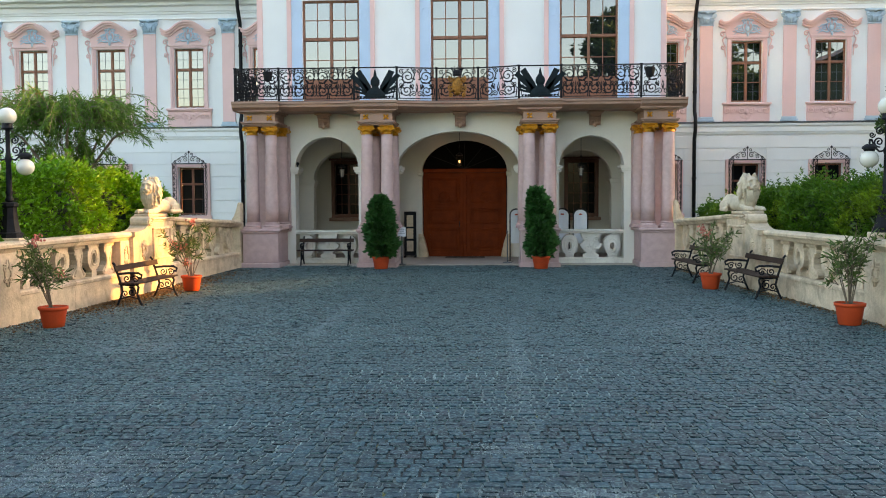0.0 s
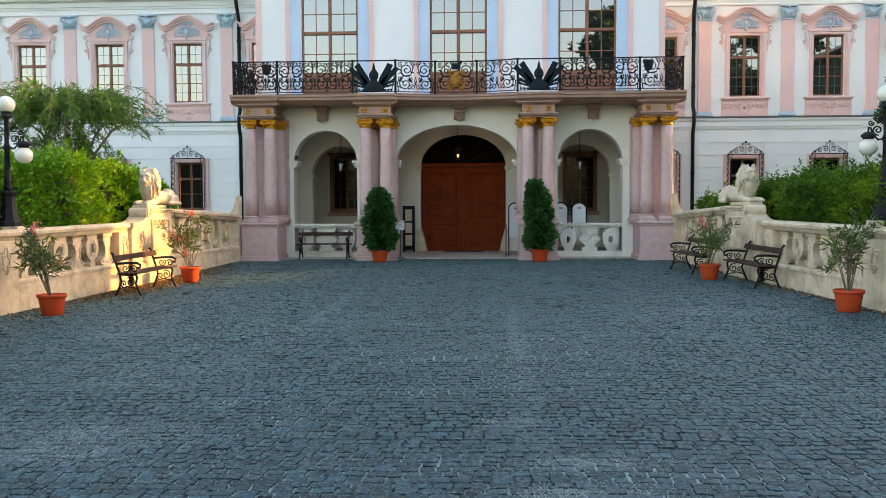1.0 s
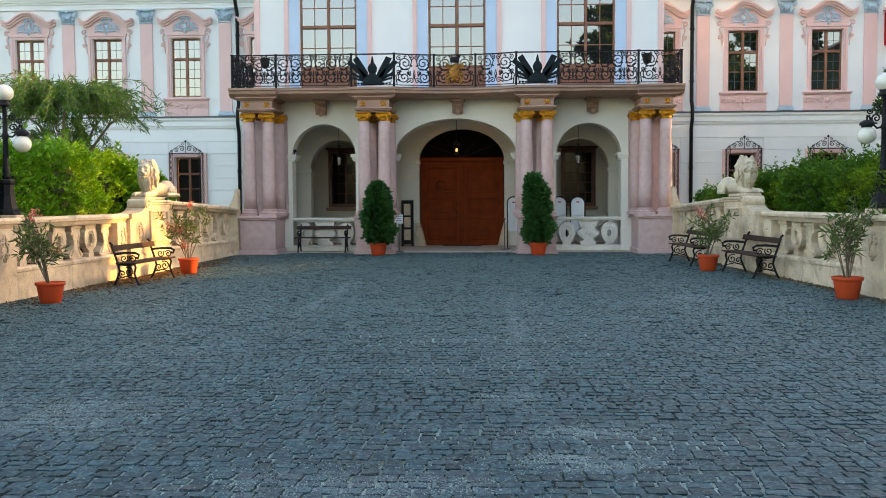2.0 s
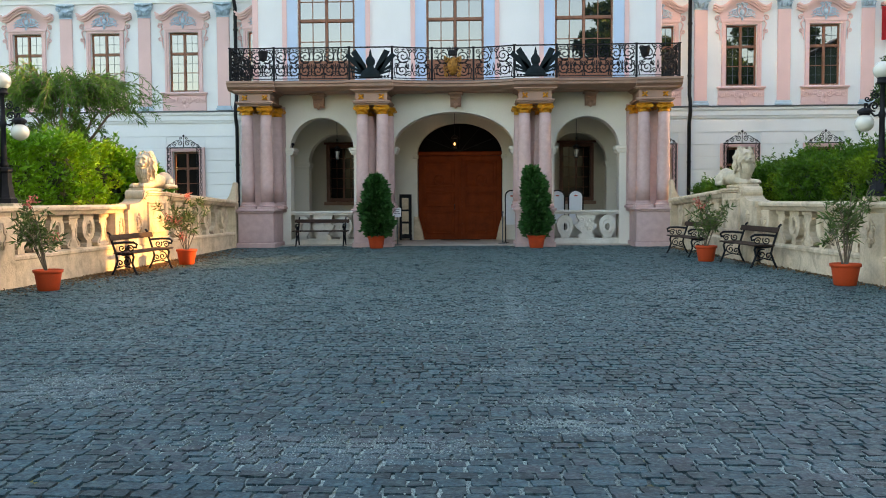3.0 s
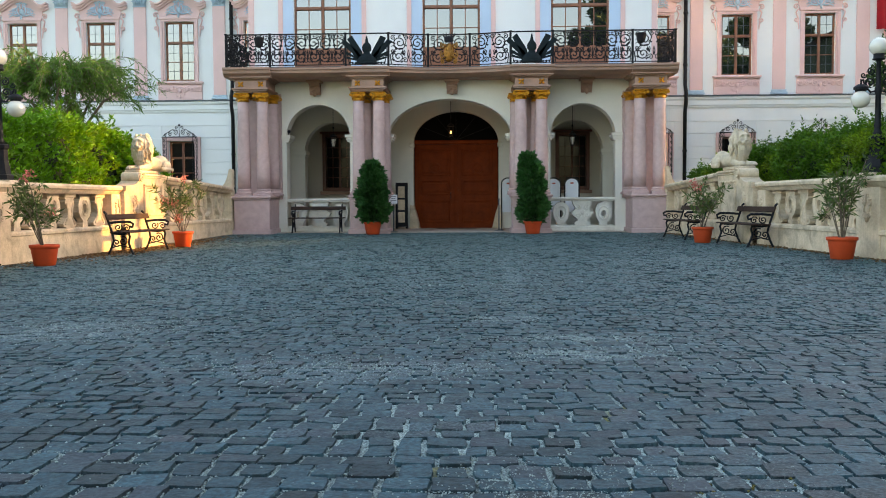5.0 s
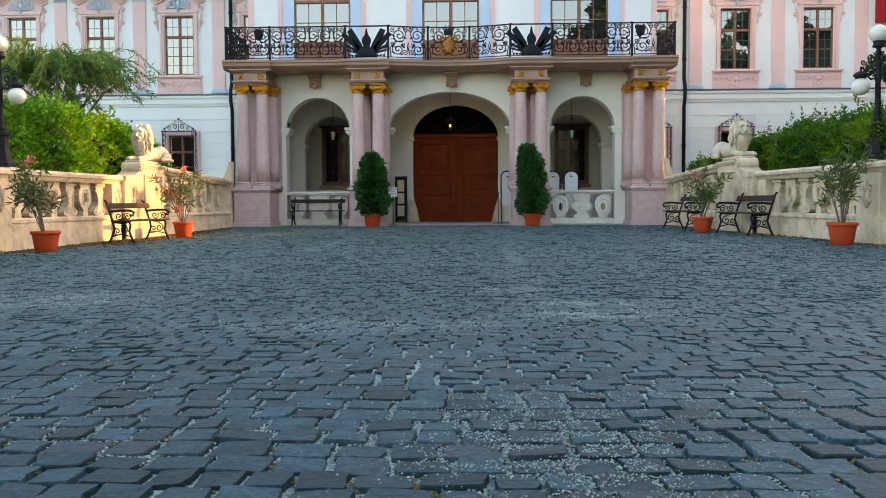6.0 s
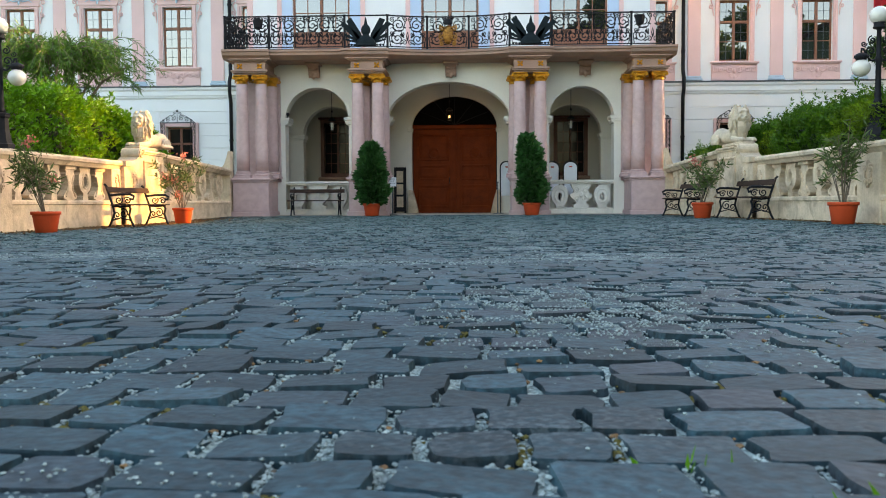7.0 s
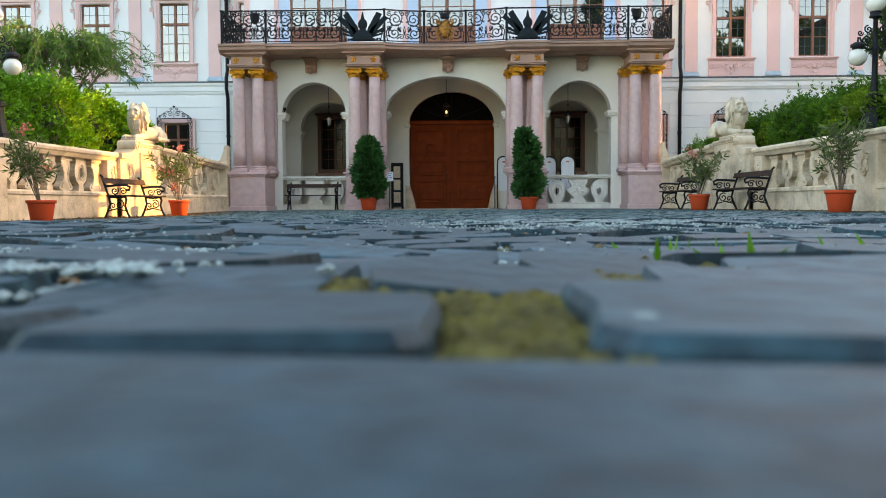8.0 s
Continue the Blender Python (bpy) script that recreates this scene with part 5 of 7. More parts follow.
# ---- balustrades with lions ----
def balustrade(side):
    def face(y):
        return (-6.53 + 0.034 * y + 0.05 * max(0.0, y + 5.2)) if side < 0 else (6.16 - 0.066 * y)

    t = thing("balustrade", "weathered cream stone balustrade with pierced ovals and scrolls", "balustrade", (face(-8), -8, 0), "court balustrades", "structure")
    base_z = -0.2

    def place(bm):
        for v in bm.verts:
            w, y, z = v.co
            v.co = Vector((face(y) + side * w - face(-8), y + 8, z))

    def add(name, bm, label="", smooth=False, mat=None):
        place(bm)
        return part(name, bm, mat or M_STONE, t, label, smooth)

    def top(y):
        return 1.28 if y < -6.7 else 1.57 + (y + 5.2) * -0.045

    def run(name, y0, y1, prof):
        """A length of moulding: profile of (w, z above or below the rail's top, or from the ground)."""
        bm = bmesh.new()
        a = [(w, y0, z if z < 0.6 else z - 1.28 + top(y0)) for w, z in prof]
        b = [(w, y1, z if z < 0.6 else z - 1.28 + top(y1)) for w, z in prof]
        va = [bm.verts.new(p) for p in a]
        vb = [bm.verts.new(p) for p in b]
        n = len(va)
        bm.faces.new(va)
        bm.faces.new(vb[::-1])
        for i in range(n):
            bm.faces.new((va[i], va[(i + 1) % n], vb[(i + 1) % n], vb[i]))
        add(name, bm)

    rail = [(-0.05, 1.17), (-0.09, 1.19), (-0.10, 1.24), (-0.07, 1.28), (0.29, 1.28), (0.32, 1.24), (0.31, 1.19), (0.28, 1.17), (0.27, 1.10), (-0.0, 1.10)]
    plinth = [(0.0, base_z), (0.0, 0.36), (-0.03, 0.37), (-0.03, 0.42), (0.0, 0.45), (0.24, 0.45), (0.27, 0.42), (0.27, base_z)]
    cuts = [-30.0, -27.0, -24.0, -21.0, -18.0, -15.0, -12.2, -9.8, -7.4]
    for a, b in zip(cuts, cuts[1:]):
        run("rail", a + 0.003, b - 0.003, rail)
        run("plinth", a + 0.003, b - 0.003, plinth)
    for a, b in ((-5.2, -2.8), (-2.8, -0.36)):
        run("rail", a + 0.003, b - 0.003, rail)
        run("plinth", a + 0.003, b - 0.003, plinth)

    def outline(kind):
        if kind == "oval":
            half = [(0.11, 0.0), (0.11, 0.06), (0.075, 0.09), (0.085, 0.13), (0.20, 0.20), (0.255, 0.30), (0.265, 0.40), (0.25, 0.50), (0.20, 0.56), (0.22, 0.60), (0.24, 0.64), (0.18, 0.66)]
        else:
            half = [(0.13, 0.0), (0.25, 0.03), (0.27, 0.08), (0.22, 0.13), (0.13, 0.19), (0.085, 0.28), (0.10, 0.38), (0.16, 0.46), (0.18, 0.5), (0.15, 0.54), (0.19, 0.58), (0.19, 0.66)]
        return [(u, z) for u, z in half] + [(-u, z) for u, z in half[::-1]]

    def baluster(kind, y):
        h = (top(y) - 0.18 - 0.45) / 0.66
        bm = bmesh.new()
        o = outline(kind)
        n = len(o)
        w0, w1 = 0.09, 0.22
        if kind == "oval":
            inner = []
            for u, z in o:
                a = math.atan2((z - 0.38) / 1.35, u)
                inner.append((0.078 * math.cos(a), 0.38 + 0.115 * math.sin(a)))
            L = [[bm.verts.new((w, y + u, 0.45 + h * z)) for u, z in q] for w in (w0, w1) for q in (o, inner)]
            for i in range(n):
                j = (i + 1) % n
                bm.faces.new((L[0][i], L[0][j], L[1][j], L[1][i]))
                bm.faces.new((L[2][i], L[2][j], L[3][j], L[3][i]))
                bm.faces.new((L[0][i], L[0][j], L[2][j], L[2][i]))
                bm.faces.new((L[1][i], L[1][j], L[3][j], L[3][i]))
            tube(bm, [(w0, y + 0.115 * math.cos(k * math.pi / 10), 0.45 + h * (0.38 + 0.155 * math.sin(k * math.pi / 10))) for k in range(21)], 0.022, 5)
        else:
            prism(bm, [(w0, y + u, 0.45 + h * z) for u, z in o], (w1 - w0, 0, 0))
            for s in (-1, 1):
                tube(bm, [(w0 - 0.005, y + s * 0.19, 0.45 + h * 0.07), (w0 - 0.005, y + s * 0.09, 0.45 + h * 0.2), (w0 - 0.005, y + s * 0.075, 0.45 + h * 0.34), (w0 - 0.005, y + s * 0.14, 0.45 + h * 0.48)], 0.02, 5)
            box(bm, w0 - 0.03, w1 + 0.03, y - 0.22, y + 0.22, 0.45 + h * 0.585, 0.45 + h * 0.66, 0.012)
        add("baluster", bm)

    kinds = ["vase", "oval"]
    for i, y in enumerate([-8.18, -8.81, -9.44, -10.07, -10.70, -11.33]):
        baluster(kinds[i % 2], y)
    for i in range(23):
        y = -12.95 - 0.63 * i
        if abs((y + 18.4)) > 0.4 and abs(y + 24.6) > 0.4:
            baluster(kinds[i % 2], y)
    for i in range(7):
        baluster(kinds[(i + 1) % 2], -4.72 + 0.63 * i)

    def relief(y, z, w=-0.035):
        bm = bmesh.new()
        for s in (-1, 1):
            tube(bm, [(w, y + s * px, pz) for px, _, pz in spiral(0.09, z + 0.1, 0.07, 1.4, 1.0, 1, 0, 14)], 0.016, 5)
            tube(bm, [(w, y + s * px, pz) for px, _, pz in spiral(0.08, z - 0.1, 0.06, 1.4, 4.0, -1, 0, 14)], 0.016, 5)
            tube(bm, [(w, y + s * 0.02, z - 0.2), (w, y + s * 0.1, z), (w, y + s * 0.02, z + 0.24)], 0.015, 5)
        add("relief", bm, smooth=True)

    for y0, y1 in ((-7.85, -7.3), (-12.5, -11.75), (-18.8, -18.1), (-25.0, -24.3)):
        bm = bmesh.new()
        box(bm, -0.035, 0.29, y0, y1, base_z, 1.105, 0.012)
        add("pier", bm)
        relief((y0 + y1) / 2, 0.76, -0.045)
    bm = bmesh.new()
    box(bm, -0.03, 0.29, -0.42, -0.12, base_z, 1.3, 0.012)
    add("end_pier", bm)
    # swept stone stop where the rail meets the porch
    bm = bmesh.new()
    prism(bm, [(w, -0.44, z) for w, z in ((-0.05, 1.34), (0.20, 1.34), (0.20, 1.42), (0.13, 1.48), (0.08, 1.60), (0.05, 1.75), (0.03, 1.86), (-0.02, 1.89), (-0.05, 1.84))], (0, 0.26, 0))
    bmesh.ops.bevel(bm, geom=list(bm.edges), offset=0.012, segments=1, affect="EDGES")
    add("end_scroll", bm)

    # lion pier with its sweeping shoulder and scroll
    bm = bmesh.new()
    prof = [(-7.42, base_z), (-5.17, base_z), (-5.17, 1.47), (-6.52, 1.47), (-6.62, 1.42), (-6.70, 1.33), (-6.87, 1.24), (-7.12, 1.18), (-7.42, 1.16)]
    prism(bm, [(-0.12, y, z) for y, z in prof], (0.35, 0, 0))
    add("lion_pier", bm)
    bm = bmesh.new()
    prof = [(-7.42, 1.17), (-7.42, 1.28), (-7.2, 1.285), (-7.02, 1.30), (-6.87, 1.335), (-6.76, 1.385), (-6.68, 1.45), (-6.5, 1.45), (-6.58, 1.36), (-6.72, 1.27), (-6.9, 1.21), (-7.15, 1.17)]
    prism(bm, [(-0.16, y, z) for y, z in prof], (0.41, 0, 0))
    add("shoulder_rail", bm)
    bm = bmesh.new()
    box(bm, -0.15, 0.24, -6.42, -5.19, 1.473, 1.51, 0.01)
    box(bm, -0.18, 0.26, -6.44, -5.18, 1.51, 1.57, 0.02)
    add("cap", bm)
    bm = bmesh.new()
    box(bm, -0.12, 0.24, -6.56, -5.45, 1.574, 1.65, 0.02)
    add("lion_plinth", bm)
    bm = bmesh.new()
    g = bmesh.ops.create_cone(bm, cap_ends=True, segments=18, radius1=0.125, radius2=0.125, depth=0.40)
    rot = Matrix.Rotation(math.pi / 2, 4, "Y")
    for v in g["verts"]:
        v.co = rot @ v.co + Vector((0.03, -6.64, 1.475))
    tube(bm, [(-0.19, -6.64 + px, 1.475 + pz) for px, _, pz in spiral(0, 0, 0.118, 1.7, 0, 1, 0, 20)], 0.022, 5)
    add("scroll", bm, smooth=False)
    bm = bmesh.new()
    for y0, y1, z0, z1 in ((-6.40, -5.35, 0.62, 1.34),):
        for a, b, c, d in ((y0, y1, z1 - 0.05, z1), (y0, y1, z0, z0 + 0.05), (y0, y0 + 0.05, z0 + 0.05, z1 - 0.05), (y1 - 0.05, y1, z0 + 0.05, z1 - 0.05)):
            box(bm, -0.16, -0.11, a, b, c, d, 0.012)
    add("panel_moulding", bm)
    relief(-6.87, 0.85, -0.13)
    bm = bmesh.new()
    box(bm, -0.15, 0.0, -7.42, -5.16, base_z, 0.40, 0.01)
    add("pier_foot", bm)
    return face


FACE_L = balustrade(-1)
FACE_R = balustrade(1)


def lion(side, face):
    """A couched lion, head raised above its forepaws, carved from one block."""
    bm = bmesh.new()
    ball(bm, (0.0, 0.5, 0.17), 0.17, 0.5, 0.16, 3)
    ball(bm, (0.0, 0.02, 0.25), 0.19, 0.25, 0.24, 3)
    ball(bm, (0.0, 0.92, 0.19), 0.21, 0.27, 0.19, 3)
    for s in (-1, 1):
        tube(bm, [(s * 0.15, 0.05, 0.1), (s * 0.15, -0.2, 0.06), (s * 0.15, -0.42, 0.055)], 0.07, 8, 0.06)
        ball(bm, (s * 0.15, -0.45, 0.055), 0.08, 0.1, 0.06, 2)
        for k in (-1, 0, 1):
            ball(bm, (s * 0.15 + 0.04 * k, -0.53, 0.045), 0.024, 0.04, 0.035, 1)
        ball(bm, (s * 0.2, 0.9, 0.13), 0.09, 0.22, 0.13, 2)
        tube(bm, [(s * 0.24, 1.0, 0.05), (s * 0.25, 0.66, 0.045)], 0.05, 8)
    ball(bm, (0.0, -0.03, 0.52), 0.24, 0.2, 0.25, 3)
    rr = random.Random(5)
    for k in range(150):
        a, h = rr.uniform(0, 2 * math.pi), rr.uniform(0.22, 0.78)
        r = 0.255 * math.sqrt(max(0.08, 1 - ((h - 0.5) / 0.33) ** 2))
        x, y = r * math.cos(a), -0.03 + r * 0.88 * math.sin(a)
        if y < -0.10 and abs(x) < 0.135 and h > 0.42:
            continue
        w = 0.025 * math.sin(k * 1.7)
        tube(bm, [(x * 0.86, y * 0.86, h + 0.05), (x * 1.04 + w, y * 1.04, h), (x * 1.08 - w, y * 1.07, h - 0.06), (x * 1.0 + w, y * 1.02, h - 0.12)], 0.032, 6, 0.012)
    # face: brow, eyes, muzzle, jaw and a long beard
    ball(bm, (0.0, -0.2, 0.58), 0.14, 0.12, 0.16, 3)
    ball(bm, (0.0, -0.27, 0.66), 0.11, 0.06, 0.045, 2)
    tube(bm, [(0, -0.29, 0.66), (0, -0.34, 0.58), (0, -0.37, 0.53)], 0.035, 7, 0.045)
    for s in (-1, 1):
        ball(bm, (s * 0.05, -0.33, 0.505), 0.058, 0.055, 0.045, 2)
        ball(bm, (s * 0.10, -0.27, 0.55), 0.05, 0.05, 0.05, 2)
        tube(bm, [(s * 0.02, -0.30, 0.675), (s * 0.08, -0.31, 0.672), (s * 0.125, -0.26, 0.64)], 0.022, 6)
        for k in range(4):
            tube(bm, [(s * (0.02 + 0.035 * k), -0.29 + 0.02 * k, 0.44), (s * (0.025 + 0.04 * k), -0.29 + 0.015 * k, 0.34), (s * (0.015 + 0.035 * k), -0.25 + 0.01 * k, 0.22)], 0.03, 6, 0.012)
    ball(bm, (0.0, -0.31, 0.45), 0.05, 0.045, 0.035, 2)
    tube(bm, [(0.1, 1.15, 0.08), (0.28, 1.1, 0.05), (0.32, 0.85, 0.055), (0.3, 0.55, 0.055)], 0.035, 8)
    ball(bm, (0.3, 0.5, 0.06), 0.055, 0.08, 0.05, 2)
    ob = part("lion_statue", bm, M_LION, None, smooth=True)
    tagged(ob, "weathered cream stone lion lying on the balustrade pier", "statue", "lion statues")
    rm = ob.modifiers.new("carve", "REMESH")
    rm.mode, rm.voxel_size, rm.use_smooth_shade = "VOXEL", 0.011, True
    ob.matrix_basis = pose(face(-6.0) + side * 0.06, -5.92 if side < 0 else -6.05, 1.64, 0, 0, -9 if side < 0 else 13) @ Matrix.Diagonal((0.88, 0.84, 1.04, 1))


lion(-1, FACE_L)
lion(1, FACE_R)


def parapet(cx):
    t = thing("parapet", "pierced cream stone parapet panel in a porch arch", "parapet", (cx, ARCADE_Y + 0.12, 0.0), "porch parapets", "structure")
    bm = bmesh.new()
    box(bm, -0.955, 0.955, -0.12, 0.28, 0.91, 0.95, 0.008)
    box(bm, -0.955, 0.955, -0.16, 0.32, 0.95, 1.02, 0.015)
    part("coping", bm, M_PALESTONE, t)
    bm = bmesh.new()
    box(bm, -0.955, 0.955, -0.14, 0.28, 0.021, 0.15, 0.012)
    box(bm, -0.955, 0.955, -0.10, 0.24, 0.15, 0.19, 0.012)
    part("plinth", bm, M_PALESTONE, t)
    for s in (-1, 1):
        bm = bmesh.new()
        o = [(0.24 * math.cos(a) * (1 + 0.12 * math.sin(a)), 0.33 * math.sin(a)) for a in [2 * math.pi * k / 28 for k in range(28)]]
        i_ = [(0.065 * math.cos(a), 0.11 * math.sin(a) - 0.02) for a in [2 * math.pi * k / 28 for k in range(28)]]
        L = [[bm.verts.new((s * 0.63 + u, yy, 0.55 + z)) for u, z in q] for yy in (-0.05, 0.2) for q in (o, i_)]
        for i in range(28):
            j = (i + 1) % 28
            bm.faces.new((L[0][i], L[0][j], L[1][j], L[1][i]))
            bm.faces.new((L[2][i], L[2][j], L[3][j], L[3][i]))
            bm.faces.new((L[0][i], L[0][j], L[2][j], L[2][i]))
            bm.faces.new((L[1][i], L[1][j], L[3][j], L[3][i]))
        box(bm, s * 0.63 - 0.13, s * 0.63 + 0.13, -0.05, 0.2, 0.191, 0.26, 0.01)
        tube(bm, [(s * 0.63 + u * 0.62, -0.06, 0.55 + z * 0.62) for u, z in o + o[:1]], 0.018, 5)
        part("oval", bm, M_PALESTONE, t)
    bm = bmesh.new()
    half = [(0.22, 0.191), (0.24, 0.27), (0.12, 0.33), (0.2, 0.42), (0.3, 0.5), (0.34, 0.58), (0.25, 0.62), (0.2, 0.7), (0.26, 0.78), (0.3, 0.91)]
    prism(bm, [(u, -0.06, z) for u, z in half] + [(-u, -0.06, z) for u, z in half[::-1]], (0, 0.26, 0))
    for q in (-1, 1):
        tube(bm, [(q * px, -0.07, pz) for px, _, pz in spiral(0.14, 0.72, 0.09, 1.3, 1.0, 1, 0, 14)], 0.02, 5)
        tube(bm, [(q * px, -0.07, pz) for px, _, pz in spiral(0.12, 0.48, 0.08, 1.3, 4.0, -1, 0, 14)], 0.02, 5)
    ball(bm, (0, -0.07, 0.58), 0.07, 0.03, 0.1, 1)
    part("cartouche", bm, M_PALESTONE, t)


parapet(-3.98)
parapet(3.94)

# ---- benches ----
def bench(L):
    t = thing("bench", "park bench with dark wooden slats and scrolled iron ends", "bench", (0, 0, 0), "court benches")
    for s in (-1, 1):
        bm = bmesh.new()
        x = s * (L / 2 - 0.12)
        q = lambda pts: [(x, a, b) for a, b in pts]
        tube(bm, q([(-0.27, 0.0), (-0.22, 0.1), (-0.17, 0.24), (-0.2, 0.36), (-0.16, 0.43)]), 0.022, 6)
        tube(bm, q([(0.24, 0.0), (0.18, 0.12), (0.12, 0.28), (0.15, 0.42), (0.21, 0.6), (0.27, 0.80), (0.31, 0.84)]), 0.022, 6)
        tube(bm, q([(-0.2, 0.42), (0.0, 0.40), (0.15, 0.42)]), 0.02, 6)
        tube(bm, q([(0.2, 0.62), (0.0, 0.64), (-0.2, 0.64), (-0.27, 0.6), (-0.25, 0.54), (-0.2, 0.55)]), 0.024, 6)
        for cy, cz, r, st in ((-0.14, 0.52, 0.075, 0.5), (0.03, 0.53, 0.08, 2.5), (-0.06, 0.27, 0.1, 1.0), (0.07, 0.24, 0.08, 4.0)):
            tube(bm, [(x, cy + px, cz + pz) for px, _, pz in spiral(0, 0, r, 1.5, st, 1, 0, 16)], 0.013, 5)
        tube(bm, q([(-0.2, 0.14), (0.0, 0.19), (0.17, 0.14)]), 0.013, 5)
        part("end_frame", bm, M_IRON, t, "black scrolled cast-iron end")
    for k in range(5):
        bm = bmesh.new()
        yy = -0.22 + 0.085 * k
        box(bm, -L / 2, L / 2, yy - 0.033, yy + 0.033, 0.425, 0.455, 0.008)
        part("seat_slat", bm, M_BENCHWOOD, t)
    for yy, z in ((0.235, 0.73),):
        bm = bmesh.new()
        box(bm, -L / 2, L / 2, -0.015, 0.015, -0.055, 0.055, 0.008)
        for v in bm.verts:
            v.co = Matrix.Rotation(radians(-18), 3, "X") @ v.co + Vector((0, yy - 0.02, z))
        part("back_slat", bm, M_BENCHWOOD, t)
    return t


b0 = bench(2.05)
b0.matrix_basis = pose(-6.0, -8.4, -0.085, 0, 0, 90 - 2)
copy_thing(b0, pose(6.22, -7.92, 0.0, 0, 0, -90 + 4))
copy_thing(b0, pose(5.75, -4.6, 0.0, 0, 0, -90 + 4))
b1 = bench(1.65)
b1.matrix_basis = pose(-3.97, 0.58, 0.0)

# ---- pots and plants ----
def pot(t, r=0.222, h=0.34):
    bm = bmesh.new()
    lathe(bm, [(r * 0.68, 0.0), (r * 0.74, 0.01), (r * 0.93, h * 0.80), (r * 0.95, h * 0.84), (r * 1.03, h * 0.85), (r * 1.05, h * 0.99), (r * 1.0, h), (r * 0.93, h * 0.99), (r * 0.90, h * 0.90)], seg=28)
    part("pot", bm, M_POT, t, "terracotta flower pot", True)
    bm = bmesh.new()
    lathe(bm, [(r * 0.88, h * 0.87), (r * 0.9, h * 0.91), (r * 0.4, h * 0.94)], seg=18)
    part("soil", bm, M_SOIL, t)


def oleander(x, y, z, seed, height, spread, lean, flowers, label):
    t = thing("potted_oleander", label, "potted plant", (x, y, z), "potted oleanders")
    pot(t)
    rng = np.random.default_rng(seed)
    P, D, tips = [], [], []
    for k in range(8):
        bm = bmesh.new()
        a = rng.uniform(0, 2 * math.pi)
        out = spread * rng.uniform(0.4, 1.5)
        hh = height * rng.uniform(0.55, 1.08)
        end = Vector((out * math.cos(a) + lean[0], out * math.sin(a) + lean[1], 0.33 + hh))
        start = Vector((0.05 * math.cos(a), 0.05 * math.sin(a), 0.32))
        mid = start.lerp(end, 0.5) + Vector((-0.04 * math.cos(a), -0.04 * math.sin(a), 0.08))
        pts = [start, start.lerp(mid, 0.6), mid, mid.lerp(end, 0.6), end]
        tube(bm, pts, 0.010, 5, 0.004)
        branches = [pts]
        for _ in range(4):
            f = rng.uniform(0.3, 0.85)
            o = start.lerp(end, f)
            e = o + Vector((rng.uniform(-0.3, 0.3), rng.uniform(-0.3, 0.3), rng.uniform(0.02, 0.32)))
            tube(bm, [o, o.lerp(e, 0.5) + Vector((0, 0, 0.02)), e], 0.007, 4, 0.003)
            branches.append([o, o.lerp(e, 0.5), e])
        part("stem", bm, M_BARK, t)
        for br in branches:
            tips.append(br[-1])
            for i in range(13):
                f = rng.uniform(0.35, 1.0)
                j = min(int(f * (len(br) - 1)), len(br) - 2)
                p = br[j].lerp(br[j + 1], f * (len(br) - 1) - j)
                d = (br[j + 1] - br[j]).normalized()
                v = Vector(rng.normal(size=3)).normalized()
                P.append(p)
                D.append(d * 0.6 + v)
    mesh_part("leaves", quads_mesh("leaves", leaf_quads([tuple(p) for p in P], [tuple(d) for d in D], 0.15, 0.03, rng, 0.15)), M_OLEANDER, t)
    if flowers:
        P = []
        for p in tips[:flowers]:
            P += [tuple(np.array(p) + rng.normal(size=3) * 0.045) for _ in range(46)]
        mesh_part("blossom", quads_mesh("blossom", leaf_quads(P, rng.normal(size=(len(P), 3)), 0.05, 0.045, rng)), M_FLOWER, t, "coral pink blossom")


oleander(-6.1, -12.25, -0.085, 21, 1.2, 0.5, (-0.1, 0.0), 2, "leggy oleander in a terracotta pot beside the balustrade")
oleander(-5.72, -6.5, -0.06, 22, 1.1, 0.6, (0.02, -0.1), 6, "coral-flowering oleander in a terracotta pot beside the bench")
oleander(6.44, -12.4, 0.0, 23, 1.28, 0.44, (0.02, 0.0), 0, "tall green oleander in a terracotta pot beside the balustrade")
oleander(5.66, -6.75, 0.0, 24, 1.08, 0.52, (0.1, -0.1), 3, "sparse oleander in a terracotta pot between the benches")
oleander(-7.05, -13.9, -0.09, 25, 1.1, 0.45, (0.12, 0.15), 3, "yellowing oleander in a terracotta pot beside the balustrade")


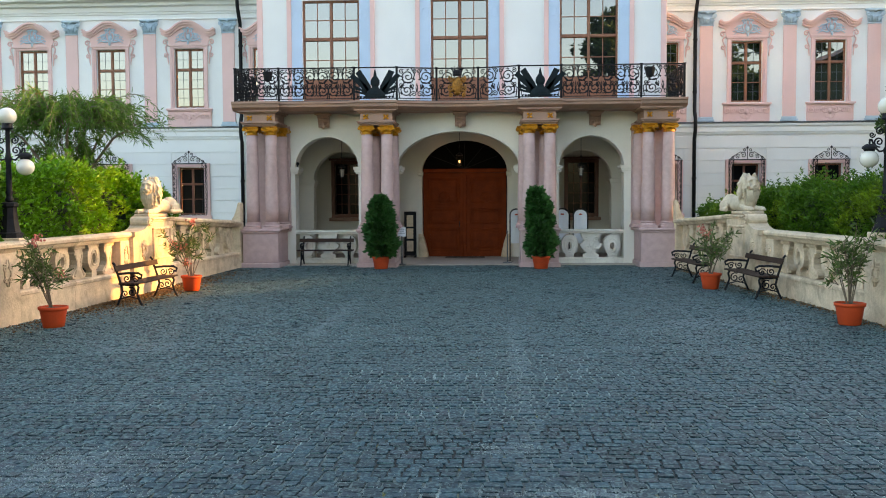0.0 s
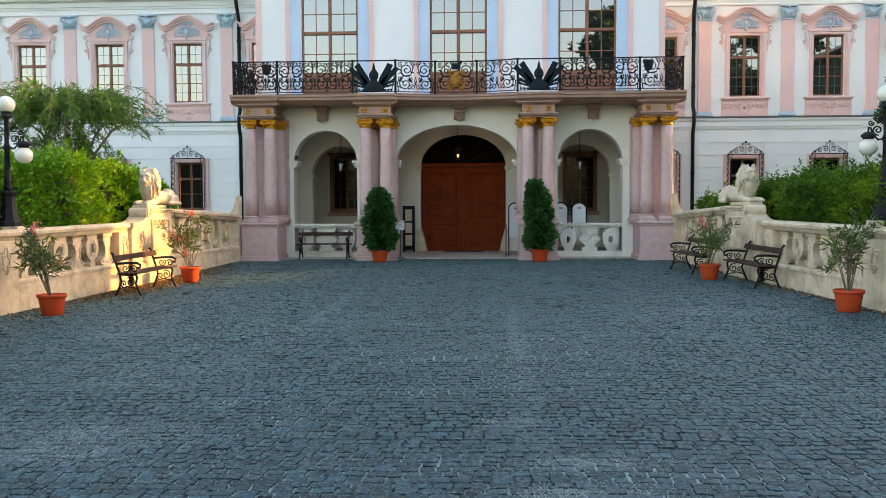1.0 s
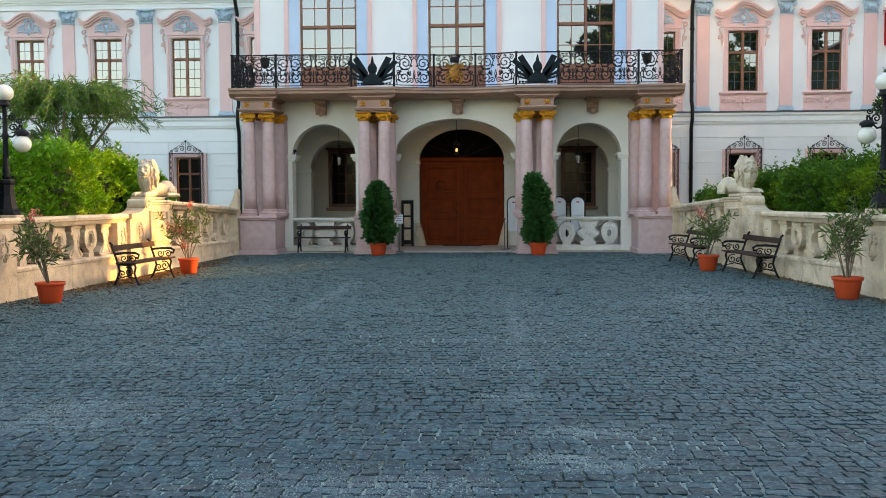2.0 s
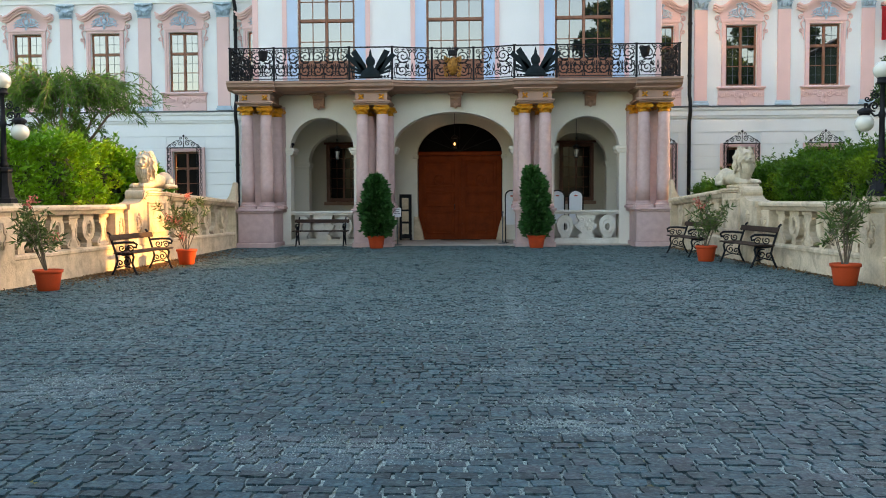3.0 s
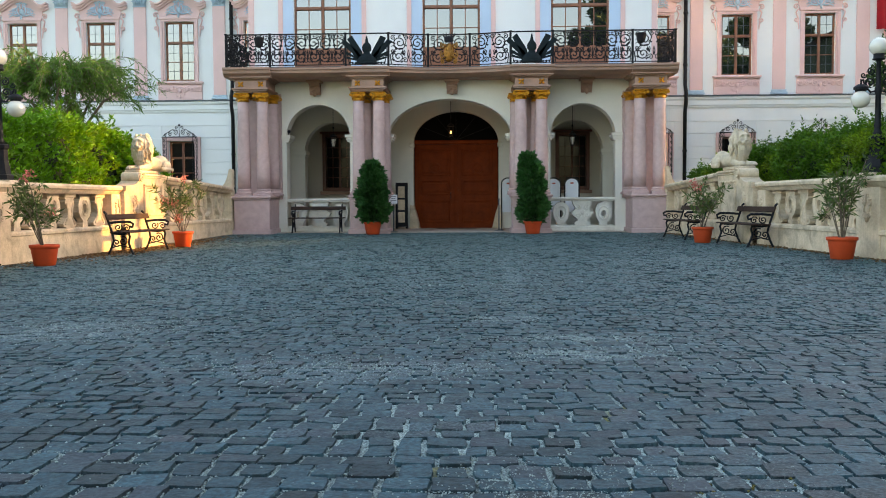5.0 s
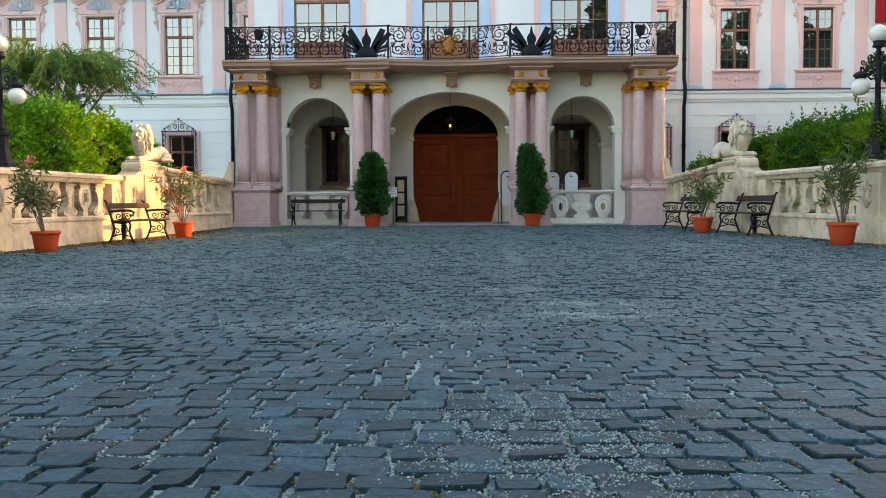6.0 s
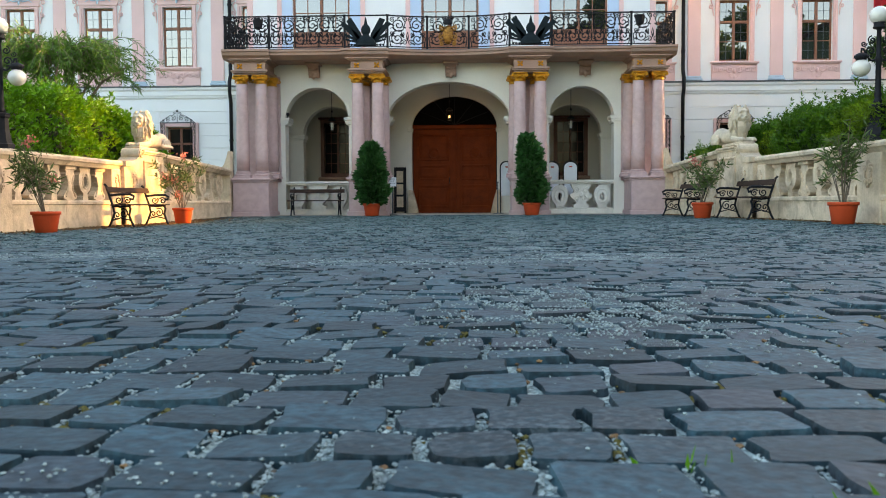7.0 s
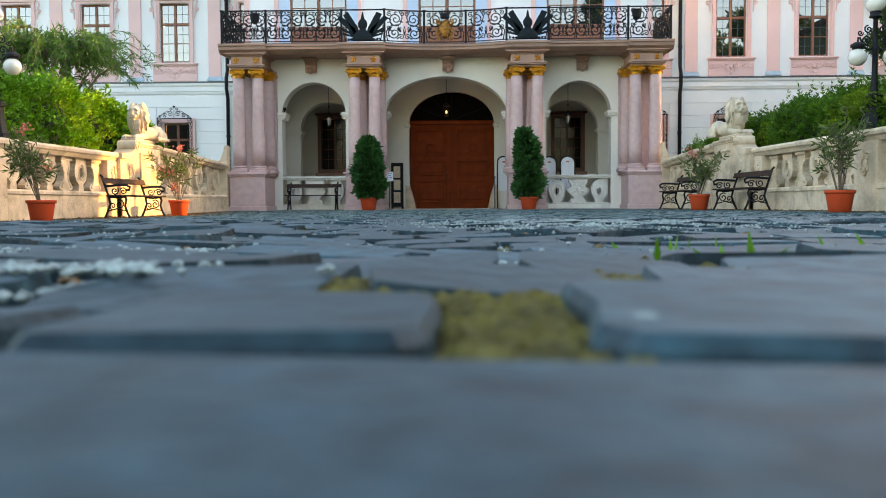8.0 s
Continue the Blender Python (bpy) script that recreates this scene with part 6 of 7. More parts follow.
def clipped_shrub(x, y, seed, height, width, label, rough=0.6, lean=0.0, taper=0.15):
    t = thing("potted_shrub", label, "potted plant", (x, y, 0.0), "porch shrubs")
    pot(t, 0.25, 0.35)
    bm = bmesh.new()
    tube(bm, [(0, 0, 0.3), (0.01, 0, 0.5), (0, 0, 0.9)], 0.035, 7, 0.02)
    part("trunk", bm, M_BARK, t)
    rng = np.random.default_rng(seed)
    P, D = [], []

    def radius(f, a):
        r = width * (0.72 + 0.42 * math.sin(math.pi * min(1, f * 0.9 + 0.12))) * (1 - f ** 5) ** 0.5 * (1 + 0.4 * taper - taper * f)
        return r * (1 + rough * noise.noise(Vector((math.cos(a) * 1.6, math.sin(a) * 1.6, f * 5.5 + seed))))

    z0 = 0.36
    bm = bmesh.new()
    rings = []
    for i in range(15):
        f = i / 14
        rings.append((max(0.02, 0.62 * radius(f, 0.3 * i)), z0 + 0.03 + f * (height - z0 - 0.08)))
    lathe(bm, rings, seg=16)
    # heart of the shrub, its near-black standing in for shade among the leaves
    part("shade_core", bm, M_HEDGECORE, t)
    for k in range(70):
        f = min(0.985, max(0.02, (k + rng.uniform()) / 70))
        a = k * 2.4 + rng.uniform(-0.4, 0.4)
        r = radius(f, a) * rng.uniform(0.78, 0.98)
        c = np.array([r * math.cos(a) + lean * max(0, f - 0.5), r * math.sin(a), z0 + 0.06 + f * (height - z0 - 0.1)])
        v = rng.normal(size=(120, 3))
        v /= np.linalg.norm(v, axis=1, keepdims=True)
        q = c + v * np.array([0.15, 0.15, 0.12]) * rng.uniform(0.5, 1.0, (120, 1)) * rng.uniform(0.55, 1.3)
        P += q.tolist()
        D += (v + np.array([math.cos(a), math.sin(a), 0.5]) * 0.8 + 0.4 * rng.normal(size=(120, 3))).tolist()
    mesh_part("leaves", quads_mesh("leaves", leaf_quads(P, D, 0.125, 0.075, rng)), M_CONE, t)


clipped_shrub(-2.13, -0.95, 31, 2.02, 0.25, "dense dark green clipped shrub in a terracotta pot", 0.6, 0.0, -0.05)
clipped_shrub(2.35, -0.95, 34, 2.2, 0.235, "uneven dark green shrub with a leaning tip in a pot", 0.85, -0.3, 0.35)


def hedge(face, side, y0, y1, depth, height, seed, leaf, mat, many, label):
    """A loose hedge behind the balustrade: a lumpy heart coloured as shade and a skin of single leaves, with shoots
    above.
    """
    t = thing("hedge", label, "hedge", (face((y0 + y1) / 2), (y0 + y1) / 2, 0))
    ox, oy = face((y0 + y1) / 2), (y0 + y1) / 2
    rng = np.random.default_rng(seed)

    def top(u, y):
        return height(y) + 0.28 * noise.noise(Vector((u * 0.8 + seed, y * 0.8, 0))) + 0.14 * noise.noise(Vector((u * 2.5, y * 2.5, seed)))

    def front(y, z):
        return 0.66 + 0.3 * noise.noise(Vector((y * 0.9, z * 1.1, seed + 3))) + 0.26 * noise.noise(Vector((y * 2.6, z * 3, seed)))

    bm = bmesh.new()
    ny = int((y1 - y0) / 0.25)
    G = []
    for i in range(ny + 1):
        y = y0 + (y1 - y0) * i / ny
        row = [(front(y, 0) + 0.12, -0.1), (front(y, 0.7) + 0.12, 0.7), (front(y, 1.3) + 0.12, 1.3), (front(y, 1.9) + 0.12, max(1.4, top(0.8, y) - 0.45))]
        row += [(u, top(u, y) - 0.2) for u in (1.1, 1.6, 2.2, 3.0, 4.0, depth)]
        G.append([bm.verts.new((face(y) + side * u - ox, y - oy, z)) for u, z in row])
    for a, b in zip(G, G[1:]):
        for k in range(len(a) - 1):
            bm.faces.new((a[k], a[k + 1], b[k + 1], b[k]))
    part("shade_core", bm, M_HEDGECORE, t)
    P, D = [], []
    n_top, n_front = int(900 * many * (y1 - y0) * 2.0), int(800 * many * (y1 - y0) * 1.6)
    for k in range(n_top):
        y = rng.uniform(y0, y1)
        u = 0.75 + (depth - 0.8) * rng.uniform() ** 2.0
        z = top(u, y) + rng.normal() * 0.09 - 0.05 + 0.12 * noise.noise(Vector((u * 5, y * 5, 3)))
        P.append((face(y) + side * u - ox, y - oy, z))
        D.append((rng.normal() - side * 0.5, rng.normal(), 0.7 + 0.5 * rng.normal()))
    for k in range(n_front):
        y = rng.uniform(y0, y1)
        z = rng.uniform(0.9, top(0.7, y))
        u = front(y, z) + rng.normal() * 0.06 + max(0, z - 2.0) * 0.25 + 0.16 * noise.noise(Vector((y * 5, z * 6, 7)))
        P.append((face(y) + side * u - ox, y - oy, z))
        D.append((-side * 0.7 + 0.7 * rng.normal(), 0.8 * rng.normal() - 0.3, 0.6 * rng.normal() + 0.45))
    for k in range(int(26 * (y1 - y0))):
        y = rng.uniform(y0, y1)
        u = rng.uniform(0.8, 2.6)
        h = rng.uniform(0.12, 0.46)
        z = top(u, y)
        dx, dy = rng.normal() * 0.12, rng.normal() * 0.12
        for q in range(16):
            f = rng.uniform()
            P.append((face(y) + side * u - ox + dx * f, y - oy + dy * f, z + h * f))
            D.append((rng.normal(), rng.normal(), 0.8))
    mesh_part("leaves", quads_mesh("leaves", leaf_quads(P, D, leaf, leaf * 0.46, rng)), mat, t)


hedge(FACE_L, -1, -16.0, -3.4, 6.0, lambda y: 2.42 - 0.10 * max(0, y + 6.5), 41, 0.12, M_HEDGE, 0.85, "bright green leafy hedge behind the balustrade")
hedge(FACE_R, 1, -16.0, -0.6, 5.0, lambda y: 2.12 - 0.06 * max(0, y + 7), 43, 0.075, M_HEDGEFINE, 2.2, "tall loose green hedge behind the stone balustrade")


def arching_tree(x, y, seed):
    t = thing("arching_tree", "drooping narrow-leaved tree before the palace wing", "tree", (x, y, -0.1))
    rng = np.random.default_rng(seed)
    bm = bmesh.new()
    tube(bm, [(0, 0, 0), (0.05, 0.02, 1.0), (-0.05, 0.0, 2.0), (0.1, 0, 3.0)], 0.14, 9, 0.08)
    for k in range(5):
        a = k * 1.26
        tube(bm, [(0, 0, 1.7 + 0.2 * k), (0.5 * math.cos(a), 0.5 * math.sin(a), 2.8), (1.2 * math.cos(a), 1.0 * math.sin(a), 3.7), (1.9 * math.cos(a), 1.3 * math.sin(a), 4.1)], 0.06, 6, 0.02)
    part("trunk", bm, M_BARK, t)
    bm = bmesh.new()
    P, D = [], []
    for k in range(225):
        a = rng.uniform(0, 2 * math.pi)
        low = k >= 175
        reach = rng.uniform(0.4, 1.5) if low else rng.uniform(0.5, 2.75) * (1.0 if math.cos(a) > -0.2 else 1.1)
        s = Vector((0.35 * reach * math.cos(a), 0.35 * reach * math.sin(a), rng.uniform(2.7, 3.8) if low else rng.uniform(3.75 + 0.09 * reach, 4.5)))
        rise = rng.uniform(0.1, 0.55)
        drop = rng.uniform(0.05, 0.4) * (0.5 + 0.25 * reach)
        pts = []
        for i in range(9):
            f = i / 8
            pts.append(s + Vector((0.65 * reach * f * math.cos(a), 0.55 * reach * f * math.sin(a), rise * math.sin(math.pi * min(1, f * 1.1)) - drop * f * f)))
        tube(bm, pts, 0.013, 4, 0.003)
        for i in range(72):
            f = rng.uniform(0.12, 1.0)
            j = min(int(f * 8), 7)
            p = pts[j].lerp(pts[j + 1], f * 8 - j)
            d = (pts[j + 1] - pts[j]).normalized()
            P.append(tuple(p))
            D.append(tuple(d * 0.8 + Vector(rng.normal(size=3)) * 0.6))
    part("branchwork", bm, M_BARK, t)
    mesh_part("crown", quads_mesh("crown", leaf_quads(P, D, 0.22, 0.025, rng, 0.25)), M_WILLOW, t)


arching_tree(-10.25, -2.6, 51)


def round_tree(x, y, height, crown, seed, leaf, n, label, group=""):
    """Trunk, limbs and an uneven crown of leaf clumps with gaps."""
    t = thing("tree", label, "tree", (x, y, -0.15), group)
    rng = np.random.default_rng(seed)
    bm = bmesh.new()
    tube(bm, [(0, 0, 0), (0.02 * height, 0, height * 0.3), (0, 0.02 * height, height * 0.6), (0.01 * height, 0, height * 0.85)], 0.022 * height, 9, 0.006 * height)
    clumps = []
    for k in range(26):
        a, f = rng.uniform(0, 2 * math.pi), rng.uniform(0, 1)
        r = crown * (0.35 + 0.65 * math.sin(math.pi * (0.15 + 0.8 * f))) * rng.uniform(0.4, 0.95)
        c = Vector((r * math.cos(a), r * math.sin(a), height * (0.3 + 0.65 * f)))
        clumps.append((c, crown * rng.uniform(0.22, 0.38)))
        tube(bm, [(0, 0, max(height * 0.15, c.z - r * 0.8)), (c.x * 0.5, c.y * 0.5, c.z - r * 0.35), tuple(c)], 0.007 * height, 5, 0.002 * height)
    part("trunk", bm, M_BARK, t)
    P, D = [], []
    for c, r in clumps:
        v = rng.normal(size=(n, 3))
        v /= np.linalg.norm(v, axis=1, keepdims=True)
        q = np.array(c) + v * r * rng.uniform(0.45, 1.05, (n, 1)) * np.array([1, 1, 0.75])
        P.append(q)
        D.append(v + 0.6 * rng.normal(size=(n, 3)))
    mesh_part("crown", quads_mesh("crown", leaf_quads(np.concatenate(P), np.concatenate(D), leaf, leaf * 0.6, rng)), M_TREE, t)


round_tree(9.85, -7.5, 4.5, 1.0, 61, 0.1, 420, "small broad-leaved tree behind the hedge and lamp")
# Out-of-view tree added only to keep low light off the east columns.
round_tree(16.0, 3.7, 7.0, 1.8, 63, 0.17, 1000, "unseen slim tree added to keep low sun off the porch columns")
# unseen trees along the court's side, beyond the hedge, added for shade and reflections
for i, (x, y, h) in enumerate([(14.8, -9.0, 8.6), (15.0, -16, 9.6), (14.8, -21.5, 9.8), (14.6, -27, 9.0)]):
    round_tree(x, y, h, 2.6, 90 + i, 0.3, 500, "unseen full green tree added to shade the forecourt and show in windows", "court trees")
# park trees round the rest of the forecourt
for i, (x, y, h, c) in enumerate([(12.8, -58, 21, 3.6), (22, -58, 19, 6), (31, -60, 21, 6.5), (42, -57, 23, 7), (54, -60, 22, 7), (-34, -72, 12, 4.5), (-46, -72, 12, 5)]):
    round_tree(x, y, h, c, 70 + i, 0.6, 420, "tall dark green park tree across the forecourt", "park trees")

def leaf_litter():
    rng = np.random.default_rng(71)
    P = []
    for _ in range(5200):
        y = -7.2 + 2.3 * rng.normal()
        x = FACE_L(y) + 0.08 + 0.38 * abs(rng.normal())
        if -13 < y < -0.8:
            P.append((x, y, ground_z(x, y) + 0.004 + 0.008 * rng.uniform()))
    for _ in range(1500):
        y = rng.uniform(-14, -1)
        x = FACE_R(y) - 0.05 - 0.14 * abs(rng.normal())
        P.append((x, y, ground_z(x, y) + 0.004 + 0.008 * rng.uniform()))
    D = rng.normal(size=(len(P), 3)) * np.array([1, 1, 0.18])
    tagged(mesh_part("leaf_litter", quads_mesh("leaf_litter", leaf_quads(P, D, 0.045, 0.026, rng)), M_CRUMB), "dry brown leaf litter along the foot of the balustrades", "litter", kind="stuff")


leaf_litter()

# ---- lamps ----
def street_lamp(x, y, z, rz):
    t = thing("street_lamp", "black cast-iron lamp post with three white globes", "street lamp", (x, y, z), "court lamps", rz=rz)
    bm = bmesh.new()
    box(bm, -0.22, 0.22, -0.22, 0.22, -1.45, 0.0, 0.01)
    part("footing", bm, M_STONE, t, "stone footing under the lamp")
    bm = bmesh.new()
    lathe(bm, [(0.215, 0.0), (0.215, 0.08), (0.18, 0.1), (0.165, 0.15), (0.13, 0.32), (0.12, 0.52), (0.15, 0.55), (0.15, 0.60), (0.09, 0.62)], seg=8)
    part("base", bm, M_IRON, t)
    bm = bmesh.new()
    lathe(bm, [(0.06, 0.62), (0.075, 0.66), (0.055, 0.70), (0.05, 0.74), (0.065, 0.78), (0.05, 0.82), (0.044, 1.3), (0.06, 1.34), (0.06, 1.38), (0.04, 1.42), (0.036, 1.84), (0.05, 1.86), (0.095, 1.87), (0.105, 1.89), (0.09, 1.90), (0.085, 1.95), (0.095, 1.97)], seg=14)
    part("pole", bm, M_IRON, t, smooth=True)
    bm = bmesh.new()
    ball(bm, (0, 0, 2.09), 0.157, 0.157, 0.15, 3)
    part("globe", bm, M_OPAL, t, "white opal glass globe", True)
    for s in (-1, 1):
        bm = bmesh.new()
        tube(bm, [(s * 0.03, 0, 1.36), (s * 0.12, 0, 1.34), (s * 0.2, 0, 1.42), (s * 0.25, 0, 1.55), (s * 0.275, 0, 1.55), (s * 0.28, 0, 1.46)], 0.017, 6)
        tube(bm, [(s * px, 0, pz) for px, _, pz in spiral(0.13, 1.5, 0.085, 1.6, 4.5, 1, 0, 20)], 0.014, 5)
        tube(bm, [(s * px, 0, pz) for px, _, pz in spiral(0.11, 1.68, 0.07, 1.5, 1.5, -1, 0, 18)], 0.013, 5)
        tube(bm, [(s * px, 0, pz) for px, _, pz in spiral(0.24, 1.62, 0.05, 1.4, 3.0, 1, 0, 16)], 0.012, 5)
        arm = part("arm", bm, M_IRON, t, "scrolled iron bracket")
        bm = bmesh.new()
        lathe(bm, [(0.05, 1.47), (0.10, 1.44), (0.12, 1.42), (0.12, 1.39), (0.095, 1.38), (0.085, 1.35)], (s * 0.28, 0, 0), 12)
        part("holder", bm, M_IRON, arm)
        bm = bmesh.new()
        ball(bm, (s * 0.28, 0, 1.22), 0.152, 0.152, 0.145, 3)
        part("globe", bm, M_OPAL, arm, "white opal glass globe", True)


street_lamp(-7.33, -11.2, 1.32, 8)
street_lamp(7.53, -11.0, 1.36, -4)


def porch_lantern(x, y, z, lit):
    t = thing("porch_lantern", "lit brass porch lantern on a chain" if lit else "unlit iron porch lantern on a chain", "lantern", (x, y, z), "porch lanterns")
    bm = bmesh.new()
    tube(bm, [(0, 0, 0.4), (0, 0, 4.3 - z)], 0.009, 5)
    ball(bm, (0, 0, 0.62), 0.03, 0.03, 0.05, 1)
    part("chain", bm, M_IRON, t)
    bm = bmesh.new()
    lathe(bm, [(0.10, 0.32), (0.125, 0.33), (0.10, 0.37), (0.04, 0.42), (0.015, 0.44)], seg=8)
    part("cap", bm, M_IRON, t)
    bm = bmesh.new()
    for k in range(6):
        a = k * math.pi / 3
        tube(bm, [(0.105 * math.cos(a), 0.105 * math.sin(a), 0.33), (0.06 * math.cos(a), 0.06 * math.sin(a), 0.02)], 0.007, 4)
    lathe(bm, [(0.065, 0.0), (0.065, 0.02), (0.02, 0.03)], seg=8)
    part("cage", bm, M_IRON, t)
    bm = bmesh.new()
    lathe(bm, [(0.022, 0.09), (0.034, 0.13), (0.022, 0.18)] if lit else [(0.045, 0.03), (0.075, 0.26)], seg=8)
    part("bulb" if lit else "pane", bm, M_LAMPGLOW if lit else M_OPAL, t)
    if lit:
        d = bpy.data.lights.new("lantern_bulb", "POINT")
        d.energy, d.color, d.shadow_soft_size = 0.6, (1.0, 0.62, 0.25), 0.06
        o = new("lantern_bulb", d)
        o.location = (x, y - 0.22, z + 0.1)


M_LAMPGLOW = material("lit_lantern_glass", (0.8, 0.6, 0.3), 0.3, 0.05, 3, 20, 0, emit=(1.0, 0.55, 0.18, 0.3))
porch_lantern(-0.07, 3.6, 3.04, True)
porch_lantern(-3.75, 2.4, 2.64, False)
porch_lantern(3.77, 2.4, 2.64, False)

# ---- small things in the porch ----
def notice_stand():
    t = thing("notice_stand", "white notice on a slim metal stand", "sign", (-1.68, 0.5, 0.02))
    bm = bmesh.new()
    lathe(bm, [(0.13, 0.0), (0.13, 0.015), (0.02, 0.025), (0.015, 0.85)], seg=14)
    part("pole", bm, M_LEAD, t)
    bm = bmesh.new()
    box(bm, -0.12, 0.12, -0.03, -0.016, 0.83, 1.10, 0.003)
    part("sheet", bm, M_PAPER, t)
    for k, w in enumerate((0.16, 0.12, 0.17)):
        bm = bmesh.new()
        box(bm, -w / 2, w / 2, -0.034, -0.031, 1.04 - 0.06 * k, 1.055 - 0.06 * k)
        part("text_bar", bm, M_LEAD, t)


def info_board():
    t = thing("info_board", "black framed notice board with pale sheets", "notice board", (-1.72, 3.85, 0.02))
    bm = bmesh.new()
    ring(bm, -0.2, 0.2, 0.06, 1.52, -0.03, 0.03, 0.04)
    part("frame", bm, M_IRON, t)
    bm = bmesh.new()
    box(bm, -0.16, 0.16, 0.0, 0.02, 0.10, 1.48)
    part("back", bm, M_IRON, t)
    for z0, z1 in ((1.02, 1.40), (0.62, 0.96), (0.2, 0.55)):
        bm = bmesh.new()
        box(bm, -0.12, 0.1, -0.006, -0.002, z0, z1)
        part("sheet", bm, M_STONE, t)
    for s in (-1, 1):
        bm = bmesh.new()
        box(bm, s * 0.17 - 0.03, s * 0.17 + 0.03, -0.14, 0.14, 0.0, 0.06, 0.006)
        part("foot", bm, M_IRON, t)


def arched_board(x, y, rz):
    t = thing("arched_board", "white arched board in a dark metal frame", "sign", (x, y, 0.02), "arched boards", rz=rz)
    pts = [(-0.2, 0.55)] + [(-0.2 * math.cos(math.pi * i / 14), 1.40 + 0.18 * math.sin(math.pi * i / 14)) for i in range(15)] + [(0.2, 0.55)]
    bm = bmesh.new()
    prism(bm, [(a, -0.012, b) for a, b in pts], (0, 0.024, 0))
    part("panel", bm, M_PAPER, t)
    bm = bmesh.new()
    tube(bm, [(a * 1.12, 0, b + (0.03 if b > 1.4 else 0)) for a, b in pts], 0.02, 6)
    for s in (-1, 1):
        tube(bm, [(s * 0.224, 0, 1.38), (s * 0.224, 0, 0.0)], 0.02, 6)
        tube(bm, [(s * 0.224, -0.18, 0.0), (s * 0.224, 0.18, 0.0)], 0.018, 6)
    part("frame", bm, M_IRON, t)
    bm = bmesh.new()
    box(bm, -0.05, 0.05, -0.016, -0.013, 1.42, 1.46)
    part("text_bar", bm, M_POT, t)


def barrier_pole(x, y):
    t = thing("barrier_pole", "slim brass barrier pole on a round foot", "barrier", (x, y, 0.02))
    bm = bmesh.new()
    lathe(bm, [(0.14, 0.0), (0.14, 0.015), (0.02, 0.03), (0.016, 0.92), (0.03, 0.94), (0.03, 0.97)], seg=14)
    part("pole", bm, M_LEAD, t)


def wall_camera():
    t = thing("security_camera", "small dark security camera above the impost", "camera", (-4.86, ARCADE_Y - 0.05, 2.931))
    bm = bmesh.new()
    box(bm, -0.02, 0.02, -0.02, 0.02, 0.0, 0.06)
    part("mount", bm, M_IRON, t)
    bm = bmesh.new()
    ball(bm, (0.02, -0.03, 0.1), 0.05, 0.06, 0.05, 2)
    part("housing", bm, M_IRON, t)


notice_stand()
info_board()
arched_board(3.72, 2.0, 5)
arched_board(3.18, 2.3, 5)
arched_board(1.74, 2.0, 30)
barrier_pole(1.45, 1.2)
wall_camera()


def banner():
    t = thing("banner", "red cloth banner hanging on the palace wing", "banner", (14.75, WING_Y - 0.35, 6.75))
    bm = bmesh.new()
    n = 8
    G = [[bm.verts.new((0.5 * i / n - 0.25, 0.04 * math.sin(i * 1.4), 1.15 * k)) for i in range(n + 1)] for k in (0, 1)]
    for i in range(n):
        bm.faces.new((G[0][i], G[0][i + 1], G[1][i + 1], G[1][i]))
    bmesh.ops.solidify(bm, geom=bm.faces[:], thickness=0.008)
    part("cloth", bm, material("red_banner_cloth", (0.55, 0.02, 0.03), 0.8, 0.1, 4, 60, 0.1), t)
    bm = bmesh.new()
    tube(bm, [(-0.3, 0, 1.17), (0.3, 0, 1.17)], 0.015, 6)
    tube(bm, [(0, 0.0, 1.17), (0, 0.35, 1.0)], 0.015, 6)
    part("pole", bm, M_LEAD, t)


banner()

# ---- cobbles ----
FOOT_Y = -26.697


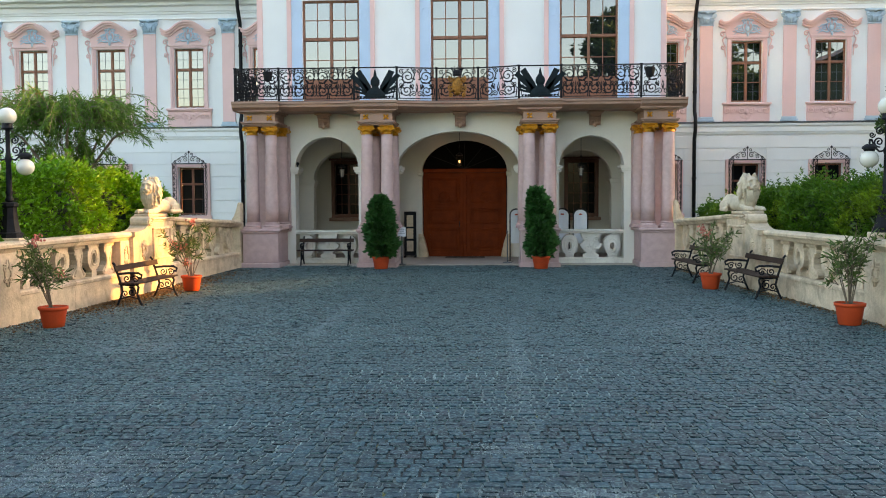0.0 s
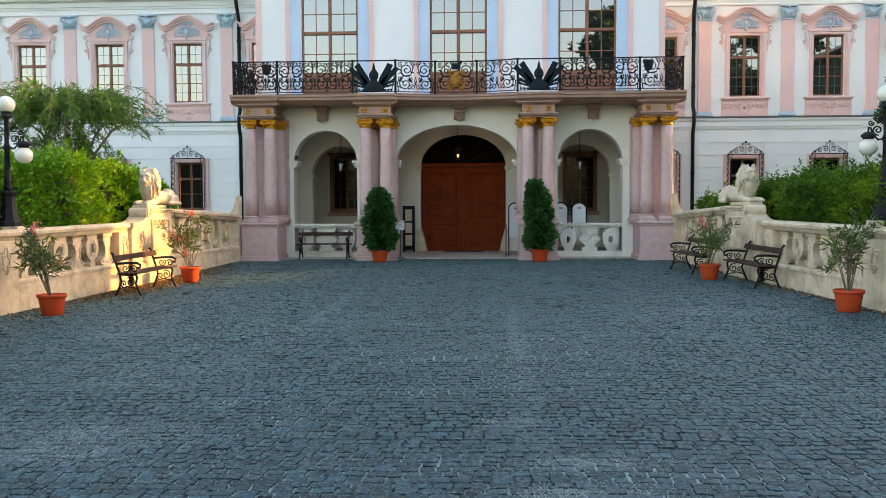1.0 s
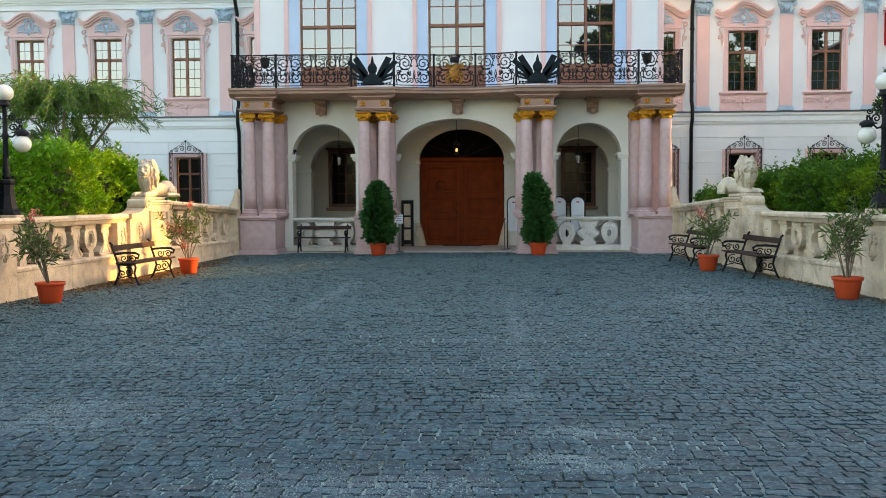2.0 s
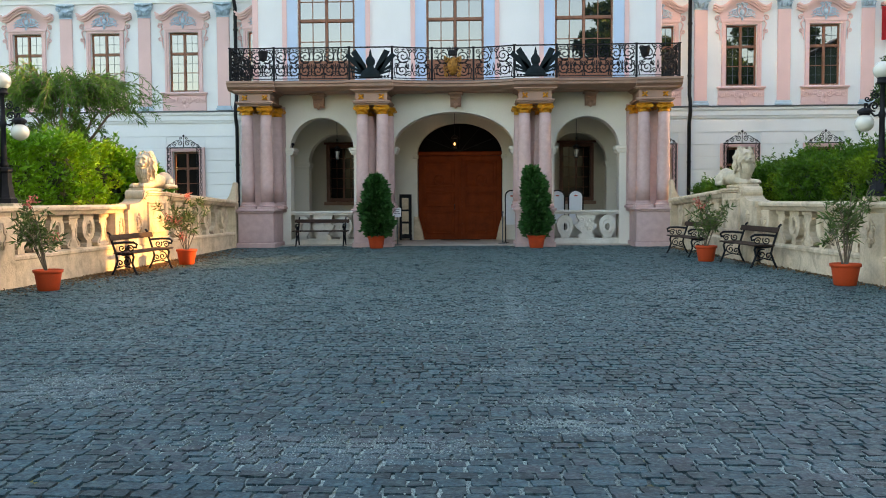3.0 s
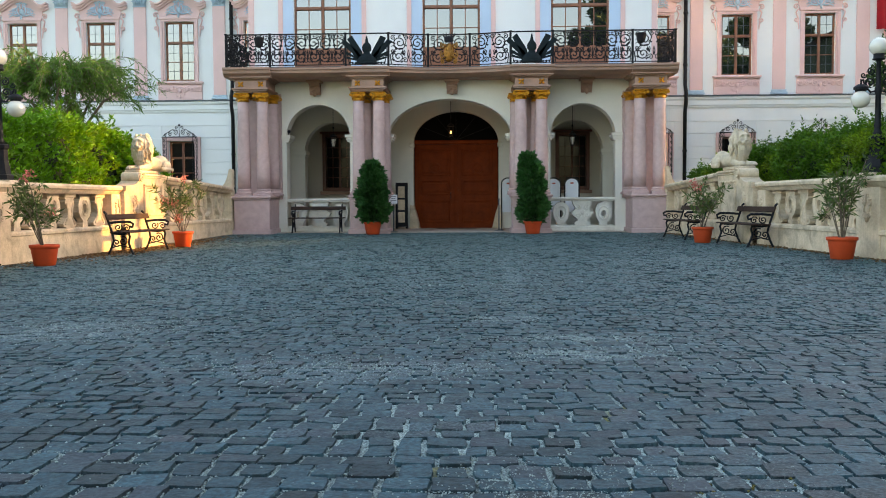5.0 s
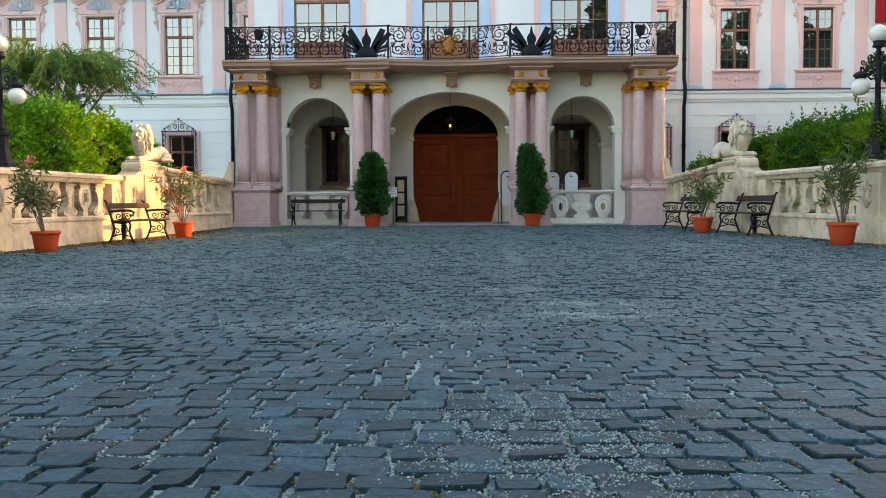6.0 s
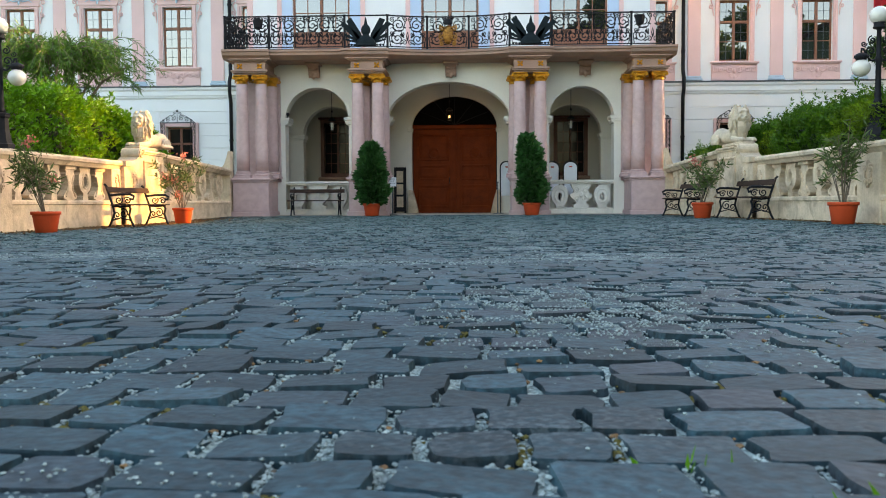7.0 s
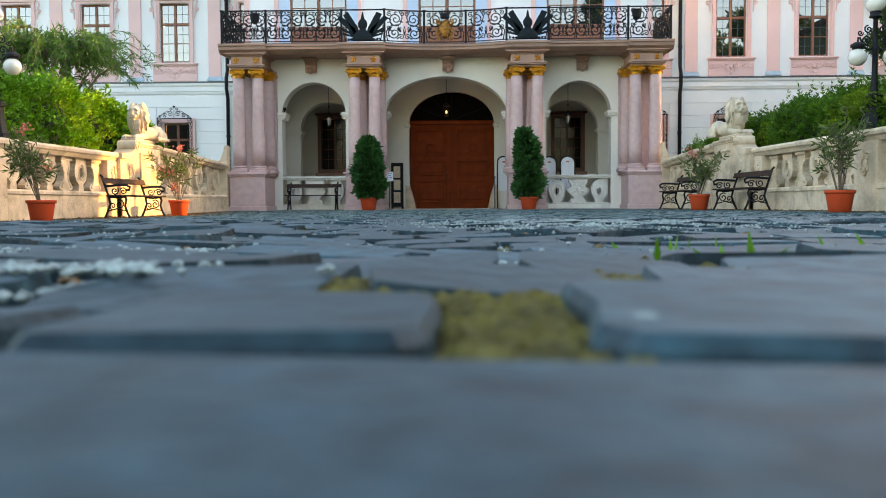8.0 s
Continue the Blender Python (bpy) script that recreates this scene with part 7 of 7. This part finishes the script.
def cobbles():
    """Rows of basalt setts across the court: single stones where the camera comes down, one mesh for the rest."""
    rng = np.random.default_rng(11)
    pav = thing("pavement", "blue-grey basalt cobbles with gritty mossy joints", "pavement", (0, 0, 0), kind="structure")
    near, far = [], []
    edges = [FOOT_Y, FOOT_Y + 0.145]
    while edges[-1] < 0.35:
        edges.append(edges[-1] + 0.121 * rng.uniform(0.88, 1.13))
    back = [FOOT_Y - 0.18]
    while back[-1] > -28.2:
        back.append(back[-1] - 0.121 * rng.uniform(0.9, 1.1))
    edges = back[::-1] + edges
    for y, y2 in zip(edges, edges[1:]):
        d = y2 - y
        x = -7.4 + rng.uniform(-0.1, 0.0)
        while x < 7.6:
            w = rng.uniform(0.096, 0.158)
            # one joint stands open where the moss has settled
            if abs(y - FOOT_Y) < 1e-6 and x < 0.818 < x + w + 0.07:
                w = max(0.09, 0.818 - x)
                x_next = x + w + 0.014
            elif FOOT_Y - 0.19 < y < FOOT_Y - 0.01 and x < 0.70 <= x + w:
                w = 0.70 - x if x < 0.63 else 0.93 - x
                x_next = x + w
            elif FOOT_Y - 0.19 < y < FOOT_Y - 0.01 and abs(x - 0.70) < 0.01:
                w, x_next = 0.23, x + 0.23
            else:
                x_next = x + w
            bend = 0.02 * (x - 0.6) ** 2 * math.exp(-((x - 0.6) / 5) ** 2) + 0.035 * math.sin(x * 1.1 + 0.6) + 0.02 * math.sin(x * 2.3 + y * 0.4)
            cx, cy = x + w / 2, y + d / 2 + bend
            lim_l, lim_r = (-6.5 + 0.034 * cy), (6.14 - 0.066 * cy)
            if lim_l < cx < lim_r and not (cy > 0.40 and abs(cx) < 5.3) and not (cy > -0.38 and (1.65 < abs(cx) < 3.1 or abs(cx) > 4.9)):
                sl = 0.04 * (x - 0.6) * math.exp(-((x - 0.6) / 5) ** 2) * (1 - ((x - 0.6) / 5) ** 2) + 0.0385 * math.cos(x * 1.1 + 0.6) + 0.046 * math.cos(x * 2.3 + y * 0.4)
                s = (cx, cy, w, d, sl)
                (near if (-26.8 < cy < -24.6 and -0.5 < cx < 2.1 and w < 0.17 and d < 0.14) else far).append(s)
            x = x_next

    def stone(cx, cy, w, d):
        """Eight corners of the top, drawn in and rounded off, over a square foot."""
        gap = rng.uniform(0.005, 0.0135) if cy < -24.3 else rng.uniform(0.005, 0.0105)
        hw, hd = w / 2 - gap * rng.uniform(0.9, 1.25), d / 2 - gap * 0.95
        if cy < FOOT_Y:
            hw, hd = w / 2 - 0.0025, d / 2 - 0.0025
        j = lambda s: rng.uniform(-s, s)
        top = 0.0024 * max(-1.6, min(1.6, rng.normal()))
        tilt = (0.03 * rng.normal(), 0.04 * rng.normal())
        if cy < FOOT_Y:
            top, tilt = 0.15 * top, (0.25 * tilt[0], 0.25 * tilt[1])
        cut = rng.uniform(0.07, 0.2)
        ring = []
        for sx, sy in ((-1, -1), (1, -1), (1, 1), (-1, 1)):
            jx, jy = j(0.007), j(0.006)
            a = (sx * hw + jx, sy * hd * (1 - cut) + jy)
            b = (sx * hw * (1 - cut * 0.8) + jx, sy * hd + jy)
            ring += [a, b] if sx * sy > 0 else [b, a]
            # a bulge half-way along the side that follows
            ring.append((j(0.3) * hw, sy * hd + j(0.004)) if sx * sy > 0 else (sx * hw + j(0.005), j(0.3) * hd))
        rings = []
        for k, (f, z) in enumerate(((1.0, -0.045), (0.995, -0.010), (0.98, -0.0035), (0.93 if cy < -24.3 else 0.965, 0.0))):
            rings.append([(px * f, py * f, z + (top + tilt[0] * px + tilt[1] * py if k else 0.0)) for px, py in ring])
        return rings

    joint_litter([s for s in near + far if s[1] < -23.8 and -0.9 < s[0] < 2.5])
    faces = []
    for k in range(3):
        for i in range(12):
            faces.append((12 * k + i, 12 * k + (i + 1) % 12, 12 * (k + 1) + (i + 1) % 12, 12 * (k + 1) + i))
    faces.append(tuple(range(36, 48)))
    near.sort(key=lambda s: -s[1])
    near.sort(key=lambda s: (s[0] - 0.8) ** 2 * 0.6 + (s[1] + 25.7) ** 2)
    far += near[300:]
    near = near[:300]
    shapes = []
    for k in range(40):
        w, d = 0.094 + 0.066 * k / 39, 0.121 * rng.uniform(0.95, 1.06)
        me = bpy.data.meshes.new("cobble")
        v = [p for r in stone(0, -27 if k % 2 else 0, w, d) for p in r]
        me.from_pydata(v, [], faces)
        me.polygons.foreach_set("use_smooth", [False] * 37)
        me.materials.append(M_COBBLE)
        me.update()
        shapes.append((w, me, k % 2 == 1))
    for cx, cy, w, d, turn in near:
        me = min((s for s in shapes if s[2] == (cy < FOOT_Y)), key=lambda s: abs(s[0] - w) + rng.uniform(0, 0.004))[1]
        ob = new("cobble", me)
        ob.parent = pav
        e = 0.2
        sl = math.atan2(ground_z(cx, cy + e) - ground_z(cx, cy - e), 2 * e)
        ob.matrix_basis = pose(cx, cy, ground_z(cx, cy), math.degrees(sl), 0, math.degrees(turn) + rng.uniform(-2.5, 2.5) + 180 * rng.integers(0, 2))
    V, F = [], []
    for cx, cy, w, d, turn in far:
        n = len(V)
        g = ground_z(cx, cy)
        if cy < -17:
            for r in stone(cx, cy, w, d):
                V += [(cx + px - turn * py, cy + py + turn * px, g + pz) for px, py, pz in r]
            F += [tuple(n + i for i in f) for f in faces]
        else:
            r = stone(cx, cy, w, d)
            for q in (r[1], r[3]):
                V += [(cx + px - turn * py, cy + py + turn * px, g + pz - (0.012 if q is r[1] else 0)) for px, py, pz in q]
            F += [tuple(n + i for i in f) for f in faces[:12]] + [tuple(n + 12 + i for i in range(12))]
    me = bpy.data.meshes.new("cobble_field")
    me.from_pydata(V, [], F)
    me.update()
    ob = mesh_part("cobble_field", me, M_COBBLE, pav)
    tagged(ob, kind="stuff")


def joint_litter(stones):
    """Moss cushions, pale grit and a few blades of grass in the joints where the camera comes down."""
    rng = np.random.default_rng(17)
    S = np.array(stones)

    def in_joints(pts):
        """Only the points that lie between the stones."""
        P = np.array(pts)
        keep = np.ones(len(P), bool)
        for cx, cy, w, d, sl in S:
            dx, dy = P[:, 0] - cx, P[:, 1] - cy
            keep &= ~((np.abs(dx) < w / 2 - 0.009) & (np.abs(dy - sl * dx) < d / 2 - 0.009))
        return [pts[i] for i in np.flatnonzero(keep)]

    def blobs(name, label, mat, pts, size, flat, lift=-0.007):
        V, F = [], []
        base = [(1, 0, 0), (-1, 0, 0), (0, 1, 0), (0, -1, 0), (0, 0, 1), (0, 0, -1), (0.6, 0.6, 0.55), (-0.6, 0.6, 0.5), (0.6, -0.6, 0.5), (-0.6, -0.6, 0.55)]
        tri = ((0, 6, 4), (6, 2, 4), (2, 7, 4), (7, 1, 4), (1, 9, 4), (9, 3, 4), (3, 8, 4), (8, 0, 4), (0, 2, 6), (2, 1, 7), (1, 3, 9), (3, 0, 8), (0, 5, 2), (2, 5, 1), (1, 5, 3), (3, 5, 0))
        for x, y in pts:
            s = size * rng.uniform(0.5, 1.5)
            a = rng.uniform(0, 6.3)
            z = ground_z(x, y) + lift + s * flat * 0.3
            n = len(V)
            for bx, by, bz in base:
                k = s * rng.uniform(0.75, 1.2)
                V.append((x + k * (bx * math.cos(a) - by * math.sin(a)), y + k * (bx * math.sin(a) + by * math.cos(a)), z + k * bz * flat))
            F += [tuple(n + i for i in f) for f in tri]
        me = bpy.data.meshes.new(name)
        me.from_pydata(V, [], F)
        me.update()
        tagged(mesh_part(name, me, mat), label, name.split("_")[0], kind="stuff")

    grit = [(rng.uniform(-0.8, 2.4), -26.75 + 3.0 * rng.uniform() ** 1.2) for _ in range(130000)]
    grit = [p for p in grit if noise.noise(Vector((p[0] * 1.5, p[1] * 1.5, 4))) + (0.25 if p[0] < 0.62 else 0) > 0.02 and p[1] > -26.5 and (p[1] > -26.3 or rng.uniform() < 0.5)]
    blobs("grit", "pale grit lying in the cobble joints", M_GRIT, in_joints(grit), 0.0028, 0.75, -0.0075)
    # grit spilled over the stones themselves
    spill = []
    for cx, cy, rx, ry, n in ((1.07, -24.7, 0.2, 0.28, 5000), (1.25, -24.3, 0.25, 0.2, 1500), (0.95, -25.1, 0.2, 0.2, 350), (0.35, -26.2, 0.12, 0.09, 400), (0.64, -26.43, 0.05, 0.022, 480), (0.48, -26.1, 0.1, 0.06, 300), (0.832, -26.60, 0.008, 0.03, 14), (1.3, -23.9, 0.4, 0.3, 900), (0.1, -25.6, 0.25, 0.2, 200), (0.9, -25.9, 0.7, 0.5, 130)):
        spill += [(cx + rng.normal() * rx, cy + rng.normal() * ry) for _ in range(n)]
    spill = [p for p in spill if p[1] > -26.66 and noise.noise(Vector((p[0] * 9, p[1] * 9, 2))) > -0.1]
    low = set(in_joints(spill))
    blobs("grit", "pale grit scattered over the cobble tops", M_GRIT, [p for p in spill if p not in low], 0.0024, 0.75, 0.001)
    blobs("grit", "pale grit fallen between the cobbles", M_GRIT, list(low), 0.0026, 0.75, -0.009)
    # heaps swept together further out, and single grains everywhere
    heaps = [(rng.uniform(-5.5, 5.5), rng.uniform(-24.2, -13.0)) for _ in range(7000)]
    for cx, cy, rx, ry, n in ((1.54, -21.5, 0.28, 0.16, 1900), (1.6, -20.75, 0.28, 0.12, 1500), (1.14, -19.6, 0.2, 0.1, 900), (0.3, -22.0, 0.6, 0.25, 1700), (-2.2, -20.3, 0.65, 0.45, 3600), (-3.6, -17.5, 0.9, 0.5, 1500), (1.25, -16.5, 0.12, 1.6, 1300), (-3.0, -22.6, 0.5, 0.3, 1200)):
        heaps += [(cx + rng.normal() * rx, cy + rng.normal() * ry) for _ in range(n)]
    heaps = [p for p in heaps if noise.noise(Vector((p[0] * 5, p[1] * 7, 9))) > -0.12]
    blobs("grit", "pale grit swept into loose heaps on the cobbles", M_GRIT, heaps, 0.0042, 0.7, 0.0005)
    moss = []
    for cx, cy, r, n in ((0.90, -26.46, 0.03, 400), (1.02, -26.53, 0.03, 160), (0.762, -26.47, 0.025, 500), (0.81, -26.53, 0.03, 260), (0.77, -26.27, 0.02, 160), (1.0, -26.67, 0.03, 200), (0.95, -26.15, 0.05, 220), (0.74, -26.28, 0.05, 260), (0.93, -26.38, 0.05, 300), (1.05, -26.3, 0.05, 240), (0.86, -25.9, 0.05, 160), (1.2, -25.6, 0.08, 240), (0.3, -25.7, 0.07, 160), (0.62, -26.1, 0.04, 120), (1.5, -25.2, 0.1, 260), (0.1, -25.2, 0.1, 200), (1.7, -24.8, 0.12, 240), (0.7, -25.0, 0.1, 160), (1.6, -24.2, 0.15, 240), (-0.2, -24.6, 0.15, 240)):
        moss += [(cx + rng.normal() * r, cy + rng.normal() * r * 0.6) for _ in range(n)]
    moss += [(0.826 + rng.normal() * 0.014, rng.uniform(-26.675, -26.535)) for _ in range(900)]
    blobs("moss", "yellow-green moss cushions in the cobble joints", M_MOSS, in_joints(moss), 0.0055, 0.75, -0.009)
    # loose pebbles and dry leaf scraps caught in the joints
    bits = in_joints([(rng.uniform(-0.2, 1.9), -26.5 + 1.9 * rng.uniform()) for _ in range(900)])
    blobs("pebble", "brown leaf crumbs and pebbles in the joints", M_CRUMB, bits, 0.005, 0.6, -0.007)
    P, D = [], []
    for cx, cy, n in ((1.0, -26.2, 8), (1.14, -26.1, 8), (1.0, -25.95, 6)):
        for _ in range(n):
            x, y = cx + rng.normal() * 0.03, cy + rng.normal() * 0.012
            P.append((x, y, ground_z(x, y) - 0.01))
            D.append((rng.normal() * 0.7, rng.normal() * 0.4, 1.0))
    tagged(mesh_part("grass", quads_mesh("grass", leaf_quads(P, D, 0.024, 0.005, rng)), M_HEDGE), "short grass blades in the cobble joints", "grass", kind="stuff")


cobbles()
